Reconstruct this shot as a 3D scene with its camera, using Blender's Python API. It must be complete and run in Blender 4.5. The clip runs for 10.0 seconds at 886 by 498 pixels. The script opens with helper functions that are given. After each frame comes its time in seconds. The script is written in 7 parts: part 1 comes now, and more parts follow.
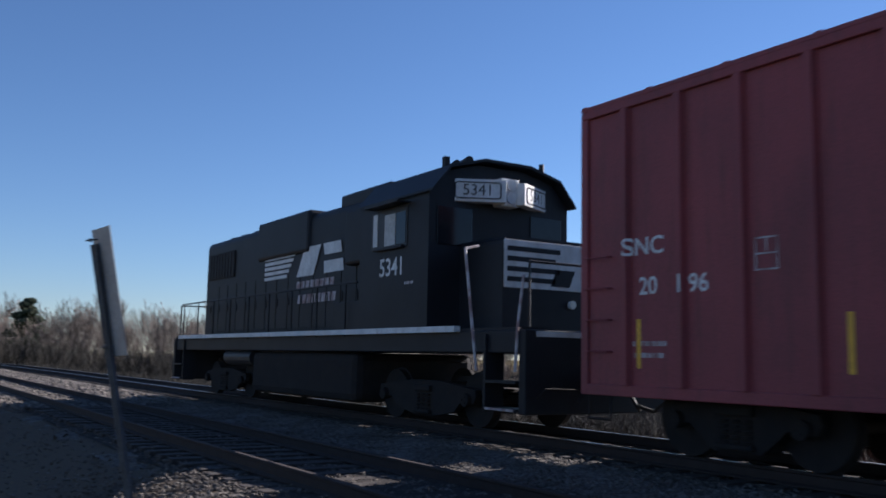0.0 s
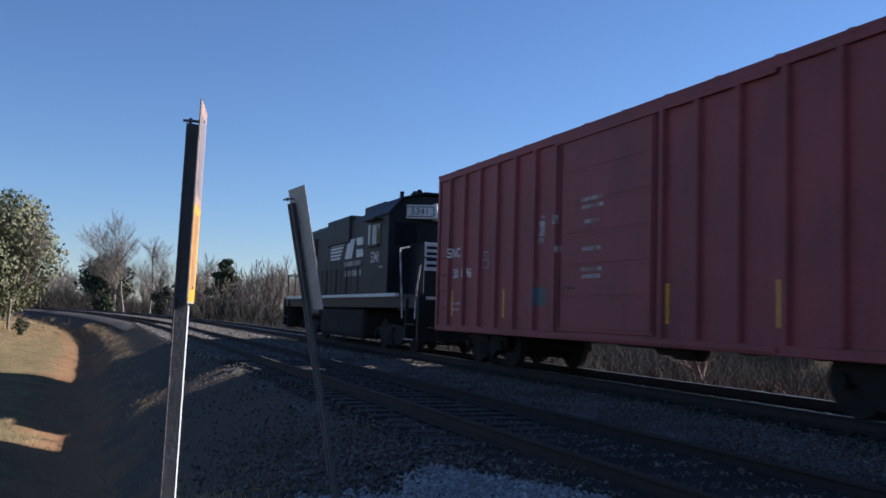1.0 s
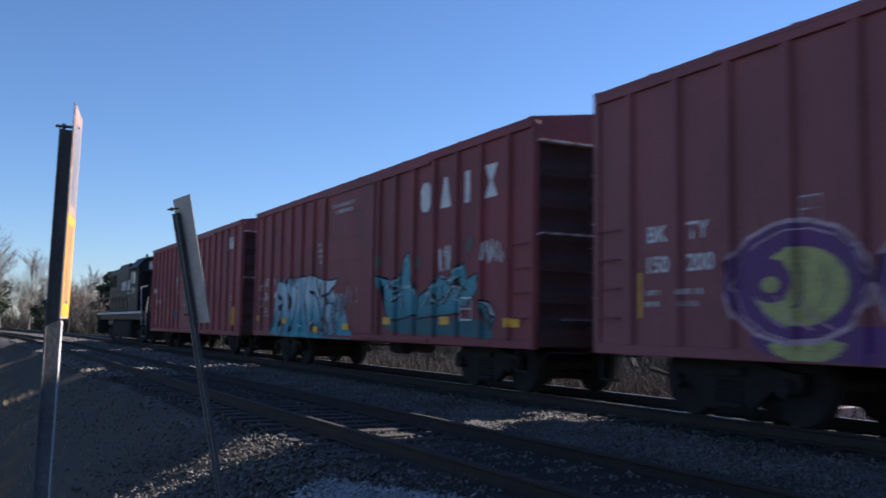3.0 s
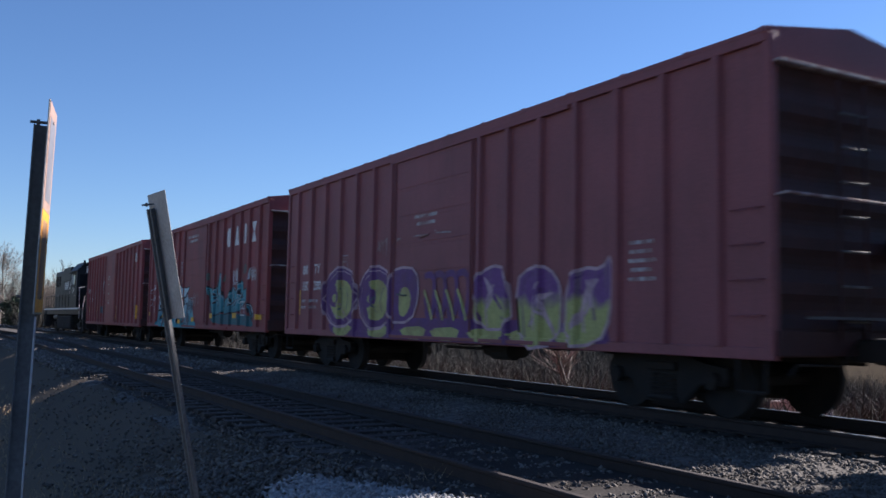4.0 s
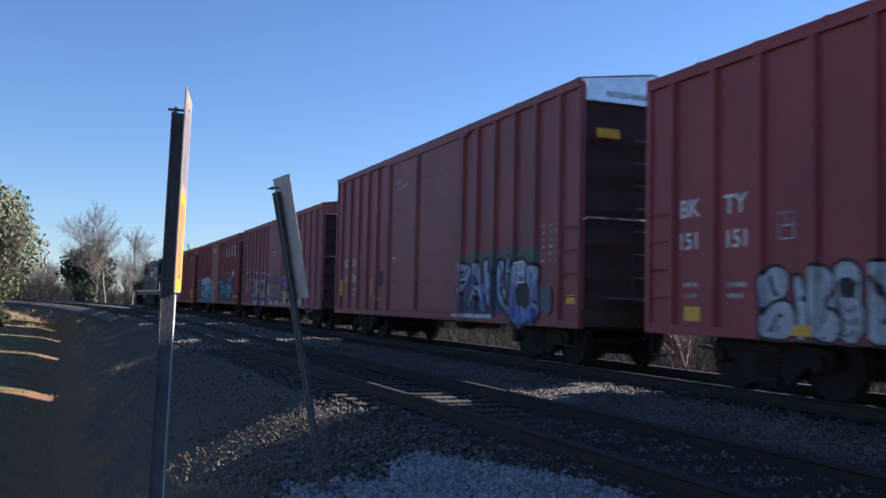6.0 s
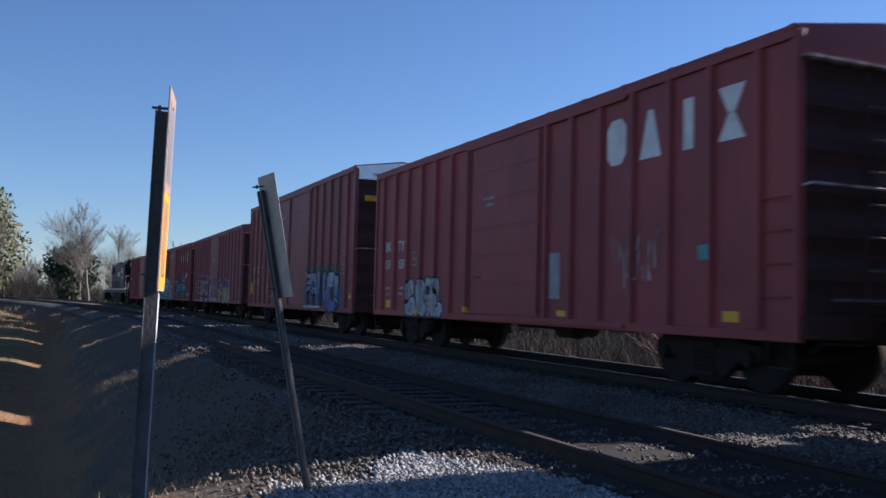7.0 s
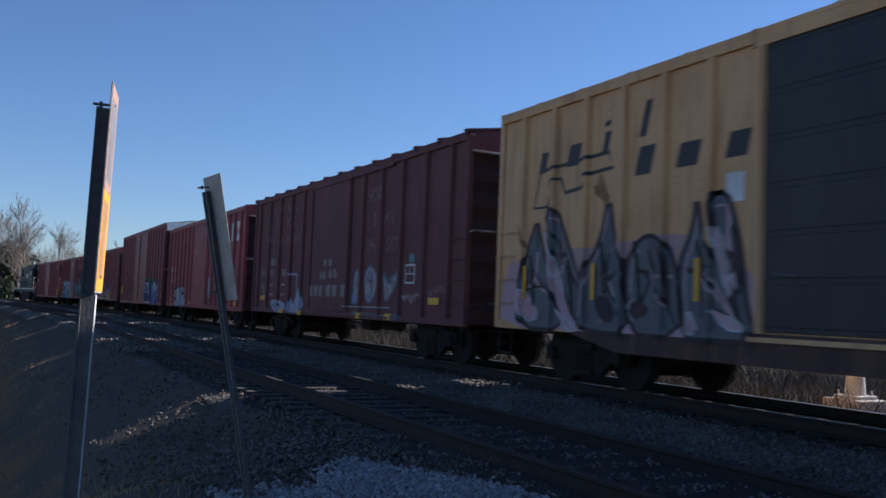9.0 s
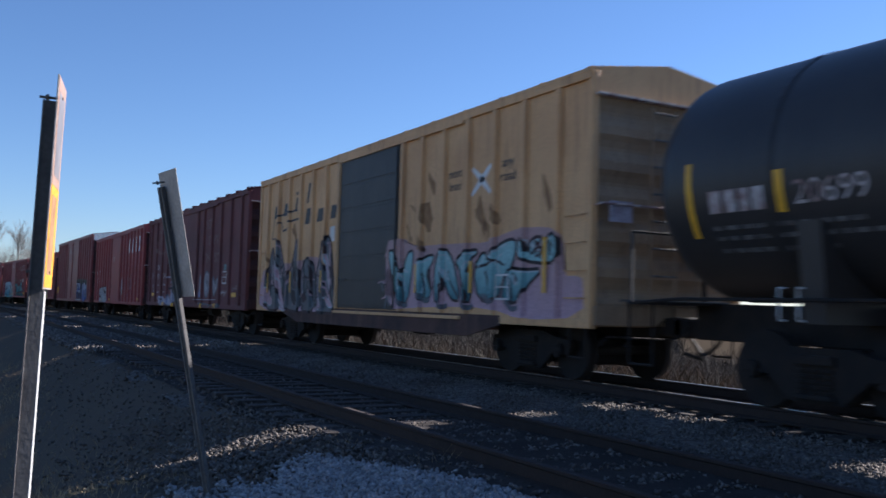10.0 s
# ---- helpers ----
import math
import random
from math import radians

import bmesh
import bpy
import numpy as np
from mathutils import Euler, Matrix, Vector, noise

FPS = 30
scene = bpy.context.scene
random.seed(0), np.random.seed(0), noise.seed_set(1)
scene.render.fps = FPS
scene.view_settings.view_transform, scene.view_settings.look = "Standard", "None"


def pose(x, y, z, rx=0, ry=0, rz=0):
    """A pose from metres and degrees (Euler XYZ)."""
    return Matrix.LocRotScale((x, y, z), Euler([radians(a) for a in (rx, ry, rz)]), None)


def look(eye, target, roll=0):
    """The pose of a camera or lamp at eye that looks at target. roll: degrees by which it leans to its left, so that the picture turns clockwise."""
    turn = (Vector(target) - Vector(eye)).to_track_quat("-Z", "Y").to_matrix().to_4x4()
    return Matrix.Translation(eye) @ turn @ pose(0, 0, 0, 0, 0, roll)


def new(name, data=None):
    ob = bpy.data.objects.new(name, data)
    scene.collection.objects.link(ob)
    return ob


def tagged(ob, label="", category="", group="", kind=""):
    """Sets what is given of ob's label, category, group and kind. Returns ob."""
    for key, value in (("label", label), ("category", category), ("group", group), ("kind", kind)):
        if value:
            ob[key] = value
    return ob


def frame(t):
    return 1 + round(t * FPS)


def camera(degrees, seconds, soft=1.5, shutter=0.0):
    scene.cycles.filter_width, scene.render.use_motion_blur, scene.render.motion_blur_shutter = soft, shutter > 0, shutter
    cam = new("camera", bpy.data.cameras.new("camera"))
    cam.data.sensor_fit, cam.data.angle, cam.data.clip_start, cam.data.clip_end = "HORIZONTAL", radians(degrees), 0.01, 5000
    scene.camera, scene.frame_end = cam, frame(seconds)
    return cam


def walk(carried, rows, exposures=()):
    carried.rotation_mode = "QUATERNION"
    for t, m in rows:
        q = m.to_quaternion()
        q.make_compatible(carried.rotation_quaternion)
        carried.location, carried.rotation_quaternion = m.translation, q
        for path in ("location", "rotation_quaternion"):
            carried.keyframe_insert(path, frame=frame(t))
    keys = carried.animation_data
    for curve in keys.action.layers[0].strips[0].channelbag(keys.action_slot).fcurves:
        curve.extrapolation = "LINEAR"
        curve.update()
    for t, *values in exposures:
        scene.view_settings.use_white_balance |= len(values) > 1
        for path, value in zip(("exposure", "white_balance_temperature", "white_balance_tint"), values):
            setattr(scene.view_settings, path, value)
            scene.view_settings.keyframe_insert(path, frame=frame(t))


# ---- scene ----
# camera: held by hand at a level crossing, turning to follow the train
cam = camera(52.5, 10.0, soft=1.6, shutter=0.25)
walk(cam, [
    (0.0, pose(0.032, -0.068, 1.129, 96.92, -1.14, -32.63)),
    (0.1, pose(-0.007, -0.086, 1.093, 97.18, -1.12, -30.92)),
    (0.5, pose(-0.002, 0.001, 1.119, 96.22, -1.72, -25.01)),
    (1.0, pose(-0.008, 0.011, 1.099, 94.13, -1.72, -21.50)),
    (1.5, pose(0.001, 0.042, 1.089, 93.14, -1.54, -20.89)),
    (2.0, pose(0.003, 0.033, 1.100, 94.10, -1.05, -21.93)),
    (2.5, pose(0.014, 0.029, 1.108, 94.61, -0.94, -24.97)),
    (3.0, pose(0.030, 0.035, 1.101, 94.93, -0.85, -28.12)),
    (3.2, pose(0.024, 0.028, 1.105, 95.25, -0.80, -29.80)),
    (4.3, pose(0.010, -0.018, 1.104, 94.29, -1.32, -29.32)),
    (4.5, pose(-0.010, 0.002, 1.104, 93.67, -1.00, -27.56)),
    (5.0, pose(-0.026, 0.008, 1.090, 93.16, -0.80, -23.17)),
    (5.5, pose(-0.030, 0.004, 1.090, 93.61, -1.19, -22.06)),
    (6.0, pose(-0.027, -0.010, 1.092, 93.43, -1.31, -22.52)),
    (7.5, pose(-0.020, -0.021, 1.097, 93.52, -1.48, -24.11)),
    (8.0, pose(-0.008, -0.009, 1.100, 93.88, -1.52, -25.13)),
    (8.5, pose(-0.003, -0.014, 1.099, 93.87, -1.79, -26.01)),
    (9.0, pose(-0.005, 0.015, 1.101, 93.82, -2.27, -26.77)),
    (9.5, pose(-0.013, 0.012, 1.093, 93.57, -2.12, -27.36)),
    (10.0, pose(0.040, -0.002, 1.088, 93.62, -1.58, -28.90)),
], exposures=[(t, e + 0.43, 5500, 18) for t, e in ((0.0, 0.62), (0.5, 0.60), (1.0, 0.70), (1.5, 0.85), (2.5, 0.93), (3.0, 0.93), (4.5, 0.85), (5.5, 1.0), (6.0, 1.02), (7.5, 0.58), (8.0, 0.95), (8.5, 0.92), (9.0, 0.64), (9.5, 0.70), (10.0, 0.92))])

# world and sun: a clear winter sky, a low sun behind the train
SUN_EL, SUN_AZ = 25.4, 86.5
world = bpy.data.worlds.new("sky")
scene.world = world
world.use_nodes = True
wn = world.node_tree.nodes
sky = wn.new("ShaderNodeTexSky")
sky.sky_type, sky.sun_disc = "NISHITA", False
sky.sun_elevation, sky.sun_rotation = radians(SUN_EL), radians(SUN_AZ)
sky.air_density, sky.dust_density, sky.ozone_density = 1.0, 0.03, 4.2
wn["Background"].inputs[1].default_value = 0.050
world.node_tree.links.new(sky.outputs[0], wn["Background"].inputs[0])
sun = new("sun", bpy.data.lights.new("sun", "SUN"))
sun.data.energy, sun.data.angle, sun.data.color = 5.0, radians(0.5), (1.0, 0.87, 0.70)
se, sa = radians(SUN_EL), radians(SUN_AZ)
sun.matrix_world = look((100 * math.sin(sa) * math.cos(se), 100 * math.cos(sa) * math.cos(se), 100 * math.sin(se)), (0, 0, 0))


# ---- materials ----
def mat(name, col, col2=None, rough=0.7, metal=0.0, scale=6.0, fine=60.0, bump=0.15, streak=0.0, streak_col=(0.1, 0.05, 0.03), island=0.0, mixlo=0.35, mixhi=0.7, spec=0.4):
    """A surface of two colours mixed by noise, with fine grain, bump and, if asked, vertical streaks of rust or dirt."""
    m = bpy.data.materials.new(name)
    m.use_nodes = True
    n, l = m.node_tree.nodes, m.node_tree.links
    b = n["Principled BSDF"]
    b.inputs["Roughness"].default_value, b.inputs["Metallic"].default_value = rough, metal
    b.inputs["Specular IOR Level"].default_value = spec
    tc = n.new("ShaderNodeTexCoord")
    big = n.new("ShaderNodeTexNoise")
    big.inputs["Scale"].default_value, big.inputs["Detail"].default_value = scale, 5
    l.new(tc.outputs["Object"], big.inputs["Vector"])
    small = n.new("ShaderNodeTexNoise")
    small.inputs["Scale"].default_value, small.inputs["Detail"].default_value = fine, 3
    l.new(tc.outputs["Object"], small.inputs["Vector"])
    ramp = n.new("ShaderNodeMapRange")
    ramp.inputs[1].default_value, ramp.inputs[2].default_value = mixlo, mixhi
    l.new(big.outputs["Fac"], ramp.inputs[0])
    mix = n.new("ShaderNodeMix")
    mix.data_type = "RGBA"
    mix.inputs[6].default_value = (*col, 1)
    mix.inputs[7].default_value = (*(col2 or [c * 0.7 for c in col]), 1)
    l.new(ramp.outputs[0], mix.inputs[0])
    out = mix.outputs[2]
    if streak:
        mp = n.new("ShaderNodeMapping")
        mp.inputs["Scale"].default_value = (6, 6, 0.5)
        l.new(tc.outputs["Object"], mp.inputs[0])
        st = n.new("ShaderNodeTexNoise")
        st.inputs["Scale"].default_value, st.inputs["Detail"].default_value = 1.4, 6
        l.new(mp.outputs[0], st.inputs["Vector"])
        r2 = n.new("ShaderNodeMapRange")
        r2.inputs[1].default_value, r2.inputs[2].default_value, r2.inputs[4].default_value = 0.52, 0.75, streak
        l.new(st.outputs["Fac"], r2.inputs[0])
        m2 = n.new("ShaderNodeMix")
        m2.data_type = "RGBA"
        m2.inputs[7].default_value = (*streak_col, 1)
        l.new(r2.outputs[0], m2.inputs[0])
        l.new(out, m2.inputs[6])
        out = m2.outputs[2]
    hsv = n.new("ShaderNodeHueSaturation")
    l.new(out, hsv.inputs["Color"])
    val = n.new("ShaderNodeMapRange")
    val.inputs[1].default_value, val.inputs[2].default_value = 0.3, 0.7
    val.inputs[3].default_value, val.inputs[4].default_value = 0.82, 1.18
    l.new(small.outputs["Fac"], val.inputs[0])
    vout = val.outputs[0]
    if island:
        geo = n.new("ShaderNodeNewGeometry")
        r3 = n.new("ShaderNodeMapRange")
        r3.inputs[3].default_value, r3.inputs[4].default_value = 1 - island, 1 + island
        l.new(geo.outputs["Random Per Island"], r3.inputs[0])
        mul = n.new("ShaderNodeMath")
        mul.operation = "MULTIPLY"
        l.new(vout, mul.inputs[0]), l.new(r3.outputs[0], mul.inputs[1])
        vout = mul.outputs[0]
    l.new(vout, hsv.inputs["Value"])
    l.new(hsv.outputs[0], b.inputs["Base Color"])
    bp = n.new("ShaderNodeBump")
    bp.inputs["Strength"].default_value, bp.inputs["Distance"].default_value = bump, 0.02
    l.new(small.outputs["Fac"], bp.inputs["Height"])
    l.new(bp.outputs[0], b.inputs["Normal"])
    return m


M = dict(
    red1=mat("red_paint_a", (0.275, 0.056, 0.060), (0.19, 0.045, 0.048), 0.55, streak=0.6, streak_col=(0.15, 0.042, 0.040), scale=0.8, bump=0.06),
    red2=mat("red_paint_b", (0.26, 0.056, 0.058), (0.18, 0.045, 0.047), 0.6, streak=0.55, streak_col=(0.14, 0.044, 0.040), scale=0.9, bump=0.06),
    red3=mat("red_paint_c", (0.26, 0.080, 0.086), (0.20, 0.066, 0.070), 0.6, streak=0.4, streak_col=(0.16, 0.055, 0.052), scale=0.7, bump=0.06),
    red4=mat("red_paint_d", (0.25, 0.058, 0.062), (0.18, 0.047, 0.050), 0.5, streak=0.5, streak_col=(0.15, 0.042, 0.040), scale=0.8, bump=0.05),
    red5=mat("red_paint_e", (0.31, 0.058, 0.058), (0.22, 0.047, 0.048), 0.55, streak=0.5, streak_col=(0.16, 0.042, 0.040), scale=0.8, bump=0.05),
    oxide=mat("oxide_paint", (0.16, 0.054, 0.054), (0.115, 0.042, 0.042), 0.7, streak=0.6, streak_col=(0.05, 0.02, 0.02), scale=1.2, bump=0.1),
    tan=mat("yellow_paint", (0.66, 0.40, 0.19), (0.56, 0.32, 0.145), 0.6, streak=0.5, streak_col=(0.20, 0.10, 0.05), scale=0.9, bump=0.06),
    # Darker copies of the body paint: the end walls' shade is in the colour.
    end_shade=mat("shaded_red_end", (0.075, 0.032, 0.032), (0.045, 0.024, 0.024), 0.8, streak=0.5, streak_col=(0.035, 0.024, 0.022), scale=1.5, bump=0.1),
    end_tan=mat("shaded_yellow_end", (0.34, 0.24, 0.15), (0.24, 0.165, 0.105), 0.75, streak=0.6, streak_col=(0.12, 0.085, 0.06), scale=1.2, bump=0.1),
    rust_sill=mat("rusty_sill", (0.10, 0.055, 0.045), (0.05, 0.032, 0.03), 0.85, streak=0.5, streak_col=(0.22, 0.13, 0.08), scale=2.0, bump=0.2),
    black=mat("black_paint", (0.022, 0.022, 0.024), (0.035, 0.033, 0.032), 0.5, streak=0.5, streak_col=(0.05, 0.045, 0.04), scale=1.5),
    loco=mat("locomotive_black", (0.016, 0.017, 0.020), (0.024, 0.025, 0.029), 0.5, spec=0.18, streak=0.3, streak_col=(0.018, 0.018, 0.019), scale=1.2, bump=0.05),
    tank=mat("tank_black", (0.030, 0.029, 0.030), (0.040, 0.038, 0.038), 0.45, streak=0.5, streak_col=(0.045, 0.042, 0.04), scale=1.0, bump=0.04),
    grime=mat("running_gear", (0.013, 0.011, 0.010), (0.024, 0.018, 0.014), 0.9, scale=4, bump=0.3),
    steel=mat("worn_steel", (0.34, 0.33, 0.32), (0.24, 0.23, 0.22), 0.42, metal=1.0, scale=8, bump=0.05),
    railside=mat("rusty_rail", (0.036, 0.024, 0.019), (0.026, 0.018, 0.015), 0.9, scale=7, bump=0.2),
    white=mat("white_paint", (0.72, 0.72, 0.70), (0.55, 0.55, 0.53), 0.6, scale=3, bump=0.05, streak=0.4, streak_col=(0.35, 0.3, 0.27)),
    faded=mat("faded_white", (0.50, 0.46, 0.45), (0.26, 0.17, 0.16), 0.7, scale=5, bump=0.05, mixlo=0.4, mixhi=0.6),
    ghost=mat("ghost_lettering", (0.24, 0.17, 0.16), (0.14, 0.07, 0.065), 0.75, scale=9, bump=0.05, mixlo=0.4, mixhi=0.6),
    amber=mat("yellow_reflective_tape", (0.78, 0.42, 0.03), (0.62, 0.33, 0.03), 0.4, scale=9),
    orange=mat("orange_sheeting", (0.80, 0.36, 0.03), (0.66, 0.28, 0.03), 0.45, scale=9, bump=0.03),
    # Pale pinkish sheeting: the glare on the panel is put into the colour.
    sheet=mat("glare_sheeting", (0.38, 0.25, 0.20), (0.30, 0.20, 0.15), 0.5, scale=5, bump=0.03),
    dim=mat("worn_grey_lettering", (0.15, 0.145, 0.14), (0.07, 0.068, 0.066), 0.7, scale=9, mixlo=0.4, mixhi=0.6),
    # Grey inset: the panel's sky reflection is put into the colour.
    stripe=mat("sky_sheen_sheeting", (0.20, 0.20, 0.215), (0.15, 0.15, 0.165), 0.4, scale=7, bump=0.03),
    galv=mat("galvanised_steel", (0.13, 0.125, 0.12), (0.085, 0.082, 0.08), 0.7, metal=0.0, scale=12, bump=0.08),
    zinc=mat("bright_zinc", (0.48, 0.48, 0.46), (0.36, 0.36, 0.34), 0.5, scale=12, bump=0.05),
    # Brighter zinc for the post face; the light it catches is in the colour.
    litzinc=mat("lit_zinc", (0.62, 0.62, 0.60), (0.5, 0.5, 0.49), 0.4, scale=12, bump=0.03),
    rusty=mat("brown_rust_stain", (0.24, 0.125, 0.06), (0.34, 0.2, 0.09), 0.8, scale=7, bump=0.1),
    alu=mat("weathered_aluminium", (0.40, 0.375, 0.345), (0.31, 0.29, 0.265), 0.6, metal=0.0, scale=7, bump=0.05),
    glass=mat("cab_glass", (0.015, 0.017, 0.02), rough=0.08, spec=0.3, bump=0.0),
    lens=mat("lamp_lens", (0.7, 0.7, 0.66), rough=0.1, bump=0.0),
    bright=mat("bare_metal_plate", (0.62, 0.62, 0.64), (0.5, 0.5, 0.52), 0.25, metal=0.9, scale=6, bump=0.04),
    tie=mat("creosoted_wood", (0.035, 0.028, 0.023), (0.06, 0.05, 0.042), 0.9, scale=9, fine=50, bump=0.5),
    stone=mat("ballast_stone", (0.140, 0.125, 0.108), (0.092, 0.080, 0.068), 0.9, scale=0.9, fine=30, bump=0.3, island=0.45, spec=0.2),
    # Lighter copy of the ballast stone, strewn beyond 24 m.
    farstone=mat("far_ballast_stone", (0.18, 0.162, 0.142), (0.12, 0.106, 0.092), 0.9, scale=0.9, fine=30, bump=0.3, island=0.5, spec=0.2),
    gravel=mat("pale_gravel", (0.31, 0.305, 0.30), (0.20, 0.195, 0.188), 0.85, scale=3, fine=40, bump=0.3, island=0.3),
    concrete=mat("concrete", (0.42, 0.40, 0.37), (0.32, 0.30, 0.28), 0.9, scale=4, bump=0.2),
    asphalt=mat("asphalt", (0.06, 0.06, 0.06), (0.045, 0.045, 0.045), 0.9, scale=2, fine=140, bump=0.5),
    bark=mat("grey_bark", (0.22, 0.19, 0.16), (0.15, 0.13, 0.11), 0.9, scale=3, fine=20, bump=0.4),
    woodbark=mat("woodland_bark", (0.15, 0.125, 0.105), (0.10, 0.083, 0.07), 0.95, scale=0.3, fine=20, bump=0.3, island=0.3),
    twig=mat("brown_brush", (0.046, 0.041, 0.031), (0.028, 0.025, 0.020), 0.95, scale=0.4, island=0.35, bump=0.1),
    straw=mat("dry_grass_blades", (0.42, 0.31, 0.17), (0.30, 0.21, 0.11), 0.95, scale=0.6, island=0.3, bump=0.05),
    leaf=mat("evergreen_leaves", (0.115, 0.125, 0.062), (0.15, 0.15, 0.08), 0.8, scale=0.5, island=0.18, bump=0.1),
    needle=mat("dark_needles", (0.03, 0.045, 0.02), (0.05, 0.06, 0.03), 0.85, scale=0.5, island=0.35, bump=0.1),
    roofing=mat("pale_metal_roof", (0.62, 0.62, 0.62), (0.5, 0.5, 0.5), 0.5, scale=1.5, bump=0.05),
    siding=mat("shed_siding", (0.3, 0.28, 0.26), (0.22, 0.2, 0.19), 0.8, scale=2),
    hose=mat("black_rubber", (0.02, 0.02, 0.02), rough=0.7),
)
SPRAY = {k: mat("spray_" + k, c, [v * 0.62 + w * 0.3 for v, w in zip(c, (0.17, 0.06, 0.06))], 0.6, scale=3.5, fine=25, bump=0.02, streak=0.45, streak_col=[v * 0.45 + 0.02 for v in c], mixlo=0.42, mixhi=0.68) for k, c in dict(
    cyan=(0.05, 0.24, 0.29), teal=(0.035, 0.13, 0.15), pale=(0.46, 0.55, 0.57), black=(0.015, 0.016, 0.02), purple=(0.13, 0.045, 0.16), lime=(0.42, 0.40, 0.14),
    lilac=(0.38, 0.38, 0.48), blue=(0.06, 0.12, 0.36), grey=(0.34, 0.34, 0.36), slate=(0.10, 0.12, 0.14), pink=(0.46, 0.25, 0.22), mint=(0.12, 0.34, 0.34), rose=(0.52, 0.35, 0.38), moss=(0.10, 0.12, 0.10), pearl=(0.46, 0.46, 0.47), dust=(0.27, 0.21, 0.20), chalk=(0.33, 0.32, 0.35), navy=(0.075, 0.085, 0.14), wine=(0.13, 0.075, 0.085), ash=(0.12, 0.14, 0.15)).items()}



def fade(name, top, bottom, z1, z0):
    """Spray paint that passes from one colour at height z1 into another at z0."""
    m = mat(name, top, rough=0.6, scale=3, fine=25, bump=0.02, streak=0.4, streak_col=[v * 0.5 + 0.03 for v in bottom])
    n, l = m.node_tree.nodes, m.node_tree.links
    base = next(q for q in n if q.bl_idname == "ShaderNodeMix")
    tc, sep, nz, add, ramp, mix = (n.new("ShaderNode" + k) for k in ("TexCoord", "SeparateXYZ", "TexNoise", "Math", "MapRange", "Mix"))
    nz.inputs["Scale"].default_value = 2.5
    l.new(tc.outputs["Object"], sep.inputs[0]), l.new(tc.outputs["Object"], nz.inputs["Vector"])
    add.operation = "MULTIPLY_ADD"
    add.inputs[1].default_value = 0.7
    l.new(nz.outputs["Fac"], add.inputs[0]), l.new(sep.outputs[2], add.inputs[2])
    ramp.inputs[1].default_value, ramp.inputs[2].default_value = z0 + 0.35, z1 + 0.35
    l.new(add.outputs[0], ramp.inputs[0])
    mix.data_type = "RGBA"
    mix.inputs[6].default_value, mix.inputs[7].default_value = (*bottom, 1), (*top, 1)
    l.new(ramp.outputs[0], mix.inputs[0])
    l.new(mix.outputs[2], base.inputs[6]), l.new(mix.outputs[2], base.inputs[7])
    return m


SPRAY["sea"] = fade("spray_sea", (0.46, 0.58, 0.62), (0.06, 0.28, 0.34), 1.75, 1.15)
SPRAY["lagoon"] = fade("spray_lagoon", (0.085, 0.30, 0.34), (0.035, 0.12, 0.145), 1.75, 1.05)
SPRAY["frost"] = fade("spray_frost", (0.38, 0.40, 0.52), (0.15, 0.18, 0.38), 1.9, 0.9)
SPRAY["ice"] = fade("spray_ice", (0.27, 0.47, 0.47), (0.05, 0.17, 0.20), 1.85, 1.15)
SPRAY["plum"] = fade("spray_plum", (0.17, 0.06, 0.20), (0.40, 0.38, 0.13), 1.55, 1.35)
SPRAY["blush"] = fade("spray_blush", (0.42, 0.27, 0.26), (0.46, 0.31, 0.36), 2.0, 1.0)


# ---- mesh helpers ----
def finish(name, me, material, parent=None, label="", smooth=False):
    me.materials.append(material)
    if smooth:
        me.polygons.foreach_set("use_smooth", [True] * len(me.polygons))
    ob = new(name, me)
    ob.parent = parent
    if label:
        ob["label"] = label
    return ob


def part(name, bm, material, parent, label="", smooth=False):
    me = bpy.data.meshes.new(name)
    bm.normal_update()
    bm.to_mesh(me)
    bm.free()
    return finish(name, me, material, parent, label, smooth)


def box(bm, x0, x1, y0, y1, z0, z1, bevel=0.0):
    r = bmesh.ops.create_cube(bm, size=1.0)
    for v in r["verts"]:
        v.co = Vector(((x0 + x1) / 2 + v.co.x * (x1 - x0), (y0 + y1) / 2 + v.co.y * (y1 - y0), (z0 + z1) / 2 + v.co.z * (z1 - z0)))
    if bevel:
        edges = list({e for v in r["verts"] for e in v.link_edges})
        bmesh.ops.bevel(bm, geom=edges, offset=bevel, segments=2, affect="EDGES", profile=0.5)
    return bm


def rod(bm, a, b, r, n=8, r2=None):
    a, b = Vector(a), Vector(b)
    d = b - a
    m = Matrix.Translation((a + b) / 2) @ d.to_track_quat("Z", "Y").to_matrix().to_4x4()
    bmesh.ops.create_cone(bm, cap_ends=True, segments=n, radius1=r, radius2=r if r2 is None else r2, depth=d.length, matrix=m)
    return bm


def bar(bm, pts, r, n=6):
    for a, b in zip(pts, pts[1:]):
        rod(bm, a, b, r, n)
    return bm


def B(*a, **k):
    return box(bmesh.new(), *a, **k)


def extrude(bm, outline, axis, lo, hi):
    """Closed outline of (u, v) swept along x (axis 0: u=y, v=z) or y (axis 1: u=x, v=z)."""
    put = (lambda u, v, w: (w, u, v)) if axis == 0 else (lambda u, v, w: (u, w, v))
    a = [bm.verts.new(put(u, v, lo)) for u, v in outline]
    b = [bm.verts.new(put(u, v, hi)) for u, v in outline]
    n = len(a)
    for i in range(n):
        bm.faces.new((a[i], a[(i + 1) % n], b[(i + 1) % n], b[i]))
    bm.faces.new(a[::-1]), bm.faces.new(b)
    bmesh.ops.recalc_face_normals(bm, faces=bm.faces)
    return bm


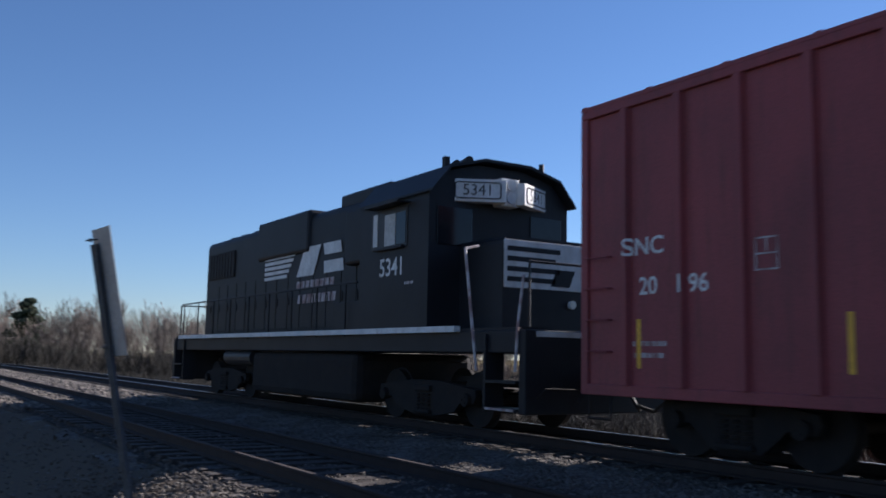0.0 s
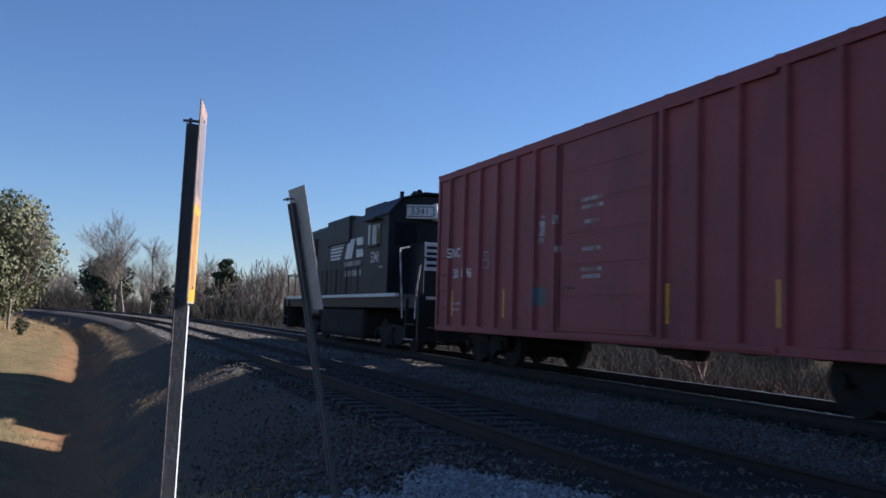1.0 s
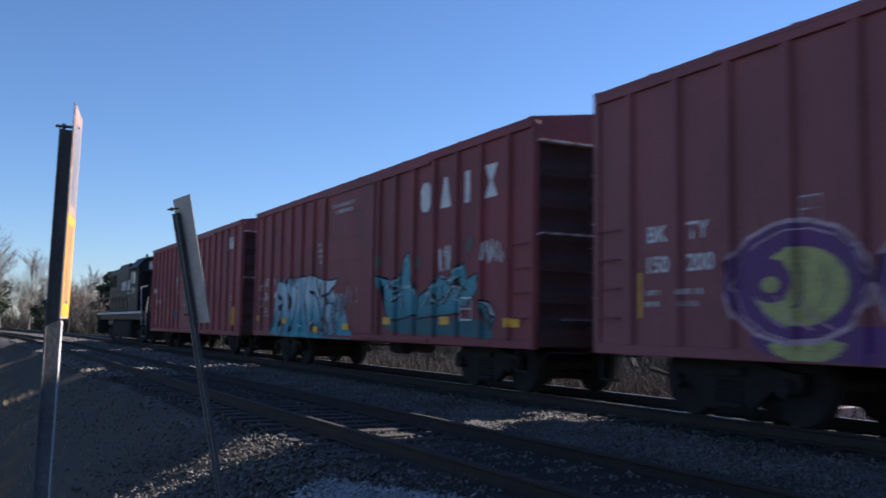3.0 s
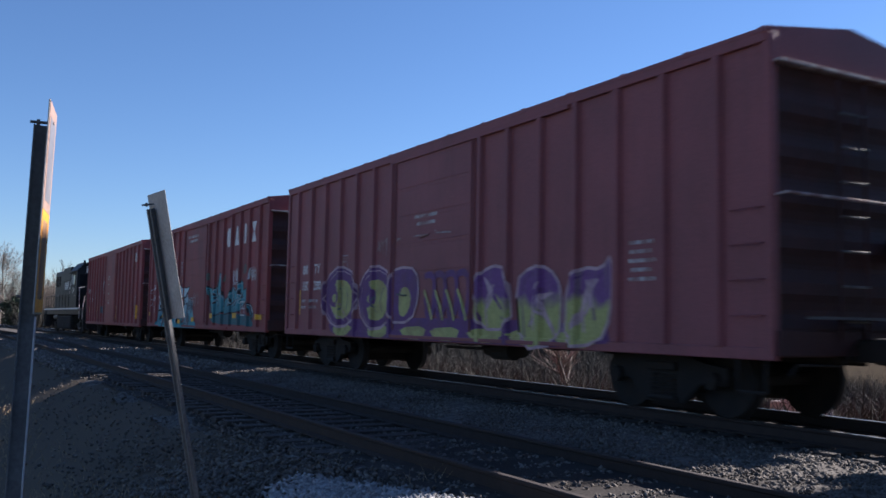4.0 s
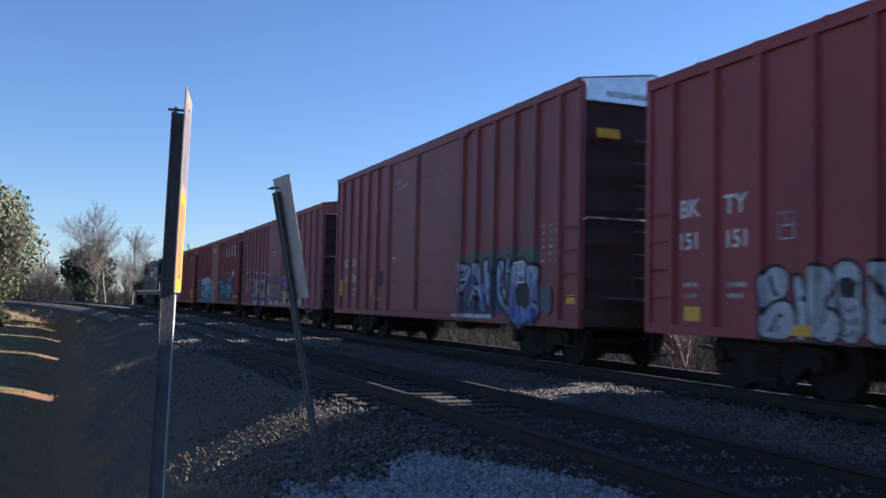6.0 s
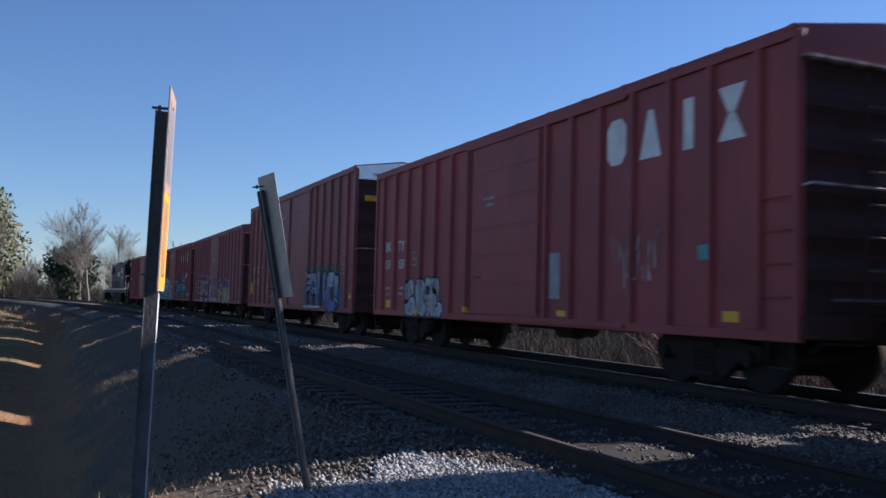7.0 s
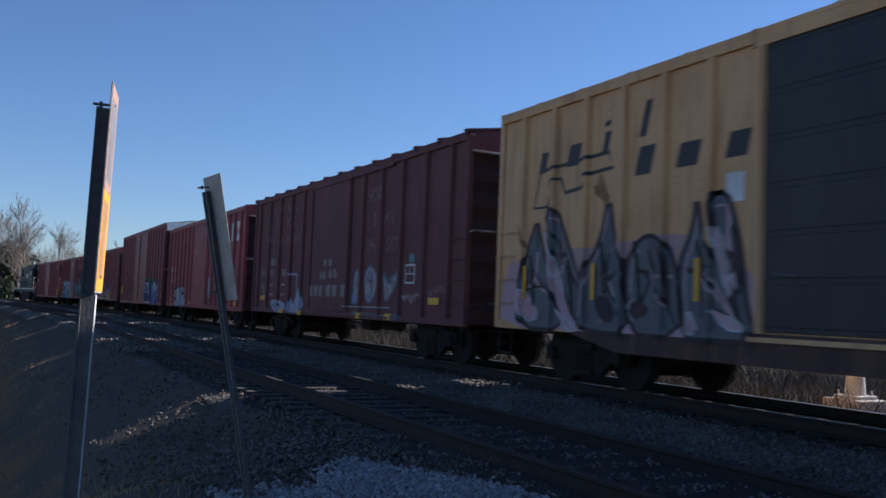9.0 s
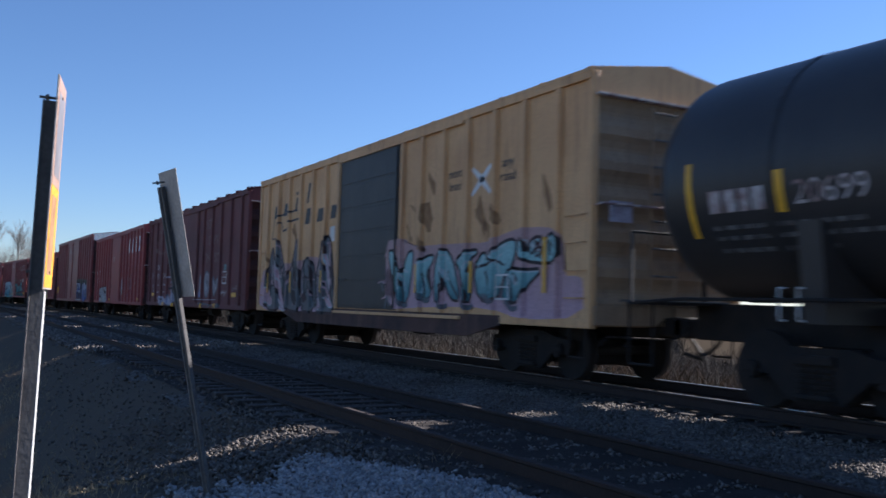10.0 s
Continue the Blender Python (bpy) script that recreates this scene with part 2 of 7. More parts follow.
def raw(name, verts, faces, material, parent=None, label="", smooth=False):
    me = bpy.data.meshes.new(name)
    me.from_pydata(verts, [], faces)
    return finish(name, me, material, parent, label, smooth)


def fast(name, co, idx, k, material, parent=None, smooth=False):
    """A mesh of many like faces with k corners, from arrays."""
    me = bpy.data.meshes.new(name)
    nf = len(idx) // k
    me.vertices.add(len(co))
    me.vertices.foreach_set("co", np.asarray(co, np.float32).ravel())
    me.loops.add(len(idx))
    me.loops.foreach_set("vertex_index", np.asarray(idx, np.int32))
    me.polygons.add(nf)
    me.polygons.foreach_set("loop_start", np.arange(0, nf * k, k, dtype=np.int32))
    me.update(calc_edges=True)
    me.validate()
    return finish(name, me, material, parent, smooth=smooth)


# ---- the line: straight, then bending away to the other side ----
CX, BEND, RAD, ARC = 9.42, 50.0, 680.0, 0.45
SIDING = -4.56


def line(s, off=0.0):
    """Place and heading (degrees) at s along the main track, off metres to its right."""
    if s < BEND:
        return CX + off, s, 0.0
    a = min((s - BEND) / RAD, ARC)
    rest = max(0.0, (s - BEND) - RAD * ARC)
    x = CX - RAD + (RAD + off) * math.cos(a) - rest * math.sin(a)
    y = BEND + (RAD + off) * math.sin(a) + rest * math.cos(a)
    return x, y, math.degrees(a)


def to_line(x, y):
    """s and off of a place, for arrays."""
    x, y = np.asarray(x, float), np.asarray(y, float)
    ang = np.arctan2(y - BEND, x - CX + RAD)
    s2, o2 = BEND + RAD * ang, np.hypot(y - BEND, x - CX + RAD) - RAD
    ex, ey = CX - RAD + RAD * math.cos(ARC), BEND + RAD * math.sin(ARC)
    s3 = BEND + RAD * ARC + (x - ex) * -math.sin(ARC) + (y - ey) * math.cos(ARC)
    o3 = (x - ex) * math.cos(ARC) + (y - ey) * math.sin(ARC)
    first, last = y < BEND, (ang > ARC) | (x < CX - RAD * 0.6)
    return np.where(first, y, np.where(last, s3, s2)), np.where(first, x - CX, np.where(last, o3, o2))


PROF_O = (-400, -120, -60, -25, -17, -13.5, -11, -9.9, -9.2, -8.2, -7.3, -6.2, -5.8, -3.4, -2.6, -1.6, 1.6, 2.8, 4.5, 8, 20, 60, 150, 500)
PROF_Z = (6, 3.5, 1.6, -0.1, -0.8, -1.45, -1.62, -1.9, -1.92, -1.13, -0.77, -0.34, -0.31, -0.31, -0.25, -0.20, -0.20, -0.35, -0.95, -1.3, -2.2, -4.5, -6, -4)


def smooth01(a, b, v):
    k = np.clip((np.asarray(v, float) - a) / (b - a), 0, 1)
    return k * k * (3 - 2 * k)


def height(x, y):
    s, o = to_line(x, y)
    z = np.interp(o, PROF_O, PROF_Z)
    apron = np.interp(o, (-30, -14, -9.4, -8.0, -6.2, -2.6, 2.6, 30), (-1.2, -0.7, -0.48, -0.28, -0.27, -0.22, -0.20, -1.0))
    w = smooth01(6.9, 11.0, s)
    return apron * (1 - w) + z * w


def bumps(x, y, f, seed=0.0):
    return (np.sin(x * f * 1.3 + seed) * np.cos(y * f * 0.9 - seed * 2) + 0.6 * np.sin(x * f * 2.9 + y * f * 2.3 + seed) + 0.4 * np.cos(x * f * 5.3 - y * f * 4.7)) / 2


def sheet_mesh(name, gx, gy, zf, material, mask=True):
    X, Y = np.meshgrid(gx, gy)
    Zv = zf(X, Y)
    co = np.stack([X, Y, Zv], -1).reshape(-1, 3)
    nx, ny = len(gx), len(gy)
    i = np.arange(nx * (ny - 1)).reshape(ny - 1, nx)[:, :-1].ravel()
    idx = np.stack([i, i + 1, i + 1 + nx, i + nx], -1).ravel()
    ob = fast(name, co, idx, 4, material, smooth=True)
    s, o = to_line(co[:, 0], co[:, 1])
    at = ob.data.attributes.new("off", "FLOAT", "POINT")
    at.data.foreach_set("value", o.astype(np.float32))
    return ob


def ground_material():
    m = mat("dry_ground", (0.20, 0.165, 0.085), (0.115, 0.092, 0.052), 0.95, scale=1.1, fine=16, bump=1.0, spec=0.0)
    n, l = m.node_tree.nodes, m.node_tree.links
    b = n["Principled BSDF"]
    hsv = next(q for q in n if q.bl_idname == "ShaderNodeHueSaturation")
    at = n.new("ShaderNodeAttribute")
    at.attribute_name = "off"
    tc = n.new("ShaderNodeTexCoord")
    nz = n.new("ShaderNodeTexNoise")
    nz.inputs["Scale"].default_value, nz.inputs["Detail"].default_value = 0.7, 6
    l.new(tc.outputs["Object"], nz.inputs["Vector"])
    sub = n.new("ShaderNodeMath")
    sub.operation = "MULTIPLY_ADD"
    sub.inputs[1].default_value, sub.inputs[2].default_value = 3.0, -1.5
    l.new(nz.outputs["Fac"], sub.inputs[0])
    add = n.new("ShaderNodeMath")
    l.new(at.outputs["Fac"], add.inputs[0]), l.new(sub.outputs[0], add.inputs[1])
    prev = hsv.outputs[0]
    # clay along the ditch; far side darkened, painting in the shade of backlit brush
    for centre, half, soft_, col in ((-4.6, 4.6, 0.8, (0.120, 0.099, 0.080)), (-9.7, 0.45, 0.8, (0.25, 0.14, 0.075)), (304.0, 300.5, 2.0, (0.055, 0.045, 0.035))):
        d = n.new("ShaderNodeMath")
        d.operation = "SUBTRACT"
        d.inputs[1].default_value = centre
        l.new(add.outputs[0], d.inputs[0])
        ab = n.new("ShaderNodeMath")
        ab.operation = "ABSOLUTE"
        l.new(d.outputs[0], ab.inputs[0])
        mr = n.new("ShaderNodeMapRange")
        mr.inputs[1].default_value, mr.inputs[2].default_value = half, half + soft_
        mr.inputs[3].default_value, mr.inputs[4].default_value = 0.9, 0.0
        l.new(ab.outputs[0], mr.inputs[0])
        mx = n.new("ShaderNodeMix")
        mx.data_type = "RGBA"
        mx.inputs[7].default_value = (*col, 1)
        l.new(mr.outputs[0], mx.inputs[0]), l.new(prev, mx.inputs[6])
        prev = mx.outputs[2]
    l.new(prev, b.inputs["Base Color"])
    return m


def ballast_material():
    m = mat("ballast_bed", (0.140, 0.127, 0.112), (0.090, 0.079, 0.067), 0.95, scale=0.9, fine=40, bump=0.3, spec=0.1)
    n, l = m.node_tree.nodes, m.node_tree.links
    hsv = next(q for q in n if q.bl_idname == "ShaderNodeHueSaturation")
    tc = n.new("ShaderNodeTexCoord")
    cell = n.new("ShaderNodeTexVoronoi")
    cell.inputs["Scale"].default_value = 15
    l.new(tc.outputs["Object"], cell.inputs["Vector"])
    sep = n.new("ShaderNodeSeparateColor")
    l.new(cell.outputs["Color"], sep.inputs[0])
    mr = n.new("ShaderNodeMapRange")
    mr.inputs[3].default_value, mr.inputs[4].default_value = 0.62, 1.4
    l.new(sep.outputs[0], mr.inputs[0])
    l.new(mr.outputs[0], hsv.inputs["Value"])
    bp = n.new("ShaderNodeBump")
    bp.inputs["Strength"].default_value, bp.inputs["Distance"].default_value = 0.8, 0.02
    bp.invert = True
    l.new(cell.outputs["Distance"], bp.inputs["Height"])
    l.new(bp.outputs[0], n["Principled BSDF"].inputs["Normal"])
    return m


M["bed"] = ballast_material()


def axis(*runs):
    return np.unique(np.concatenate([np.arange(a, b, st) for a, b, st in runs]))


ground = sheet_mesh("ground", axis((-2600, -300, 230), (-300, -40, 20), (-40, -14, 2), (-14, 22, 0.45), (22, 60, 3), (60, 300, 24), (300, 2700, 240)),
                    axis((-1500, -100, 200), (-100, -10, 10), (-10, 60, 0.5), (60, 160, 2), (160, 420, 10), (420, 3300, 240)),
                    lambda x, y: height(x, y) - 0.05 + 0.03 * bumps(x, y, 1.1) + 0.5 * bumps(x, y, 0.012, 2.0) * smooth01(60, 400, np.hypot(x, y)), ground_material())
tagged(ground, "dry winter grass and bare clay ground beside the railway", "ground", kind="structure")


def ribbon(name, offs, s0, s1, st, zf, material, parent=None):
    """A sheet that follows the line between the given offsets."""
    ss = np.arange(s0, s1 + st / 2, st)
    co = []
    for s in ss:
        for o in offs:
            x, y, _ = line(s, o)
            co.append((x, y, zf(x, y, o, s)))
    n = len(offs)
    idx = []
    for i in range(len(ss) - 1):
        for j in range(n - 1):
            a = i * n + j
            idx += [a, a + 1, a + 1 + n, a + n]
    return fast(name, co, idx, 4, material, parent, smooth=True)


bed = ribbon("ballast_bed", list(np.arange(-6.4, 3.21, 0.3)), -30, 62, 0.35,
             lambda x, y, o, s: float(height(x, y)) + 0.015 + 0.025 * float(bumps(x, y, 3.1)) - 0.06 * (abs(o - SIDING) < 1.3 or abs(o) < 1.35) - (0.12 + 0.16 * float(bumps(x, y, 1.7, 4.0))) * max(0.0, abs(o + 1.6) - 3.8), M["bed"])
tagged(bed, "grey crushed stone ballast under the tracks", "ballast", kind="stuff")
far_bed = ribbon("ballast_bed", list(np.arange(-7.0, 3.21, 0.6)), 62, 420, 3.0,
                 lambda x, y, o, s: float(height(x, y)) + 0.015 + 0.02 * float(bumps(x, y, 2.1)) - 0.10 * max(0.0, abs(o + 2.5) - 4.4), M["bed"])
tagged(far_bed, "grey crushed stone ballast under the distant tracks", "ballast", kind="stuff")

M["dirt"] = mat("oily_track_dirt", (0.035, 0.031, 0.028), (0.055, 0.048, 0.042), 0.95, scale=1.6, fine=30, bump=0.6, spec=0.1)
for o0, o1, s1 in ((SIDING - 1.45, SIDING + 1.45, 120), (-1.55, 1.75, 120)):
    strip = ribbon("track_dirt", list(np.linspace(o0, o1, 9)), -28, s1, 0.8, lambda x, y, o, s: float(height(x, y)) + 0.008 + 0.014 * float(bumps(x, y, 3.1)) - 0.05 * (abs((o - (o0 + o1) / 2) / (o1 - o0) * 2) > 0.95), M["dirt"])
    tagged(strip, "dark oily dirt and fine stone between the ties", "track bed", kind="stuff")

road = ribbon("road", [-42.0, -30.0, -14.0, -9.4, -6.6], -7.5, 2.6, 2.02, lambda x, y, o, s: float(np.interp(o, (-42, -14, -9.4, -6.6), (-1.1, -0.62, -0.42, -0.24))), M["asphalt"])
tagged(road, "grey asphalt road leading up to the crossing", "road", kind="structure")

RAIL_PROFILE = ((-0.075, -0.17), (0.075, -0.17), (0.075, -0.155), (0.012, -0.135), (0.012, -0.045), (0.037, -0.03), (0.037, -0.006), (0.028, 0.0), (-0.028, 0.0), (-0.037, -0.006), (-0.037, -0.03), (-0.012, -0.045), (-0.012, -0.135), (-0.075, -0.155))


def rail(parent, off, z, worn):
    ss = list(np.arange(-40, 50, 10.0)) + list(np.arange(50, 420, 4.0))
    co, side, top = [], [], []
    n = len(RAIL_PROFILE)
    for s in ss:
        for u, v in RAIL_PROFILE:
            x, y, _ = line(s, off + u)
            co.append((x, y, z + v))
    for i in range(len(ss) - 1):
        for j in range(n):
            a, b = i * n + j, i * n + (j + 1) % n
            (top if j in (6, 7, 8) else side).append((a, b, b + n, a + n))
    ob = raw("rail", co, side + top, M["railside"], parent, "steel rail with a worn bright running surface" if worn else "rusty steel rail")
    ob.data.materials.append(M["steel" if worn else "railside"])
    ob.data.polygons.foreach_set("material_index", [0] * len(side) + [1] * len(top))
    return ob


def track(off, z, label):
    t = new("railway_track")
    tagged(t, label, "track", kind="structure")
    for d in (-0.7555, 0.7555):
        rail(t, off + d, z, off == 0.0)
    rnd = random.Random(int(off * 10) + 99)
    tie = B(-1.28, 1.28, -0.11, 0.11, -0.17, 0.0, bevel=0.012)
    me = bpy.data.meshes.new("tie")
    tie.to_mesh(me)
    tie.free()
    me.materials.append(M["tie"])
    for i in range(140):
        s = -8 + i * 0.53
        x, y, a = line(s, off + rnd.uniform(-0.05, 0.05))
        ob = new("tie", me)
        ob.parent = t
        ob.matrix_basis = pose(x, y, z - 0.168 - rnd.uniform(0, 0.012), rnd.uniform(-0.6, 0.6), rnd.uniform(-0.4, 0.4), a + rnd.uniform(-1.5, 1.5))
    rest = bmesh.new()
    for i in range(560):
        s = 66.3 + i * 0.53
        x, y, a = line(s, off)
        c, d = math.cos(radians(a)), math.sin(radians(a))
        vs = [rest.verts.new((x + px * c - py * d, y + px * d + py * c, z - 0.17)) for px, py in ((-1.28, -0.11), (1.28, -0.11), (1.28, 0.11), (-1.28, 0.11))]
        rest.faces.new(vs)
    bmesh.ops.solidify(rest, geom=rest.faces[:], thickness=0.12)
    tagged(part("tie_row", rest, M["tie"], t), kind="stuff")
    plates = B(-0.09, 0.09, -0.12, 0.12, -0.012, 0.0)
    pm = bpy.data.meshes.new("tie_plate")
    plates.to_mesh(pm)
    plates.free()
    pm.materials.append(M["railside"])
    for i in range(24, 60):
        for d in (-0.7555, 0.7555):
            ob = new("tie_plate", pm)
            ob.parent = t
            ob.location = (CX + off + d, -8 + i * 0.53, z - 0.158)
    return t


track(0.0, 0.0, "main railway track with steel rails on wooden ties, under the train")
track(SIDING, -0.10, "empty siding track with rusty rails on old wooden ties")


# ---- rolling stock (each car in its own space: y forward, z up from the rail, x = -1.5 towards the camera) ----
SPEED = 11.795
WHEEL_R = 0.457
spinning = []


def wheelset_mesh():
    bm = bmesh.new()
    rod(bm, (-1.1, 0, 0), (1.1, 0, 0), 0.075, 10)
    for s in (-1, 1):
        rod(bm, (s * 0.69, 0, 0), (s * 0.72, 0, 0), WHEEL_R + 0.028, 28)
        rod(bm, (s * 0.72, 0, 0), (s * 0.83, 0, 0), WHEEL_R, 28, WHEEL_R - 0.006)
        rod(bm, (s * 0.83, 0, 0), (s * 0.85, 0, 0), 0.13, 14)
        rod(bm, (s * 1.0, 0, 0), (s * 1.13, 0, 0), 0.11, 12)
        for k in range(3):
            a = k * 2.094
            rod(bm, (s * 1.13, 0.06 * math.cos(a), 0.06 * math.sin(a)), (s * 1.145, 0.06 * math.cos(a), 0.06 * math.sin(a)), 0.018, 6)
    me = bpy.data.meshes.new("wheelset")
    bm.to_mesh(me)
    bm.free()
    me.materials.append(M["grime"])
    return me


WHEELSET = wheelset_mesh()


def side_frame_mesh(base):
    bm = bmesh.new()
    h = base / 2
    out = [(-h - 0.22, 0.52), (-h - 0.2, 0.62), (-h + 0.15, 0.66), (-0.42, 0.74), (0.42, 0.74), (h - 0.15, 0.66), (h + 0.2, 0.62), (h + 0.22, 0.52), (h + 0.16, 0.40), (h - 0.2, 0.42), (h - 0.42, 0.24), (0.34, 0.14), (-0.34, 0.14), (-h + 0.42, 0.24), (-h + 0.2, 0.42), (-h - 0.16, 0.40)]
    extrude(bm, out, 0, 0.93, 1.05)
    for k in (-0.16, 0.0, 0.16):
        for j in range(5):
            rod(bm, (1.06, k, 0.24 + j * 0.06), (1.06, k, 0.27 + j * 0.06), 0.062, 10)
    box(bm, 0.9, 1.12, -0.26, 0.26, 0.55, 0.66, 0.02)
    box(bm, 0.9, 1.12, -0.26, 0.26, 0.17, 0.235, 0.02)
    me = bpy.data.meshes.new("side_frame")
    bm.to_mesh(me)
    bm.free()
    me.materials.append(M["grime"])
    return me


SIDE_FRAME = {1.75: side_frame_mesh(1.75), 2.74: side_frame_mesh(2.74)}


def add_truck(car, y, base=1.75):
    t = part("truck", box(B(-0.95, 0.95, -0.2, 0.2, 0.45, 0.72, bevel=0.03), -0.2, 0.2, -0.22, 0.22, 0.7, 0.8), M["grime"], car, "four-wheel truck caked in grime")
    for k in (-1, 1):
        c = k * base / 4
        part("brake_beam" if base < 2 else "traction_motor", B(-0.62, 0.62, c - 0.19 - 0.2 * (base > 2), c + 0.19 + 0.2 * (base > 2), 0.2, 0.62, bevel=0.05), M["grime"], t)
    t.location.y = y
    for flip in (0, 180):
        f = new("side_frame", SIDE_FRAME[base])
        f.parent, f.rotation_euler.z = t, radians(flip)
    for k in (-1, 1):
        w = new("wheelset", WHEELSET)
        w.parent = t
        spinning.append((w, k * base / 2))
        bm = bmesh.new()
        for s in (-1, 1):
            box(bm, s * 0.76 - 0.05, s * 0.76 + 0.05, k * (base / 2 - 0.54) - 0.03, k * (base / 2 - 0.54) + 0.03, 0.3, 0.62)
        part("brake_shoe", rod(bm, (-0.8, k * (base / 2 - 0.54), 0.34), (0.8, k * (base / 2 - 0.54), 0.34), 0.035), M["grime"], t)


def add_coupler(car, y, sgn):
    bm = B(-0.14, 0.14, min(y - sgn * 0.3, y + sgn * 0.35), max(y - sgn * 0.3, y + sgn * 0.35), 0.74, 1.0, bevel=0.03)
    box(bm, -0.2, 0.16, min(y + sgn * 0.3, y + sgn * 0.62), max(y + sgn * 0.3, y + sgn * 0.62), 0.72, 1.02, bevel=0.05)
    part("coupler", bm, M["grime"], car, "rusty knuckle coupler")
    bm = bmesh.new()
    bar(bm, [(0.35, y, 0.85), (0.36, y + sgn * 0.2, 0.62), (0.28, y + sgn * 0.45, 0.42), (0.1, y + sgn * 0.62, 0.5)], 0.028, 8)
    part("air_hose", bm, M["hose"], car)
    bm = bmesh.new()
    bar(bm, [(-0.2, y + sgn * 0.12, 0.95), (-0.5, y + sgn * 0.16, 0.7), (-1.25, y + sgn * 0.16, 0.72), (-1.4, y + sgn * 0.16, 0.6)], 0.014)
    part("uncoupling_lever", bm, M["grime"], car)


class Side:
    """The relief of a car side: how far it stands out at each y."""

    def __init__(self, face, posts, door, depth=0.075, sill_top=None):
        self.face, self.sill_top = face, sill_top
        pts = {}
        if door:
            d0, d1 = door
            for y, o in ((d0 - 0.01, 0.0), (d0, 0.043), (d1, 0.043), (d1 + 0.01, 0.0)):
                pts[y] = o
        for p in posts:
            for dy, o in ((-0.075, 0.0), (-0.05, depth), (0.05, depth), (0.075, 0.0)):
                pts[p + dy] = o
        self.ys = sorted(pts) or [0.0]
        self.os = [pts.get(y, 0.0) for y in self.ys]

    def at(self, y):
        return -(self.face + float(np.interp(y, self.ys, self.os, left=0, right=0)))

    def lay(self, bm, lift):
        """Takes a flat bmesh in the y-z plane and lays it over the relief."""
        lo, hi = min(v.co.y for v in bm.verts), max(v.co.y for v in bm.verts)
        for y in self.ys:
            if lo < y < hi:
                bmesh.ops.bisect_plane(bm, geom=bm.verts[:] + bm.edges[:] + bm.faces[:], plane_co=(0, y, 0), plane_no=(0, 1, 0), dist=1e-5)
        low = self.sill_top is not None and min(v.co.z for v in bm.verts) < self.sill_top
        if low:
            for z in (self.sill_top, self.sill_top + 0.003):
                bmesh.ops.bisect_plane(bm, geom=bm.verts[:] + bm.edges[:] + bm.faces[:], plane_co=(0, 0, z), plane_no=(0, 0, 1), dist=1e-5)
        for v in bm.verts:
            v.co.x = self.at(v.co.y) - lift
            if low and v.co.z < self.sill_top + 0.001:
                v.co.x = min(v.co.x, -1.476 - lift)
        bmesh.ops.triangulate(bm, faces=bm.faces[:])
        bmesh.ops.recalc_face_normals(bm, faces=bm.faces[:])
        up = [f for f in bm.faces if f.normal.x > 0]
        if up:
            bmesh.ops.reverse_faces(bm, faces=up)
        return bm


def poly(bm, pts):
    if sum(a[0] * b[1] - b[0] * a[1] for a, b in zip(pts, pts[1:] + pts[:1])) < 0:
        pts = pts[::-1]
    return bm.faces.new([bm.verts.new((0, p[0], p[1])) for p in pts])


def rect(y0, y1, z0, z1):
    return [(y0, z0), (y1, z0), (y1, z1), (y0, z1)]


def stroke(bm, pts, w, tip=0.55):
    """A painted line of width w through the points, as one band of quads."""
    left, right = [], []
    for i, p in enumerate(pts):
        a, b = pts[max(0, i - 1)], pts[min(len(pts) - 1, i + 1)]
        d = Vector((b[0] - a[0], b[1] - a[1])).normalized()
        k = w / 2 * (tip if i in (0, len(pts) - 1) else 1)
        left.append(bm.verts.new((0, p[0] - d.y * k, p[1] + d.x * k)))
        right.append(bm.verts.new((0, p[0] + d.y * k, p[1] - d.x * k)))
    for i in range(len(pts) - 1):
        bm.faces.new((left[i], left[i + 1], right[i + 1], right[i]))


def words(car, side, body, y, z, size, material, name="lettering", squeeze=1.0):
    """Letters or digits, centred at (y, z), size metres high."""
    cu = bpy.data.curves.new("type", "FONT")
    cu.body, cu.align_x, cu.align_y, cu.size = body, "CENTER", "CENTER", size * 1.38
    cu.resolution_u, cu.offset = 3, size * 0.02
    ob = new("type", cu)
    me = bpy.data.meshes.new_from_object(ob.evaluated_get(bpy.context.evaluated_depsgraph_get()))
    bpy.data.objects.remove(ob)
    bm = bmesh.new()
    bm.from_mesh(me)
    for v in bm.verts:
        v.co = Vector((0, y - v.co.x * squeeze, z + v.co.y))
    return part(name, side.lay(bm, 0.004), material, car)


def bars(car, side, rows, y, z, material, h=0.05, gap=0.09, name="lettering", seed=1):
    """Lines of small writing that cannot be read: rows of short bars, widths in metres."""
    rnd = random.Random(seed)
    bm = bmesh.new()
    for i, w in enumerate(rows):
        u = y + w / 2
        while u > y - w / 2 + 0.03:
            k = rnd.uniform(0.04, 0.12)
            poly(bm, rect(max(u - k, y - w / 2), u, z - i * gap - h / 2, z - i * gap + h / 2))
            u -= k + 0.022
    return part(name, side.lay(bm, 0.004), material, car)


def plate(car, side, y, z, w, h, material, name="reflector", label=""):
    bm = bmesh.new()
    poly(bm, rect(y - w / 2, y + w / 2, z - h / 2, z + h / 2))
    return part(name, side.lay(bm, 0.005), material, car, label)


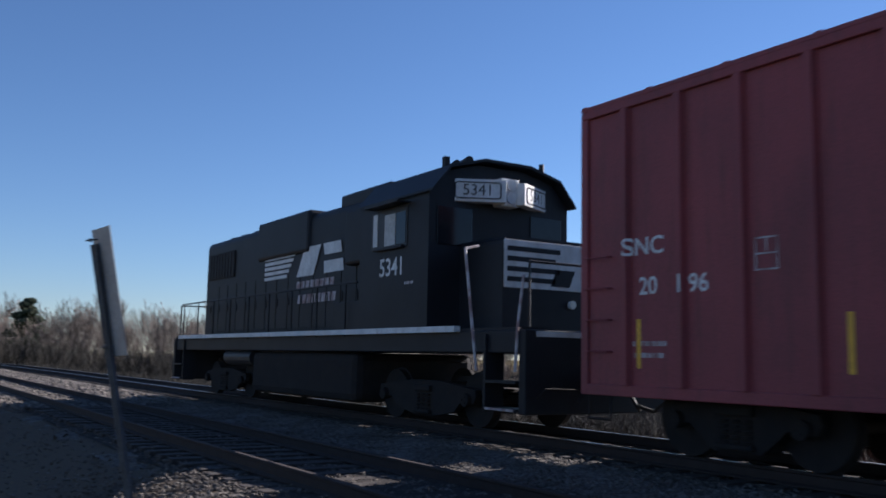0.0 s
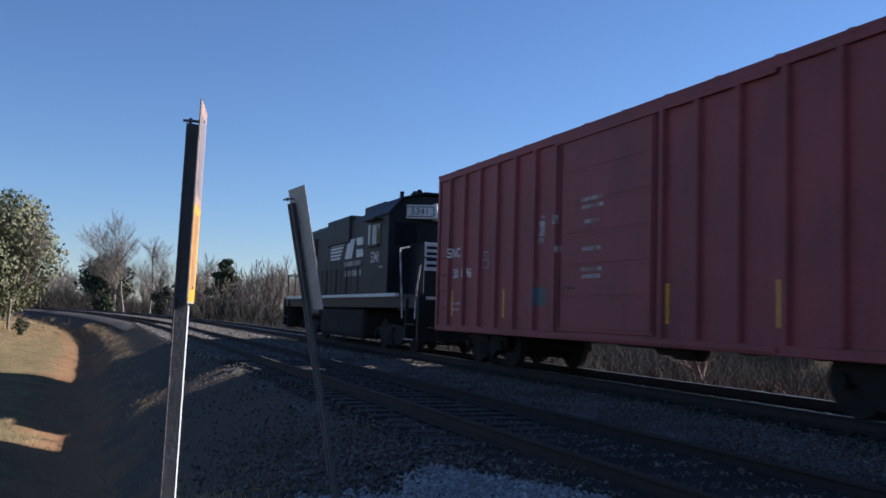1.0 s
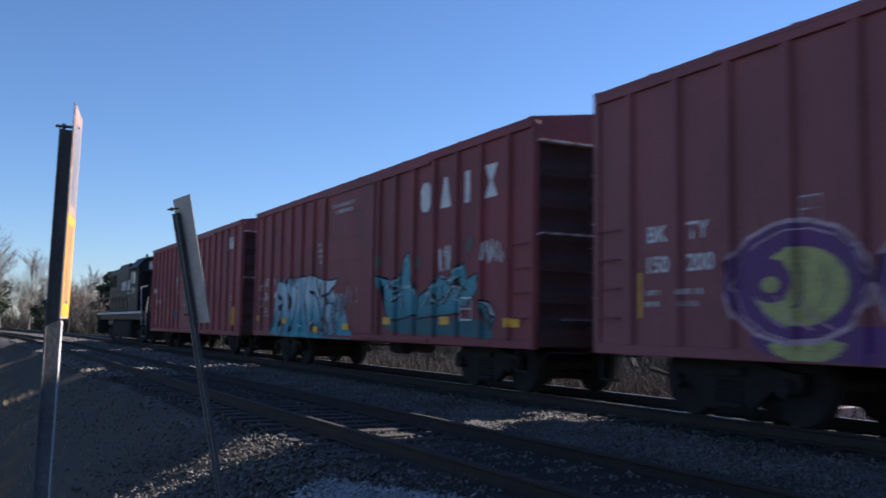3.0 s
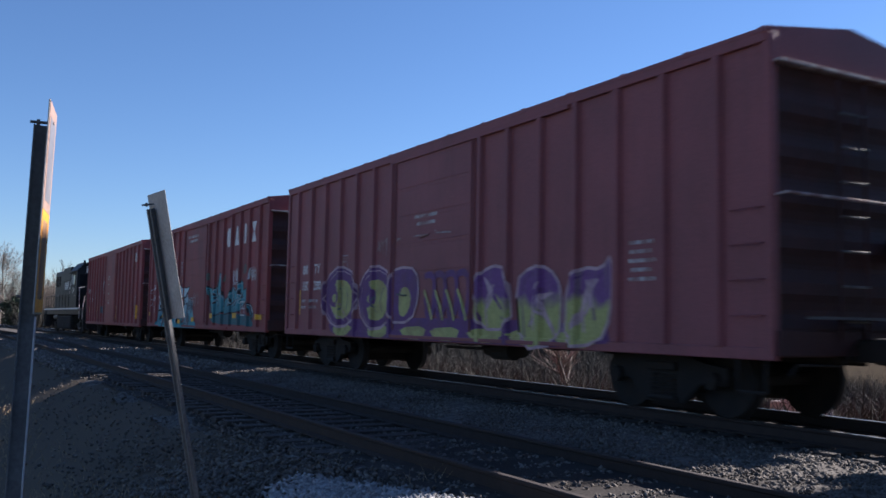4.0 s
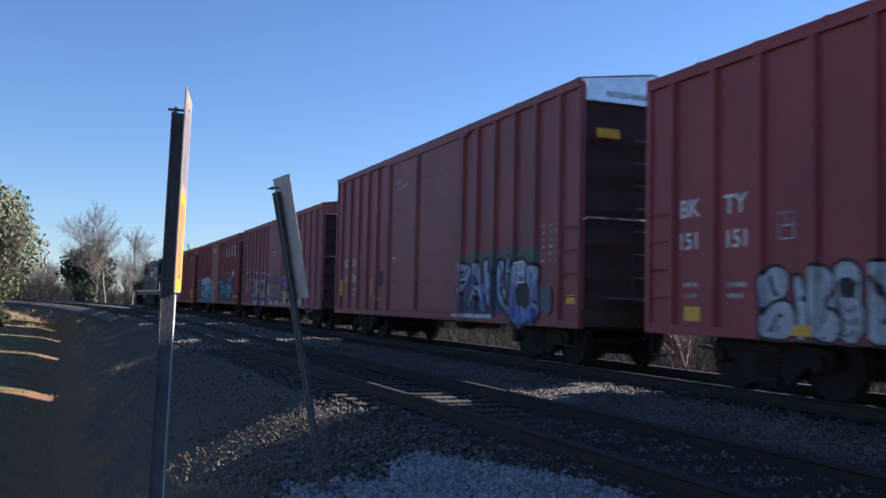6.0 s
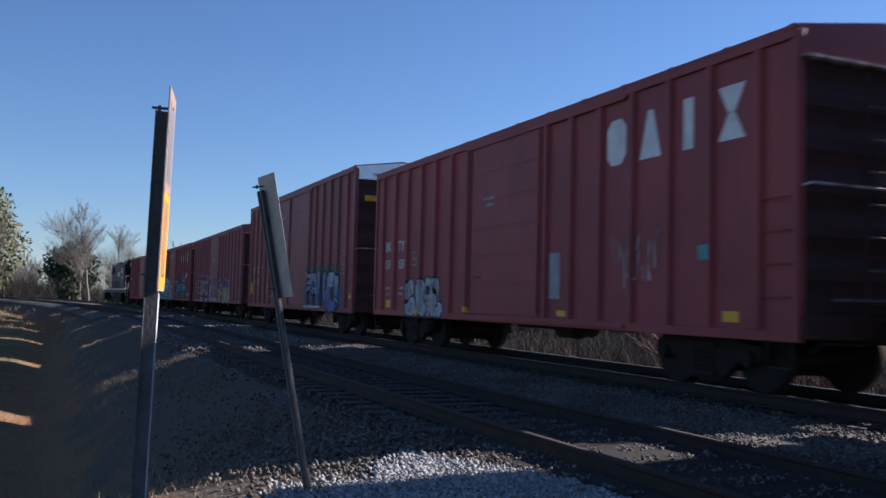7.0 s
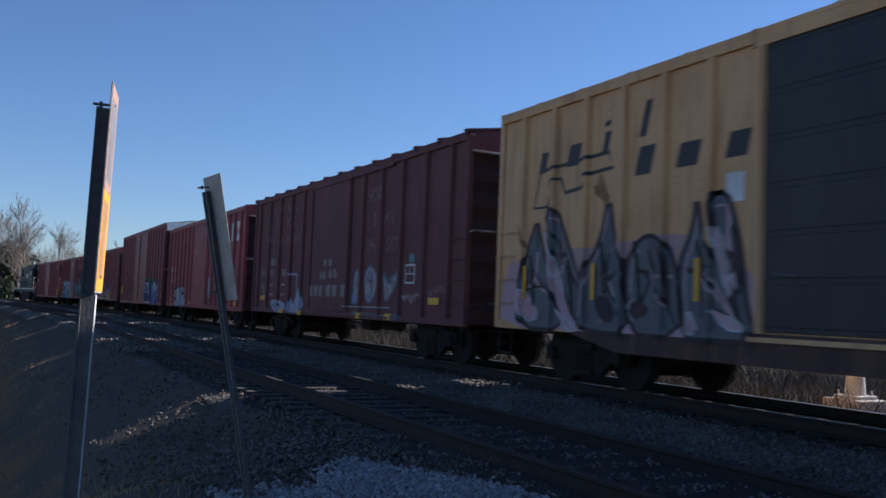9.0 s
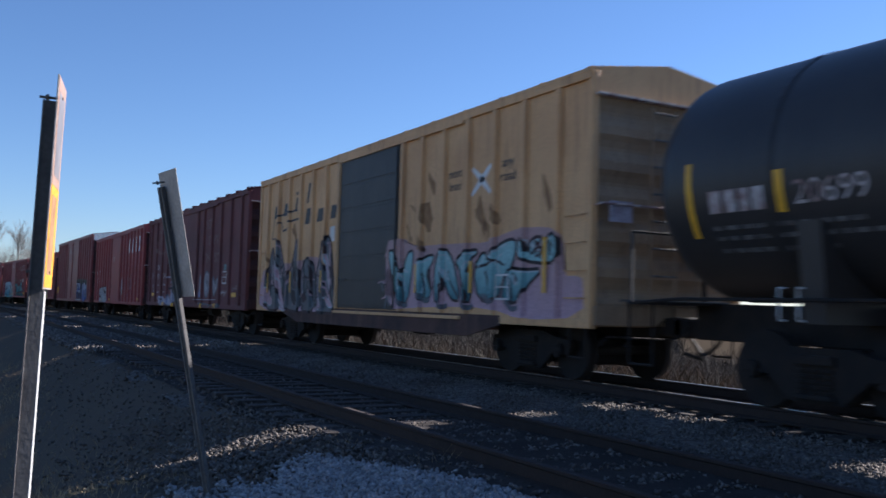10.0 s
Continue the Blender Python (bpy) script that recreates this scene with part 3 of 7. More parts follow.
def outline_box(car, side, y, z, w, h, material, t=0.03):
    bm = bmesh.new()
    for a in (rect(y - w / 2, y + w / 2, z + h / 2 - t, z + h / 2), rect(y - w / 2, y + w / 2, z - h / 2, z - h / 2 + t), rect(y - w / 2, y - w / 2 + t, z - h / 2 + t, z + h / 2 - t),
              rect(y + w / 2 - t, y + w / 2, z - h / 2 + t, z + h / 2 - t), rect(y - w / 2 + t, y + w / 2 - t, z - 0.01, z + 0.01), rect(y - 0.01, y + 0.01, z + 0.01, z + h / 2 - t)):
        poly(bm, a)
    return part("stencil_box", side.lay(bm, 0.0085), material, car)


def rounded(pts, closed, times=2):
    """The same line with its corners cut, so that it swings."""
    for _ in range(times):
        out = [] if closed else [pts[0]]
        for a, b in zip(pts, pts[1:] + pts[:1] if closed else pts[1:]):
            out += [(a[0] * 0.75 + b[0] * 0.25, a[1] * 0.75 + b[1] * 0.25), (a[0] * 0.25 + b[0] * 0.75, a[1] * 0.25 + b[1] * 0.75)]
        pts = out if closed else out + [pts[-1]]
    return pts


class Piece:
    """A spray-painted piece: filled letters and lines laid over one another on a car side."""

    def __init__(self, car, side, label):
        self.car, self.side, self.label, self.first, self.lift = car, side, label, None, 0.003

    def add(self, name, bm, key):
        ob = part(name if self.first else "graffiti", self.side.lay(bm, self.lift), SPRAY[key], self.first or self.car, "" if self.first else self.label)
        self.first = self.first or ob
        self.lift += 0.00025

    def fill(self, pts, key, swing=1):
        bm = bmesh.new()
        poly(bm, rounded(pts, True, swing) if swing else pts)
        bmesh.ops.triangulate(bm, faces=bm.faces[:])
        self.add("painted_letter", bm, key)

    def line(self, pts, key, width=0.05, closed=False, swing=2, tip=0.5):
        pts = rounded(pts, closed, swing) if swing else pts
        bm = bmesh.new()
        stroke(bm, pts + pts[:2] if closed else pts, width, 1.0 if closed else tip)
        self.add("painted_line", bm, key)

    def letter(self, pts, key, edge="black", width=0.06, swing=1, inner=0, shine="pale"):
        """A filled letter with its outline and, if asked, a highlight and a number of shading strokes inside."""
        self.fill(pts, key, swing)
        cy, cz = sum(p[0] for p in pts) / len(pts), sum(p[1] for p in pts) / len(pts)
        rnd = random.Random(int(cy * 100) + int(cz * 10))
        for i in range(inner):
            a, b = pts[rnd.randrange(len(pts))], pts[rnd.randrange(len(pts))]
            k, q = rnd.uniform(0.5, 0.9), rnd.uniform(0.2, 0.6)
            at = [(cy + (a[0] - cy) * k, cz + (a[1] - cz) * k), (cy + rnd.uniform(-0.06, 0.06), cz + rnd.uniform(-0.12, 0.12)), (cy + (b[0] - cy) * q, cz + (b[1] - cz) * q)]
            self.line(at, edge if i % 3 else shine, rnd.uniform(0.03, 0.07), tip=0.3)
        if inner:
            self.line([(cy + (a - cy) * 0.78, cz + (b - cz) * 0.82) for a, b in pts[: max(3, len(pts) // 2)]], shine, 0.028)
        self.line(pts, edge, width, True, swing)

    def ring(self, y, z, ry, rz, key, width):
        self.line([(y + ry * math.cos(a), z + rz * math.sin(a)) for a in np.linspace(0, 5.7, 14)], key, width, True, 0)

    def disc(self, y, z, ry, rz, key):
        self.fill([(y + ry * math.cos(a), z + rz * math.sin(a)) for a in np.linspace(0, 5.9, 18)], key, 0)


def scrawl(car, side, y, z, w, h, n, seed, material, width=0.03):
    """A thin quick tag of loops."""
    rnd = random.Random(seed)
    bm = bmesh.new()
    for i in range(n):
        u = y + w / 2 - (i + 0.5) * w / n
        pts = [(u + rnd.uniform(-0.5, 0.5) * w / n, z + h * (rnd.random() - 0.5)) for _ in range(4)]
        stroke(bm, pts, width)
    return part("graffiti_tag", side.lay(bm, 0.012), material, car)


def boxcar(label, length, eave, sill, posts, door, body, door_mat, roof_style="flat", end_plate=None, end_mat=None, double=None, group="boxcars of the train"):
    car = new("boxcar")
    tagged(car, label, "boxcar", group)
    body_mat, h = M[body], length / 2
    side = Side(1.44, posts, door, sill_top=sill + 0.141)
    # shell: two side sheets with thickness
    for s in (-1, 1):
        part("side_panel", B(min(s * 1.40, s * 1.44), max(s * 1.40, s * 1.44), -h + 0.02, h - 0.02, sill + 0.1, eave - 0.05), body_mat, car)
        part("side_sill", B(min(s * 1.36, s * 1.475), max(s * 1.36, s * 1.475), -h + 0.01, h - 0.01, sill, sill + 0.14, bevel=0.012), body_mat, car)
        part("top_chord", B(min(s * 1.36, s * 1.495), max(s * 1.36, s * 1.495), -h + 0.01, h - 0.01, eave - 0.13, eave, bevel=0.012), body_mat, car)
        for p in posts:
            bm = bmesh.new()
            f = s * 1.4395
            o = s * 1.515
            a = [bm.verts.new((x, p + dy, z)) for z in (sill + 0.14, eave - 0.13) for x, dy in ((f, -0.075), (o, -0.05), (o, 0.05), (f, 0.075))]
            for i in range(3):
                bm.faces.new((a[i], a[i + 1], a[i + 5], a[i + 4]))
            bm.faces.new(a[:4]), bm.faces.new(a[4:][::-1])
            bmesh.ops.recalc_face_normals(bm, faces=bm.faces[:])
            part("side_post", bm, body_mat, car)
    # doors
    for s in (-1, 1):
        for d0, d1 in ([door] if not double else [(door[0], double), (double, door[1])]):
            x0, x1 = s * 1.4405, s * 1.475
            bm = B(min(x0, x1), max(x0, x1), d0 + 0.01, d1 - 0.01, sill + 0.16, eave - 0.15, bevel=0.006)
            dr = part("door", bm, M[door_mat], car, "sliding steel door with pressed panels")
            n = 6
            for i in range(n):
                z0 = sill + 0.22 + i * (eave - sill - 0.4) / n
                z1 = z0 + (eave - sill - 0.4) / n - 0.07
                xs = s * 1.479
                part("pressed_panel", B(min(x1, xs), max(x1, xs), d0 + 0.12, d1 - 0.12, z0, z1, bevel=0.006), M[door_mat], dr)
            for k in (d0 + 0.07, d1 - 0.07):
                part("lock_rod", rod(bmesh.new(), (s * 1.50, k, sill + 0.2), (s * 1.50, k, eave - 0.2), 0.018, 6), M[door_mat], dr)
            part("door_handle", bar(bmesh.new(), [(s * 1.50, d1 - 0.25, 1.65), (s * 1.52, d1 - 0.5, 1.62), (s * 1.50, d1 - 0.62, 1.62)], 0.016), M["galv"], dr)
        for z in (sill + 0.07, eave - 0.16):
            part("door_track", B(min(s * 1.47, s * 1.51), max(s * 1.47, s * 1.51), door[0] - (2.6 if not double else 0.4), door[1] + 0.1, z - 0.03, z + 0.03, bevel=0.005), body_mat, car)
    # roof
    bm = bmesh.new()
    extrude(bm, [(-1.5, eave - 0.02), (1.5, eave - 0.02), (1.5, eave + 0.03), (0, eave + 0.25), (-1.5, eave + 0.03)], 1, -h, h)
    roof = part("roof", bm, M["galv"] if roof_style == "galv" else body_mat, car, "shallow pitched steel roof")
    n = 13
    for i in range(n + 1):
        y = -h + 0.06 + i * (length - 0.12) / n
        k = 0.045 if roof_style == "ribbed" else 0.012
        wdt = 0.06 if roof_style == "ribbed" else 0.04
        bm = bmesh.new()
        ex = 1.53 if roof_style == "ribbed" else 1.505
        extrude(bm, [(-ex, eave - 0.03), (-ex, eave + 0.03 + k), (0, eave + 0.25 + k), (ex, eave + 0.03 + k), (ex, eave - 0.03), (0, eave + 0.2)], 1, y - wdt, y + wdt)
        part("roof_seam", bm, roof.data.materials[0], roof)
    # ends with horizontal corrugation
    em = M[end_mat or "end_shade"]
    for s in (-1, 1):
        prof = []
        n = 7
        step = (eave - 0.1 - sill) / n
        for i in range(n):
            z = sill + 0.05 + i * step
            prof += [(0.0, z), (0.03, z + step * 0.18), (0.075, z + step * 0.34), (0.075, z + step * 0.6), (0.03, z + step * 0.76), (0.0, z + step * 0.9)]
        out = [(s * (h - 0.08 + o), z) for o, z in prof] + [(s * (h - 0.12), eave - 0.05), (s * (h - 0.12), sill + 0.03)]
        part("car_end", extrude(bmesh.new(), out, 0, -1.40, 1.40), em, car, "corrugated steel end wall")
        tri = [(-1.44, eave - 0.34), (1.44, eave - 0.34), (1.44, eave + 0.02), (0, eave + 0.22), (-1.44, eave + 0.02)]
        part("end_top_plate", extrude(bmesh.new(), tri, 1, min(s * (h - 0.1), s * (h + 0.005)), max(s * (h - 0.1), s * (h + 0.005))), M[end_plate] if end_plate else body_mat, car)
        # Pale ledge that paints in the sun glint along the end's top edge.
        part("glint_ledge", B(-1.42, 1.42, min(s * (h - 0.02), s * (h + 0.11)), max(s * (h - 0.02), s * (h + 0.11)), eave - 0.37, eave - 0.335, bevel=0.006), M["faded"] if not end_plate else M["bright"], car)
        for x in (-1.42, 1.42):
            part("corner_post", B(x - 0.06, x + 0.06, min(s * (h - 0.1), s * (h + 0.03)), max(s * (h - 0.1), s * (h + 0.03)), sill + 0.0, eave - 0.02, bevel=0.015), body_mat, car)
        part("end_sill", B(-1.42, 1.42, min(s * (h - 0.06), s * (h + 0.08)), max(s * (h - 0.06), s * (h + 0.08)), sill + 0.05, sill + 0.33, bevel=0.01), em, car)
        # end ladder, crossover platform and grab bar
        ladder = part("end_ladder", box(B(-0.45, -0.42, min(s * (h + 0.09), s * (h + 0.12)), max(s * (h + 0.09), s * (h + 0.12)), 1.0, eave - 0.45), 0.02, 0.05, min(s * (h + 0.09), s * (h + 0.12)), max(s * (h + 0.09), s * (h + 0.12)), 1.0, eave - 0.45), em, car)
        for i in range(8):
            z = 1.2 + i * 0.4
            if z < eave - 0.5:
                part("rung", rod(bmesh.new(), (-0.43, s * (h + 0.13), z), (0.03, s * (h + 0.13), z), 0.016, 6), M["dim"], ladder)
        part("grab_bar", bar(bmesh.new(), [(-1.40, s * (h + 0.03), 2.58), (-1.38, s * (h + 0.15), 2.6), (0.9, s * (h + 0.15), 2.6), (0.92, s * (h + 0.03), 2.6)], 0.018), M["faded"], car)
        part("crossover_step", B(-0.95, 0.95, min(s * (h + 0.04), s * (h + 0.3)), max(s * (h + 0.04), s * (h + 0.3)), 1.22, 1.25), M["galv"], car)
        if s < 0:
            bm = bmesh.new()
            rod(bm, (0.62, s * (h + 0.26), 2.05), (0.62, s * (h + 0.3), 2.05), 0.05, 10)
            ring = [(0.62 + 0.28 * math.cos(a), s * (h + 0.28), 2.05 + 0.28 * math.sin(a)) for a in np.linspace(0, 2 * math.pi, 17)]
            bar(bm, ring, 0.016)
            for a in (0.3, 1.35, 2.4, 3.45, 4.5, 5.55):
                rod(bm, (0.62, s * (h + 0.28), 2.05), (0.62 + 0.28 * math.cos(a), s * (h + 0.28), 2.05 + 0.28 * math.sin(a)), 0.011, 5)
            part("brake_wheel", bm, M["grime"], car)
            part("brake_housing", box(B(0.5, 0.74, s * (h + 0.22) if s < 0 else h, s * (h + 0.02), 1.9, 2.2, bevel=0.03), 0.6, 0.64, s * (h + 0.14), s * (h + 0.08), 0.8, 1.95), M["grime"], car)
        add_coupler(car, s * h, s)
        # corner grab irons and steps on the sides
        for sx in (-1, 1):
            for z in (1.25, 1.65, 2.05, 2.45):
                part("grab_iron", bar(bmesh.new(), [(sx * 1.45, s * (h - 0.10), z), (sx * 1.53, s * (h - 0.10), z), (sx * 1.53, s * (h - 0.52), z), (sx * 1.45, s * (h - 0.52), z)], 0.011, 5), body_mat, car)
            part("step", bar(bmesh.new(), [(sx * 1.44, s * (h - 0.1), sill + 0.05), (sx * 1.44, s * (h - 0.1), 0.4), (sx * 1.44, s * (h - 0.5), 0.4), (sx * 1.44, s * (h - 0.5), sill + 0.05)], 0.018, 5), M["grime"], car)
    # underframe
    part("centre_sill", B(-0.3, 0.3, -h + 0.1, h - 0.1, 0.72, sill + 0.3, bevel=0.01), M["grime"], car)
    part("floor", B(-1.38, 1.38, -h + 0.1, h - 0.1, sill + 0.16, sill + 0.22), M["grime"], car)
    for y in (-3.6, -2.2, -0.8, 0.8, 2.2, 3.6):
        part("cross_bearer", extrude(bmesh.new(), [(-1.36, sill + 0.16), (1.36, sill + 0.16), (0.3, sill - 0.08), (-0.3, sill - 0.08)], 1, y - 0.05, y + 0.05), M["grime"], car)
    part("brake_cylinder", rod(rod(bmesh.new(), (-0.75, -1.7, 0.66), (-0.75, -1.1, 0.66), 0.17, 14), (-0.75, -1.1, 0.66), (-0.75, 0.6, 0.66), 0.025, 6), M["grime"], car)
    part("air_reservoir", rod(bmesh.new(), (0.8, 0.3, 0.64), (0.8, 1.5, 0.64), 0.2, 14), M["grime"], car)
    part("train_pipe", rod(bmesh.new(), (0.42, -h + 0.2, 0.7), (0.42, h - 0.2, 0.7), 0.025, 6), M["grime"], car)
    for s in (-1, 1):
        add_truck(car, s * (h - 2.1))
    return car, side


P90 = [k * s for s in (1, -1) for k in (1.66, 2.5, 3.38, 4.25, 5.14, 6.02, 6.92)]
P115 = [k * s for s in (1, -1) for k in (2.32, 3.46, 4.62, 5.8, 6.95)]
DOOR = (-1.5, 1.55)


def owner_blocks(car, side, y, z, h, material, pitch=0.88):
    """An owner's mark: four plain blocks in its colour."""
    for i in range(4):
        c = y - i * pitch
        w = h * 0.36
        bm = bmesh.new()
        if i == 0:
            poly(bm, [(c + w * 0.5, z + h / 2), (c + w, z + h * 0.3), (c + w, z - h * 0.3), (c + w * 0.5, z - h / 2), (c - w * 0.5, z - h / 2), (c - w, z - h * 0.3), (c - w, z + h * 0.3), (c - w * 0.5, z + h / 2)])
        elif i == 1:
            poly(bm, [(c + w, z - h / 2), (c - w, z - h / 2), (c - w * 0.25, z + h / 2), (c + w * 0.25, z + h / 2)])
        elif i == 2:
            poly(bm, rect(c - w * 0.42, c + w * 0.42, z - h / 2, z + h / 2))
        else:
            poly(bm, [(c + w, z + h / 2), (c - w, z + h / 2), (c - w * 0.25, z + 0.004), (c + w * 0.25, z + 0.004)])
            poly(bm, [(c - w, z - h / 2), (c + w, z - h / 2), (c + w * 0.25, z - 0.004), (c - w * 0.25, z - 0.004)])
        part("owner_mark", side.lay(bm, 0.004), material, car)


def car_snc():
    car, sd = boxcar("dark red steel boxcar with white stencils, coupled behind the locomotive", 15.42, 4.46, 0.70, P90, DOOR, "red1", "red1")
    words(car, sd, "SNC", 6.62, 2.53, 0.22, M["white"], squeeze=1.1)
    words(car, sd, "20", 6.56, 2.04, 0.22, M["white"]), words(car, sd, "196", 5.85, 2.035, 0.22, M["white"])
    bars(car, sd, [0.55, 0.5], 6.55, 1.35, M["faded"], h=0.06, gap=0.14)
    bars(car, sd, [0.75, 0.7, 0.0, 0.5], 0.35, 3.16, M["faded"], h=0.07, gap=0.13, seed=4)
    bars(car, sd, [0.6, 0.0, 0.0, 0.65, 0.6], 0.35, 2.3, M["faded"], h=0.07, gap=0.12, seed=5)
    for y, z, w, h in ((2.25, 2.78, 0.22, 0.3), (2.3, 2.55, 0.25, 0.1), (1.62, 2.9, 0.2, 0.16), (1.5, 2.35, 0.22, 0.12), (2.2, 3.0, 0.18, 0.06)):
        plate(car, sd, y, z, w, h, M["faded"], "paint_patch")
    plate(car, sd, 2.25, 1.48, 0.45, 0.36, SPRAY["slate"], "paint_patch")
    for y in (6.72, 3.9, -1.78, -4.1, -7.0):
        plate(car, sd, y, 1.35, 0.07, 0.6, M["amber"])
    for pts in ([(-6.10, 3.62), (-6.10, 4.02), (-6.32, 4.02), (-6.32, 3.62)], [(-6.38, 3.60), (-6.66, 3.60), (-6.57, 4.02), (-6.47, 4.02)], [(-6.70, 3.60), (-6.78, 3.60), (-6.78, 4.02), (-6.70, 4.02)]):
        bm = bmesh.new()
        poly(bm, pts)
        bmesh.ops.triangulate(bm, faces=bm.faces[:])
        part("owner_mark", sd.lay(bm, 0.004), M["white"], car)
    bars(car, sd, [0.3] * 8, -6.5, 2.0, M["faded"], h=0.05, gap=0.12, seed=8)
    outline_box(car, sd, 4.84, 2.3, 0.3, 0.36, M["faded"], 0.02)
    return car


def car_cyan():
    car, sd = boxcar("red boxcar with white owner marks and large blue-green graffiti", 15.3, 4.45, 0.76, P90, DOOR, "red2", "red2")
    words(car, sd, "LR", 6.5, 2.31, 0.22, M["white"]), words(car, sd, "S", 5.74, 2.31, 0.22, M["white"])
    words(car, sd, "36", 6.5, 1.9, 0.22, M["white"]), words(car, sd, "40", 5.6, 1.9, 0.22, M["white"])
    bars(car, sd, [0.4, 0.35, 0.4], 6.45, 1.55, M["faded"], h=0.05, gap=0.1)
    owner_blocks(car, sd, -3.83, 3.63, 0.58, M["white"], 0.83)
    bars(car, sd, [1.5, 1.1], 0.4, 3.98, M["faded"], h=0.09, gap=0.16, seed=7)
    for i, (z, w) in enumerate(((3.12, 0.25), (2.97, 0.34), (2.82, 0.3), (2.68, 0.25))):
        plate(car, sd, 2.1 - 0.05 * i, z, w, 0.1, M["faded"], "paint_patch")
    scrawl(car, sd, 6.95, 2.2, 0.5, 0.3, 5, 21, M["faded"]), scrawl(car, sd, 6.95, 1.75, 0.45, 0.5, 6, 22, M["faded"])
    p = Piece(car, sd, "pale blue to blue-green graffiti lettering with black lines")
    p.fill([(6.11, 0.77), (5.69, 1.05), (5.33, 1.24), (5.12, 1.66), (5.34, 2.14), (5.62, 2.48), (5.25, 2.33), (4.82, 2.25), (4.57, 2.14), (4.36, 2.31), (4.14, 2.40), (3.87, 2.15), (3.72, 2.01), (3.58, 2.26), (3.23, 2.40), (3.02, 2.33), (2.74, 2.42), (2.27, 2.32), (1.81, 2.23), (1.28, 2.19), (0.94, 2.19), (0.61, 2.24), (0.89, 2.04), (1.17, 1.77), (0.80, 1.83), (0.44, 1.68), (0.27, 1.67), (0.19, 1.41), (0.11, 1.15), (-0.28, 0.91), (-0.32, 0.77), (0.82, 0.77), (2.28, 0.77)], "sea")
    p.line([(5.62, 2.48), (5.25, 2.33), (4.82, 2.25), (4.57, 2.14), (4.36, 2.31), (4.14, 2.40), (3.87, 2.15), (3.72, 2.01), (3.58, 2.26), (3.23, 2.40), (3.02, 2.33), (2.74, 2.42), (2.27, 2.32), (1.81, 2.23), (1.28, 2.19), (0.94, 2.19), (0.61, 2.24), (0.89, 2.04), (1.17, 1.77)], "black", 0.045, swing=1)
    p.line([(5.62, 2.48), (5.25, 2.04), (4.85, 1.58), (5.12, 1.66), (4.94, 1.29), (5.32, 0.82)], "black", 0.085, swing=1)
    p.line([(4.57, 2.14), (4.53, 1.65), (4.35, 1.15)], "black", 0.085, swing=1)
    p.line([(3.72, 2.01), (3.83, 1.50), (4.32, 0.77)], "black", 0.085, swing=1)
    p.line([(3.53, 1.79), (3.46, 1.24), (3.57, 1.71)], "black", 0.085, swing=1)
    p.line([(4.36, 1.91), (4.20, 1.90), (4.23, 1.42), (4.35, 1.51)], "black", 0.085, swing=1)
    p.line([(3.02, 2.33), (3.19, 1.86), (3.09, 1.45), (2.83, 1.00), (2.58, 0.81)], "black", 0.085, swing=1)
    p.line([(2.74, 2.40), (2.71, 2.08), (2.51, 1.97), (2.66, 2.08)], "black", 0.085, swing=1)
    p.line([(2.74, 1.98), (2.39, 1.92), (2.02, 1.66), (1.87, 1.21), (1.99, 0.82)], "black", 0.085, swing=1)
    p.line([(2.25, 2.32), (2.16, 2.04), (1.95, 1.81), (1.82, 1.58)], "black", 0.085, swing=1)
    p.line([(1.76, 1.80), (1.29, 1.83), (0.94, 2.03)], "black", 0.085, swing=1)
    p.line([(1.85, 1.65), (1.71, 1.24)], "black", 0.085, swing=1)
    p.line([(1.34, 1.57), (1.24, 1.78)], "black", 0.085, swing=1)
    for y, z, ry, rz in ((0.69, 1.62, 0.16, 0.2), (0.38, 1.56, 0.17, 0.24), (4.89, 0.99, 0.15, 0.2), (2.70, 1.11, 0.15, 0.16), (2.35, 1.05, 0.1, 0.16), (1.40, 1.08, 0.25, 0.22), (0.86, 1.12, 0.25, 0.25)):
        p.disc(y, z, ry * 0.6, rz * 0.75, "slate"), p.ring(y, z, ry, rz, "black", 0.045), p.line([(y + ry * 1.2, z - rz), (y + ry * 1.1, z + rz * 0.6), (y, z + rz * 1.3), (y - ry * 1.2, z + rz * 0.3)], "pale", 0.03)
    for y, z in ((5.25, 1.75), (3.55, 2.32), (2.62, 2.2), (1.9, 2.0), (1.45, 1.72)):
        p.disc(y, z, 0.10, 0.17, "black")
    p.line([(5.5, 2.2), (5.15, 1.6), (5.3, 1.2), (5.7, 0.9)], "pale", 0.03), p.line([(4.7, 1.3), (4.4, 0.95), (4.3, 0.8)], "pale", 0.03), p.line([(3.2, 1.0), (3.6, 1.2), (3.75, 0.85)], "pale", 0.03)
    rnd = random.Random(8)
    for i in range(16):
        y, z = rnd.uniform(0.5, 5.4), rnd.uniform(0.95, 1.8)
        p.line([(y + 0.1, z + rnd.uniform(0.1, 0.25)), (y, z), (y + rnd.uniform(-0.25, 0.1), z - rnd.uniform(0.1, 0.25))], "black" if i % 3 else "pale", rnd.uniform(0.025, 0.06), tip=0.3)
    p = Piece(car, sd, "sharp blue-green graffiti lettering")
    p.fill([(-1.98, 1.33), (-3.40, 1.25), (-5.88, 1.27), (-6.36, 1.13), (-6.48, 0.88), (-5.67, 0.94), (-2.03, 0.94)], "teal")
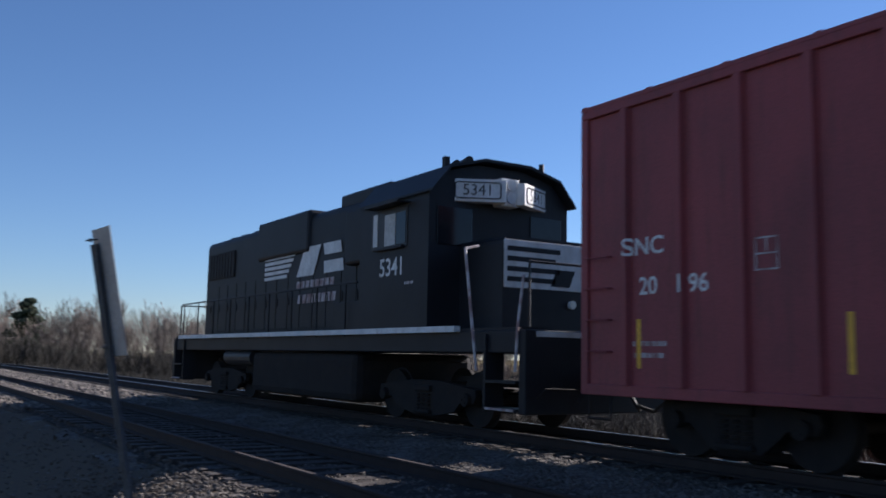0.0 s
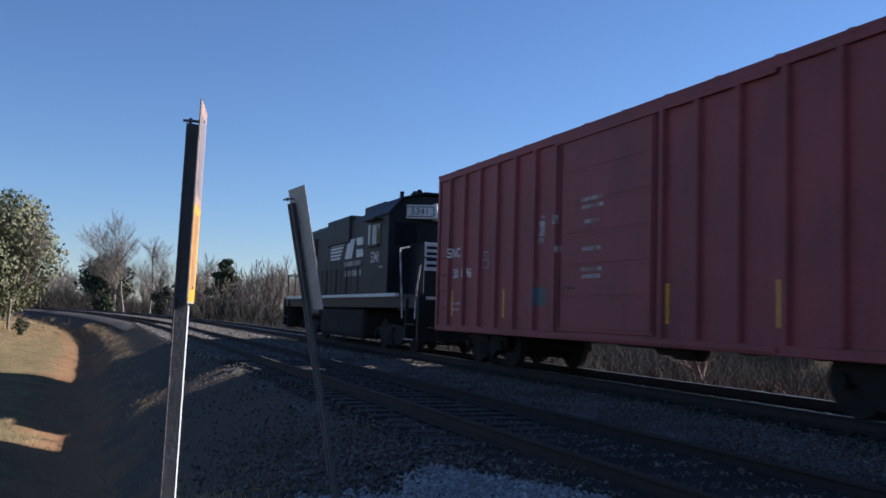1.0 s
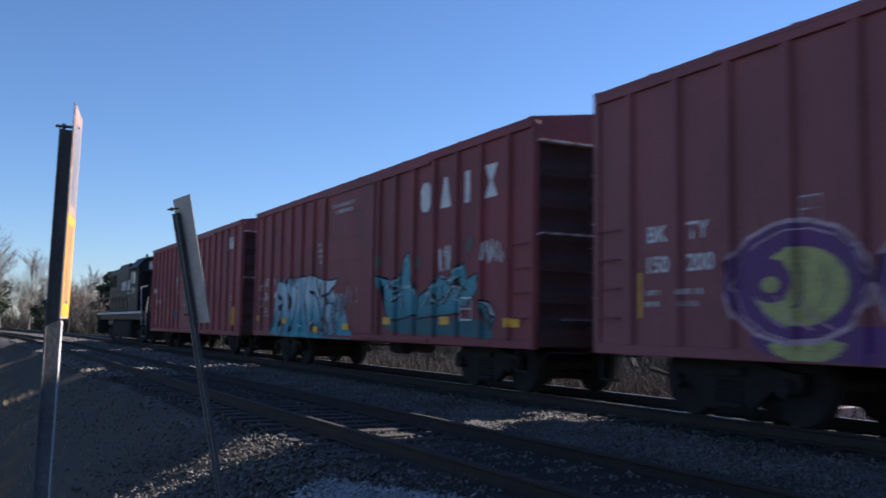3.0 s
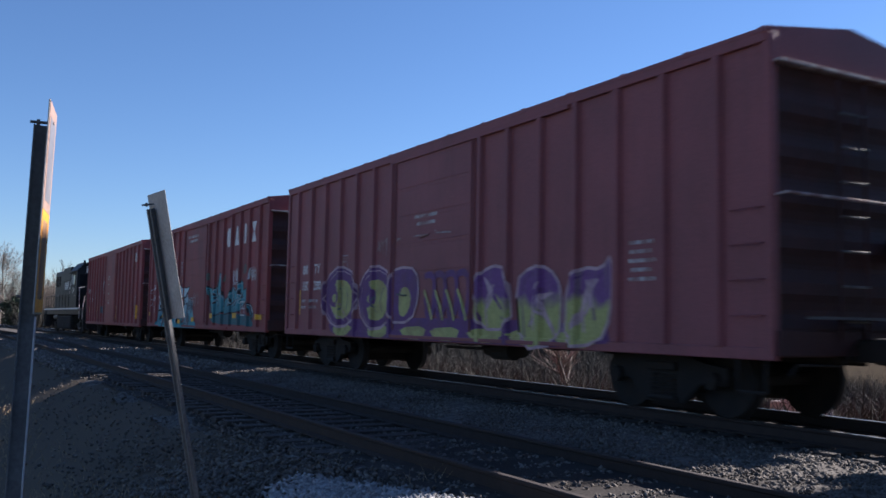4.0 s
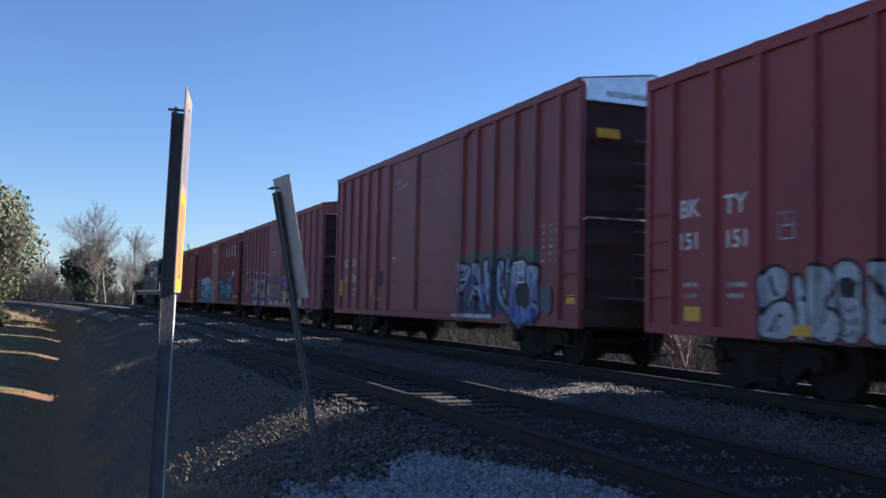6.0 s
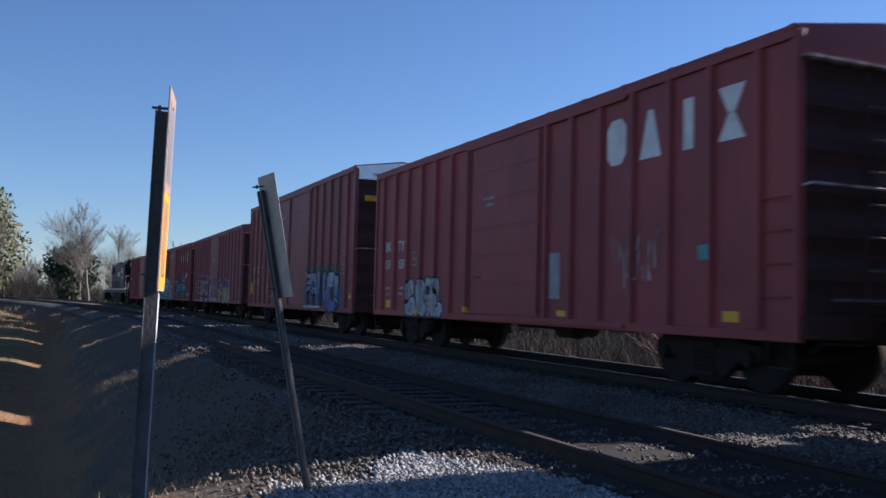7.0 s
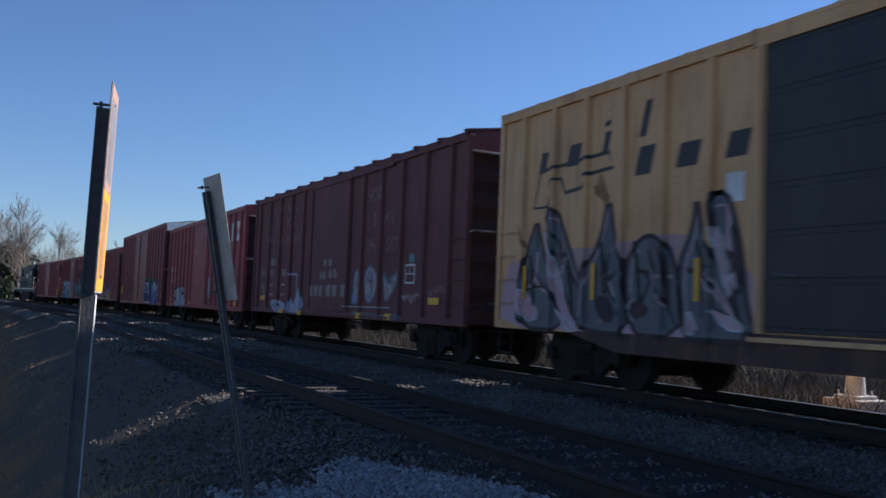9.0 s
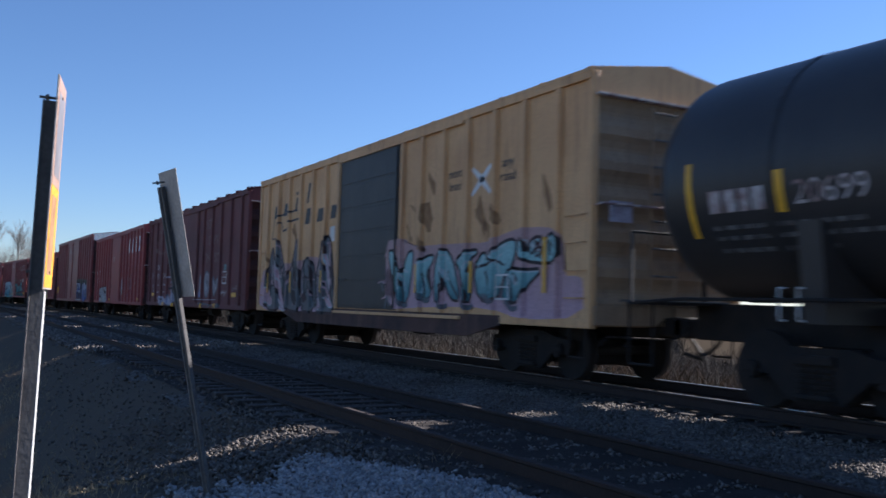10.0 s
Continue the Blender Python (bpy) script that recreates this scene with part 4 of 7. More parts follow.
    p.letter([(-1.57, 2.18), (-2.12, 2.08), (-2.23, 1.91), (-2.73, 2.17), (-2.97, 2.56), (-3.14, 2.58), (-3.26, 2.23), (-3.47, 1.87), (-3.71, 1.64), (-3.63, 1.33), (-2.39, 1.20), (-2.02, 1.33), (-1.91, 1.92)], "lagoon", "black", 0.045, 0, inner=6)
    p.letter([(-3.56, 1.68), (-4.28, 1.92), (-4.45, 2.11), (-4.53, 2.00), (-4.75, 1.97), (-5.32, 2.26), (-5.44, 2.21), (-5.50, 1.95), (-5.94, 2.07), (-6.02, 1.99), (-5.80, 1.67), (-5.55, 1.53), (-5.20, 1.33), (-3.53, 1.25)], "lagoon", "black", 0.045, 0, inner=6)
    p.letter([(-6.02, 1.57), (-6.30, 1.52), (-6.53, 1.28), (-6.36, 1.07), (-6.10, 1.31)], "lagoon", "black", 0.045, 0, inner=6)
    p.line([(-2.34, 1.90), (-2.42, 1.53), (-2.82, 1.79), (-2.91, 1.43)], "black", 0.05, swing=1), p.line([(-2.28, 1.92), (-2.36, 1.55), (-2.76, 1.81), (-2.85, 1.45)], "pale", 0.022, swing=1)
    p.line([(-3.31, 2.13), (-3.56, 1.68), (-3.53, 1.38)], "black", 0.05, swing=1), p.line([(-3.25, 2.15), (-3.50, 1.70), (-3.47, 1.40)], "pale", 0.022, swing=1)
    p.line([(-3.86, 1.47), (-4.22, 1.84), (-4.43, 1.46)], "black", 0.05, swing=1), p.line([(-3.80, 1.49), (-4.16, 1.86), (-4.37, 1.48)], "pale", 0.022, swing=1)
    p.line([(-4.58, 1.90), (-4.54, 1.43), (-5.01, 1.81), (-5.32, 2.03)], "black", 0.05, swing=1), p.line([(-4.52, 1.92), (-4.48, 1.45), (-4.95, 1.83), (-5.26, 2.05)], "pale", 0.022, swing=1)
    p.line([(-5.50, 1.90), (-5.20, 1.65), (-5.38, 1.42)], "black", 0.05, swing=1), p.line([(-5.44, 1.92), (-5.14, 1.67), (-5.32, 1.44)], "pale", 0.022, swing=1)
    for y, z, r in ((-1.7, 2.45, 0.13), (-3.55, 2.35, 0.12), (-5.6, 2.55, 0.15)):
        p.fill([(y + r, z - r), (y + r * 0.7, z + r), (y - r * 0.6, z + r * 1.3), (y - r, z - r * 0.4)], "moss")
    scrawl(car, sd, -0.2, 1.75, 0.9, 0.5, 7, 31, M["faded"]), scrawl(car, sd, -4.66, 2.38, 0.5, 0.5, 9, 32, M["white"], 0.035), scrawl(car, sd, -6.45, 2.4, 0.75, 0.45, 10, 33, M["white"], 0.035)
    for y, z in ((7.2, 1.27), (4.74, 1.21), (2.22, 0.98), (0.07, 1.07), (-2.13, 1.2), (-4.71, 1.21), (-7.1, 1.18)):
        bm = bmesh.new()
        poly(bm, rect(y - 0.19, y + 0.19, z - 0.075, z + 0.075))
        part("reflector", sd.lay(bm, 0.03), M["amber"], car)
    bm_box = outline_box(car, sd, -5.53, 1.42, 0.42, 0.42, M["white"], 0.03)
    bm_box.location.x = -0.03
    return car


def car_purple():
    car, sd = boxcar("faded red boxcar with purple and yellow graffiti", 15.36, 4.44, 0.76, P90, DOOR, "red3", "red3")
    words(car, sd, "BK", 6.42, 2.33, 0.22, M["white"]), words(car, sd, "TY", 5.68, 2.33, 0.22, M["white"])
    words(car, sd, "150", 6.42, 1.93, 0.22, M["white"]), words(car, sd, "200", 5.64, 1.93, 0.22, M["white"])
    bars(car, sd, [0.34, 0.3], 6.5, 1.58, M["faded"], h=0.07, gap=0.15), bars(car, sd, [0.4, 0.34], 5.8, 1.58, M["faded"], h=0.07, gap=0.15)
    outline_box(car, sd, 4.0, 2.42, 0.28, 0.3, M["faded"], 0.02)
    p = Piece(car, sd, "purple and yellow-green graffiti edged in pink, from ring to ring along the side")
    p.fill([(4.95, 0.98), (4.4, 0.78), (0.0, 0.78), (-5.0, 0.78), (-4.9, 1.15), (0.0, 1.2), (4.6, 1.15)], "purple")
    for y in (4.05, 2.2, 0.6, -0.6, -1.9, -3.1, -4.3):
        p.fill([(y + 0.65, 1.0), (y - 0.5, 1.05), (y - 0.35, 0.79), (y + 0.35, 0.79)], "lime")
    for y, z, ry, rz in ((4.24, 1.64, 1.0, 0.68), (2.40, 1.6, 0.86, 0.66)):
        p.disc(y, z, ry, rz, "purple"), p.ring(y, z, ry, rz, "rose", 0.05), p.ring(y - 0.05, z - 0.03, ry * 0.9, rz * 0.9, "rose", 0.018), p.disc(y - 0.08, z - 0.05, ry * 0.62, rz * 0.64, "lime"), p.disc(y + 0.3 * ry, z + 0.02, ry * 0.34, rz * 0.36, "purple"), p.disc(y + 0.32 * ry, z - 0.02, ry * 0.13, rz * 0.14, "lime"), p.line([(y + ry * 0.8, z + rz * 0.5), (y + ry * 0.4, z + rz * 0.36), (y + 0.1 * ry, z + 0.1 * rz)], "purple", 0.16)
    for y in (3.9, 3.6, 4.2):
        p.line([(y, 1.35), (y - 0.12, 1.55), (y - 0.02, 1.85)], "slate", 0.022), p.line([(y - 1.85, 1.3), (y - 1.7, 1.5), (y - 1.9, 1.8)], "slate", 0.022), p.line([(y + 0.1, 1.12), (y + 0.4, 1.25), (y + 0.6, 1.5)], "rose", 0.02)
    p.letter([(1.75, 1.1), (1.7, 2.0), (1.3, 2.18), (0.5, 2.12), (0.4, 1.6), (0.7, 1.1)], "purple", "rose", 0.05)
    p.fill([(1.25, 1.25), (1.2, 1.75), (0.85, 1.8), (0.7, 1.5), (0.95, 1.2)], "lime")
    for i in range(4):
        p.line([(0.2 - 0.4 * i, 1.95), (0.0 - 0.4 * i, 2.0), (-0.2 - 0.4 * i, 1.9), (-0.15 - 0.4 * i, 1.25), (0.1 - 0.4 * i, 1.2), (0.15 - 0.4 * i, 1.6)], "purple", 0.12, swing=2)
        p.line([(0.2 - 0.4 * i, 1.7), (0.0 - 0.4 * i, 1.4), (-0.1 - 0.4 * i, 1.15)], "lime", 0.07)
    p.letter([(-1.66, 1.01), (-1.48, 1.70), (-1.73, 1.98), (-2.23, 2.07), (-2.55, 1.89), (-2.65, 1.02)], "plum", "rose", 0.05, inner=5, shine="purple"), p.line([(-1.91, 1.0), (-1.86, 1.5), (-2.11, 1.75)], "rose", 0.04)
    p.letter([(-2.90, 0.71), (-2.72, 1.78), (-3.17, 2.00), (-3.61, 1.96), (-3.94, 1.65), (-3.87, 0.83)], "plum", "rose", 0.05, inner=5, shine="purple"), p.line([(-3.23, 1.0), (-3.18, 1.5), (-3.43, 1.75)], "rose", 0.04)
    p.letter([(-3.98, 0.79), (-4.03, 1.74), (-4.43, 1.93), (-4.81, 1.87), (-5.04, 2.10), (-5.02, 1.24), (-4.76, 0.85)], "plum", "rose", 0.05, inner=5, shine="purple"), p.line([(-4.44, 1.0), (-4.39, 1.5), (-4.64, 1.75)], "rose", 0.04)
    scrawl(car, sd, 2.1, 2.6, 0.5, 0.5, 5, 51, M["faded"]), scrawl(car, sd, 0.3, 2.75, 2.2, 0.12, 3, 52, M["faded"])
    bars(car, sd, [0.5, 0.45, 0.5, 0.4, 0.5], -5.6, 2.2, M["faded"], h=0.05, gap=0.12, seed=6)
    bars(car, sd, [0.9, 0.7], 0.2, 3.1, M["faded"], h=0.06, gap=0.14, seed=12)
    plate(car, sd, 6.75, 1.55, 0.06, 0.6, M["amber"])
    return car


def car_tall():
    car, sd = boxcar("tall dark red double-door boxcar with a bright metal end plate", 15.18, 5.00, 0.70, [k for k in P90 if not -2.5 < k < 2.3] + [2.36, -2.62], (-2.5, 2.25), "red4", "red4", end_plate="bright", double=0.15)
    words(car, sd, "GA", 6.38, 2.23, 0.25, M["white"]), words(car, sd, "CX", 5.57, 2.25, 0.25, M["white"])
    words(car, sd, "62", 6.36, 1.765, 0.24, M["white"]), words(car, sd, "360", 5.54, 1.765, 0.24, M["white"])
    words(car, sd, "LD LMT", 6.38, 1.43, 0.085, M["faded"]), words(car, sd, "LT WT", 6.38, 1.25, 0.085, M["faded"]), bars(car, sd, [0.5, 0.46], 5.54, 1.43, M["faded"], h=0.07, gap=0.16, seed=5)
    outline_box(car, sd, 4.9, 2.3, 0.26, 0.28, M["faded"], 0.02)
    bars(car, sd, [1.1, 0.9], 1.2, 4.28, M["faded"], h=0.1, gap=0.17, seed=8), bars(car, sd, [0.45, 0.4], 1.15, 3.3, M["faded"], h=0.06, gap=0.12, seed=9)
    bars(car, sd, [0.35], 1.9, 2.25, M["faded"], h=0.07), bars(car, sd, [0.4], -0.8, 2.45, M["faded"], h=0.07), bars(car, sd, [0.35], 3.2, 1.15, M["faded"], h=0.07)
    plate(car, sd, 3.03, 1.73, 0.42, 0.42, SPRAY["black"], "paint_patch")
    p = Piece(car, sd, "white and blue graffiti lettering outlined in black, with a green haze above")
    for y in (-2.5, -3.3, -4.1, -4.9, -5.7):
        p.disc(y, 1.95, 0.5, 0.28, "moss")
    p.fill([(-2.25, 0.86), (-2.3, 1.85), (-3.3, 1.9), (-4.2, 1.85), (-5.2, 1.9), (-6.1, 1.7), (-6.15, 0.86), (-4.0, 0.9)], "navy")
    p.letter([(-2.26, 0.80), (-2.28, 1.84), (-2.23, 2.06), (-2.47, 2.10), (-2.73, 1.95), (-3.03, 1.95), (-3.14, 1.81), (-2.93, 1.53), (-2.60, 1.24), (-2.57, 0.95)], "frost", "black", 0.07, inner=7)
    p.letter([(-2.76, 0.91), (-3.15, 1.34), (-3.14, 1.91), (-3.42, 2.02), (-3.62, 1.84), (-3.63, 1.52), (-3.83, 1.16), (-3.90, 0.91), (-3.64, 0.86), (-3.39, 1.34), (-3.21, 1.10)], "frost", "black", 0.07, inner=7)
    p.letter([(-3.70, 1.98), (-3.87, 2.06), (-3.98, 1.96), (-3.95, 1.70), (-4.14, 1.85), (-4.30, 1.77), (-4.24, 1.51), (-4.27, 1.07), (-3.96, 0.98), (-3.80, 1.34)], "frost", "black", 0.07, inner=7)
    p.letter([(-4.39, 1.95), (-4.59, 2.02), (-4.74, 1.93), (-4.71, 1.72), (-4.57, 1.46), (-4.72, 1.21), (-5.01, 1.00), (-5.28, 0.68), (-5.08, 0.69), (-4.79, 0.95), (-4.43, 1.12), (-4.35, 1.51)], "frost", "black", 0.07, inner=7)
    p.letter([(-4.77, 1.76), (-4.83, 2.05), (-5.00, 2.09), (-5.14, 1.95), (-5.11, 1.66), (-4.97, 1.33), (-4.87, 1.00)], "frost", "black", 0.07, inner=7)
    p.letter([(-5.14, 1.87), (-5.34, 1.99), (-5.60, 1.97), (-5.76, 1.84), (-5.89, 1.84), (-6.09, 1.87), (-6.22, 1.75), (-6.13, 1.48), (-6.18, 1.25), (-6.23, 1.02), (-6.13, 0.79), (-5.86, 0.78), (-5.61, 0.69), (-5.21, 0.67), (-5.08, 1.00), (-5.14, 1.50)], "frost", "black", 0.07, inner=7)
    p.fill([(-5.2, 1.5), (-5.82, 1.5), (-5.9, 1.05), (-5.3, 1.0)], "black")
    for y, z in ((-2.5, 1.3), (-3.4, 1.6), (-3.75, 1.3), (-4.15, 1.4), (-4.6, 1.75), (-5.0, 1.7), (-5.5, 0.85), (-6.0, 1.6), (-6.05, 0.95)):
        p.line([(y + 0.1, z + 0.2), (y - 0.03, z), (y + 0.04, z - 0.22)], "blue", 0.09), p.line([(y + 0.02, z + 0.22), (y - 0.1, z + 0.02)], "pale", 0.04)
    p.fill([(-2.14, 0.86), (-4.31, 0.88), (-4.31, 0.80), (-2.14, 0.78)], "pale", 0), p.fill([(-6.25, 1.5), (-6.7, 1.4), (-6.65, 0.9), (-6.25, 0.92)], "slate")
    ob = outline_box(car, sd, -5.42, 1.71, 0.42, 0.42, M["white"], 0.035)
    ob.location.x = -0.035
    for k in range(3):
        bars(car, sd, [0.12, 0.1, 0.1, 0.12, 0.1, 0.1], -6.3 - 0.28 * k, 2.55, M["faded"], h=0.05, gap=0.13, seed=70 + k)
    plate(car, sd, -6.83, 1.5, 0.08, 0.75, M["amber"]), plate(car, sd, 6.85, 1.5, 0.08, 0.5, M["amber"]), plate(car, sd, 3.9, 1.5, 0.08, 0.5, M["amber"])
    plate(car, sd, -7.3, 1.2, 0.3, 0.16, M["amber"]), plate(car, sd, -4.6, 1.6, 0.08, 0.5, M["amber"])
    bm = B(-1.2, -0.75, -7.72, -7.70, 4.0, 4.16)
    part("warning_plate", bm, M["amber"], car)
    cu_words(car, "EXCESS HEIGHT CAR", -0.3, -7.606, 4.80, 0.1, M["black"])
    return car


def cu_words(car, body, x, y, z, size, material):
    """Writing on the rear end of a car, read from behind."""
    cu = bpy.data.curves.new("type", "FONT")
    cu.body, cu.align_x, cu.align_y, cu.size = body, "CENTER", "CENTER", size * 1.38
    ob = new("type", cu)
    me = bpy.data.meshes.new_from_object(ob.evaluated_get(bpy.context.evaluated_depsgraph_get()))
    bpy.data.objects.remove(ob)
    bm = bmesh.new()
    bm.from_mesh(me)
    for v in bm.verts:
        v.co = Vector((x + v.co.x, y, z + v.co.y))
    return part("lettering", bm, material, car)


def car_grey_tag():
    car, sd = boxcar("bright red boxcar with white owner marks and pale grey graffiti", 15.09, 4.48, 0.72, P90, DOOR, "red5", "red5")
    words(car, sd, "BK", 6.57, 2.48, 0.26, M["white"]), words(car, sd, "TY", 5.63, 2.47, 0.26, M["white"])
    words(car, sd, "151", 6.58, 2.02, 0.24, M["white"]), words(car, sd, "151", 5.6, 2.01, 0.24, M["white"])
    bars(car, sd, [0.34, 0.3], 6.52, 1.42, M["faded"], h=0.06, gap=0.15), bars(car, sd, [0.38, 0.34], 5.6, 1.42, M["faded"], h=0.06, gap=0.15)
    outline_box(car, sd, 4.71, 2.13, 0.26, 0.34, M["faded"], 0.02)
    plate(car, sd, 6.5, 1.02, 0.34, 0.2, M["amber"]), plate(car, sd, 1.6, 0.95, 0.3, 0.12, M["amber"]), plate(car, sd, -6.4, 1.0, 0.3, 0.14, M["amber"]), plate(car, sd, -2.2, 0.95, 0.3, 0.1, M["amber"])
    p = Piece(car, sd, "pale grey rounded graffiti lettering outlined in black")
    p.letter([(5.11, 1.21), (5.16, 1.46), (5.04, 1.61), (4.88, 1.66), (4.69, 1.58), (4.66, 1.37), (4.76, 1.23), (5.01, 1.08), (5.12, 1.12)], "pearl", "black", 0.045, inner=2)
    p.letter([(5.11, 1.08), (4.87, 1.23), (4.65, 1.21), (4.55, 1.05), (4.57, 0.73), (5.07, 0.73), (5.13, 0.83)], "pearl", "black", 0.045, inner=2)
    p.letter([(4.63, 1.50), (4.48, 1.55), (4.39, 1.29), (4.33, 0.73), (4.54, 0.73), (4.55, 1.13)], "pearl", "black", 0.045, inner=2)
    p.letter([(4.37, 1.61), (4.16, 1.65), (3.97, 1.53), (3.97, 1.33), (4.15, 1.17), (3.95, 1.10), (3.85, 0.99), (3.89, 0.73), (4.21, 0.73), (4.30, 0.97)], "pearl", "black", 0.045, inner=2)
    p.letter([(4.00, 1.60), (3.86, 1.69), (3.67, 1.66), (3.58, 1.52), (3.60, 1.22), (3.53, 1.07), (3.57, 0.73), (3.84, 0.73), (3.85, 0.99), (3.95, 1.22)], "pearl", "black", 0.045, inner=2)
    p.letter([(3.51, 1.65), (3.18, 1.66), (3.09, 1.51), (3.13, 1.22), (3.18, 1.11), (2.99, 1.09), (2.90, 0.97), (2.94, 0.73), (3.44, 0.73), (3.48, 0.99)], "pearl", "black", 0.045, inner=2)
    p.fill([(3.93, 1.48), (3.67, 1.48), (3.66, 1.25), (3.90, 1.25)], "black")
    for y, z in ((3.75, 1.12), (3.72, 0.98), (3.76, 0.84), (4.9, 0.86), (4.15, 0.76), (3.2, 0.74)):
        p.line([(y + 0.1, z + 0.04), (y, z - 0.03), (y - 0.06, z + 0.05), (y - 0.12, z - 0.02)], "black", 0.03, swing=0)
    ob = plate(car, sd, 4.4, 0.86, 0.36, 0.13, M["amber"])
    ob.location.x = -0.02
    owner_blocks(car, sd, -3.79, 3.66, 0.72, M["white"], 0.87)
    scrawl(car, sd, -4.3, 1.8, 1.3, 0.9, 8, 85, M["faded"], 0.035), plate(car, sd, -1.95, 1.6, 0.35, 0.8, SPRAY["grey"], "paint_patch"), plate(car, sd, -5.9, 1.85, 0.3, 0.2, SPRAY["mint"], "paint_patch")
    bars(car, sd, [0.5, 0.4], 0.6, 3.2, M["faded"], h=0.06, gap=0.13, seed=3)
    return car


def car_south():
    car, sd = boxcar("weathered brown-red boxcar with ribbed roof, flaked letters and white graffiti", 15.23, 4.47, 0.78, P115, DOOR, "oxide", "oxide", roof_style="ribbed")
    words(car, sd, "SOU", 5.42, 2.37, 0.22, M["faded"])
    words(car, sd, "531", 5.4, 2.0, 0.23, M["faded"]), words(car, sd, "743", 4.16, 2.0, 0.23, M["faded"])
    bars(car, sd, [0.4, 0.35], 5.4, 1.65, M["faded"], h=0.06, gap=0.3), bars(car, sd, [0.4, 0.38], 4.2, 1.65, M["faded"], h=0.06, gap=0.3)
    scrawl(car, sd, 6.35, 2.05, 0.7, 0.4, 5, 91, M["faded"], 0.03), scrawl(car, sd, 6.35, 1.5, 0.4, 0.4, 5, 92, M["faded"], 0.025)
    rnd = random.Random(5)
    for i in range(60):
        plate(car, sd, rnd.choice((2.6, 3.2, 3.9, 4.5, 5.2, 5.8)) + rnd.uniform(-0.2, 0.2), rnd.choice((3.1, 3.55, 3.95)) + rnd.uniform(-0.16, 0.16), rnd.uniform(0.03, 0.12), rnd.uniform(0.03, 0.22), M["ghost"], "flaked_lettering")
    for body, y, z in (("SOU", -3.0, 3.70), ("S", -2.98, 3.12), ("RV", -3.9, 3.12), ("TH", -2.8, 2.52), ("SO", -4.05, 2.50)):
        words(car, sd, body, y, z, 0.34, M["ghost"], squeeze=1.1)
    p = Piece(car, sd, "white and violet spray marks along the sill")
    p.fill([(5.7, 1.2), (3.95, 1.15), (3.8, 0.80), (5.0, 0.80)], "lilac"), p.letter([(3.55, 0.95), (3.33, 1.32), (3.11, 1.02), (2.83, 1.35), (2.46, 1.71), (1.98, 0.82), (3.61, 0.80)], "lilac", "slate", 0.05)
    p.line([(5.3, 1.1), (4.9, 0.9), (4.6, 1.1), (4.3, 0.85)], "slate", 0.06), p.line([(3.63, 1.2), (3.63, 1.95), (2.83, 1.95), (2.83, 1.1)], "lilac", 0.09, swing=0), p.line([(2.4, 1.2), (2.6, 1.35), (2.3, 0.95)], "slate", 0.06)
    p = Piece(car, sd, "faded white figures and panels sprayed on the door")
    p.fill([(0.71, 1.76), (0.64, 1.97), (0.55, 2.01), (0.46, 1.90), (0.46, 1.77)], "dust")
    p.fill([(0.46, 1.77), (0.38, 1.96), (0.26, 2.02), (0.18, 1.89), (0.20, 1.76)], "dust")
    p.fill([(-0.05, 1.78), (-0.07, 2.00), (-0.17, 2.06), (-0.28, 1.93), (-0.29, 1.77)], "dust")
    p.fill([(-0.34, 1.79), (-0.39, 2.01), (-0.49, 2.04), (-0.69, 1.92), (-0.72, 1.78)], "dust")
    for y in (0.28, -0.13):
        p.fill([(y + 0.12, 2.12), (y + 0.14, 2.26), (y, 2.31), (y - 0.14, 2.24), (y - 0.1, 2.1)], "dust", 0)
    for y, w in ((1.35, 0.32), (0.95, 0.3), (0.55, 0.34), (-0.05, 0.4), (-0.55, 0.36), (-1.15, 0.3)):
        p.fill([(y + w / 2, 1.6), (y - w / 2, 1.62), (y - w / 2 + 0.05, 1.3), (y + w / 2, 1.32)], "dust", 0)
    p = Piece(car, sd, "white rounded graffiti letters above a pale line")
    p.letter([(-1.76, 1.21), (-1.79, 1.85), (-2.00, 2.00), (-2.16, 1.89), (-2.09, 1.52), (-2.20, 1.21), (-1.94, 1.11)], "chalk", "slate", 0.06, inner=7, shine="pearl")
    p.letter([(-2.57, 1.32), (-2.46, 1.83), (-2.73, 2.08), (-3.04, 2.01), (-3.30, 1.81), (-3.26, 1.42), (-2.98, 1.17), (-2.74, 1.17)], "chalk", "slate", 0.06, inner=7, shine="pearl")
    p.letter([(-3.61, 1.90), (-3.89, 1.79), (-4.03, 1.60), (-4.31, 1.87), (-4.48, 1.92), (-4.49, 1.69), (-4.08, 1.32), (-3.82, 1.18), (-3.72, 1.42)], "chalk", "slate", 0.06, inner=7, shine="pearl")
    p.line([(-2.7, 1.85), (-2.85, 1.6), (-3.05, 1.75), (-3.0, 1.4)], "slate", 0.05), p.fill([(-1.75, 1.45), (-2.15, 1.2), (-1.7, 1.12)], "frost"), p.line([(-1.15, 1.07), (-4.1, 1.08)], "pearl", 0.05, swing=0)
    p.fill([(-1.7, 0.98), (-2.0, 0.80), (-2.9, 0.80), (-3.6, 0.82), (-4.9, 0.80), (-4.6, 1.0), (-3.8, 0.9), (-2.6, 0.96)], "slate")
    outline_box(car, sd, -5.1, 1.82, 0.5, 0.42, M["white"], 0.04)
    plate(car, sd, -5.15, 2.16, 0.24, 0.18, SPRAY["mint"], "paint_patch")
    scrawl(car, sd, -5.15, 1.3, 0.9, 0.3, 7, 102, M["white"], 0.025), scrawl(car, sd, -6.4, 1.45, 0.8, 0.2, 6, 103, M["faded"], 0.02)
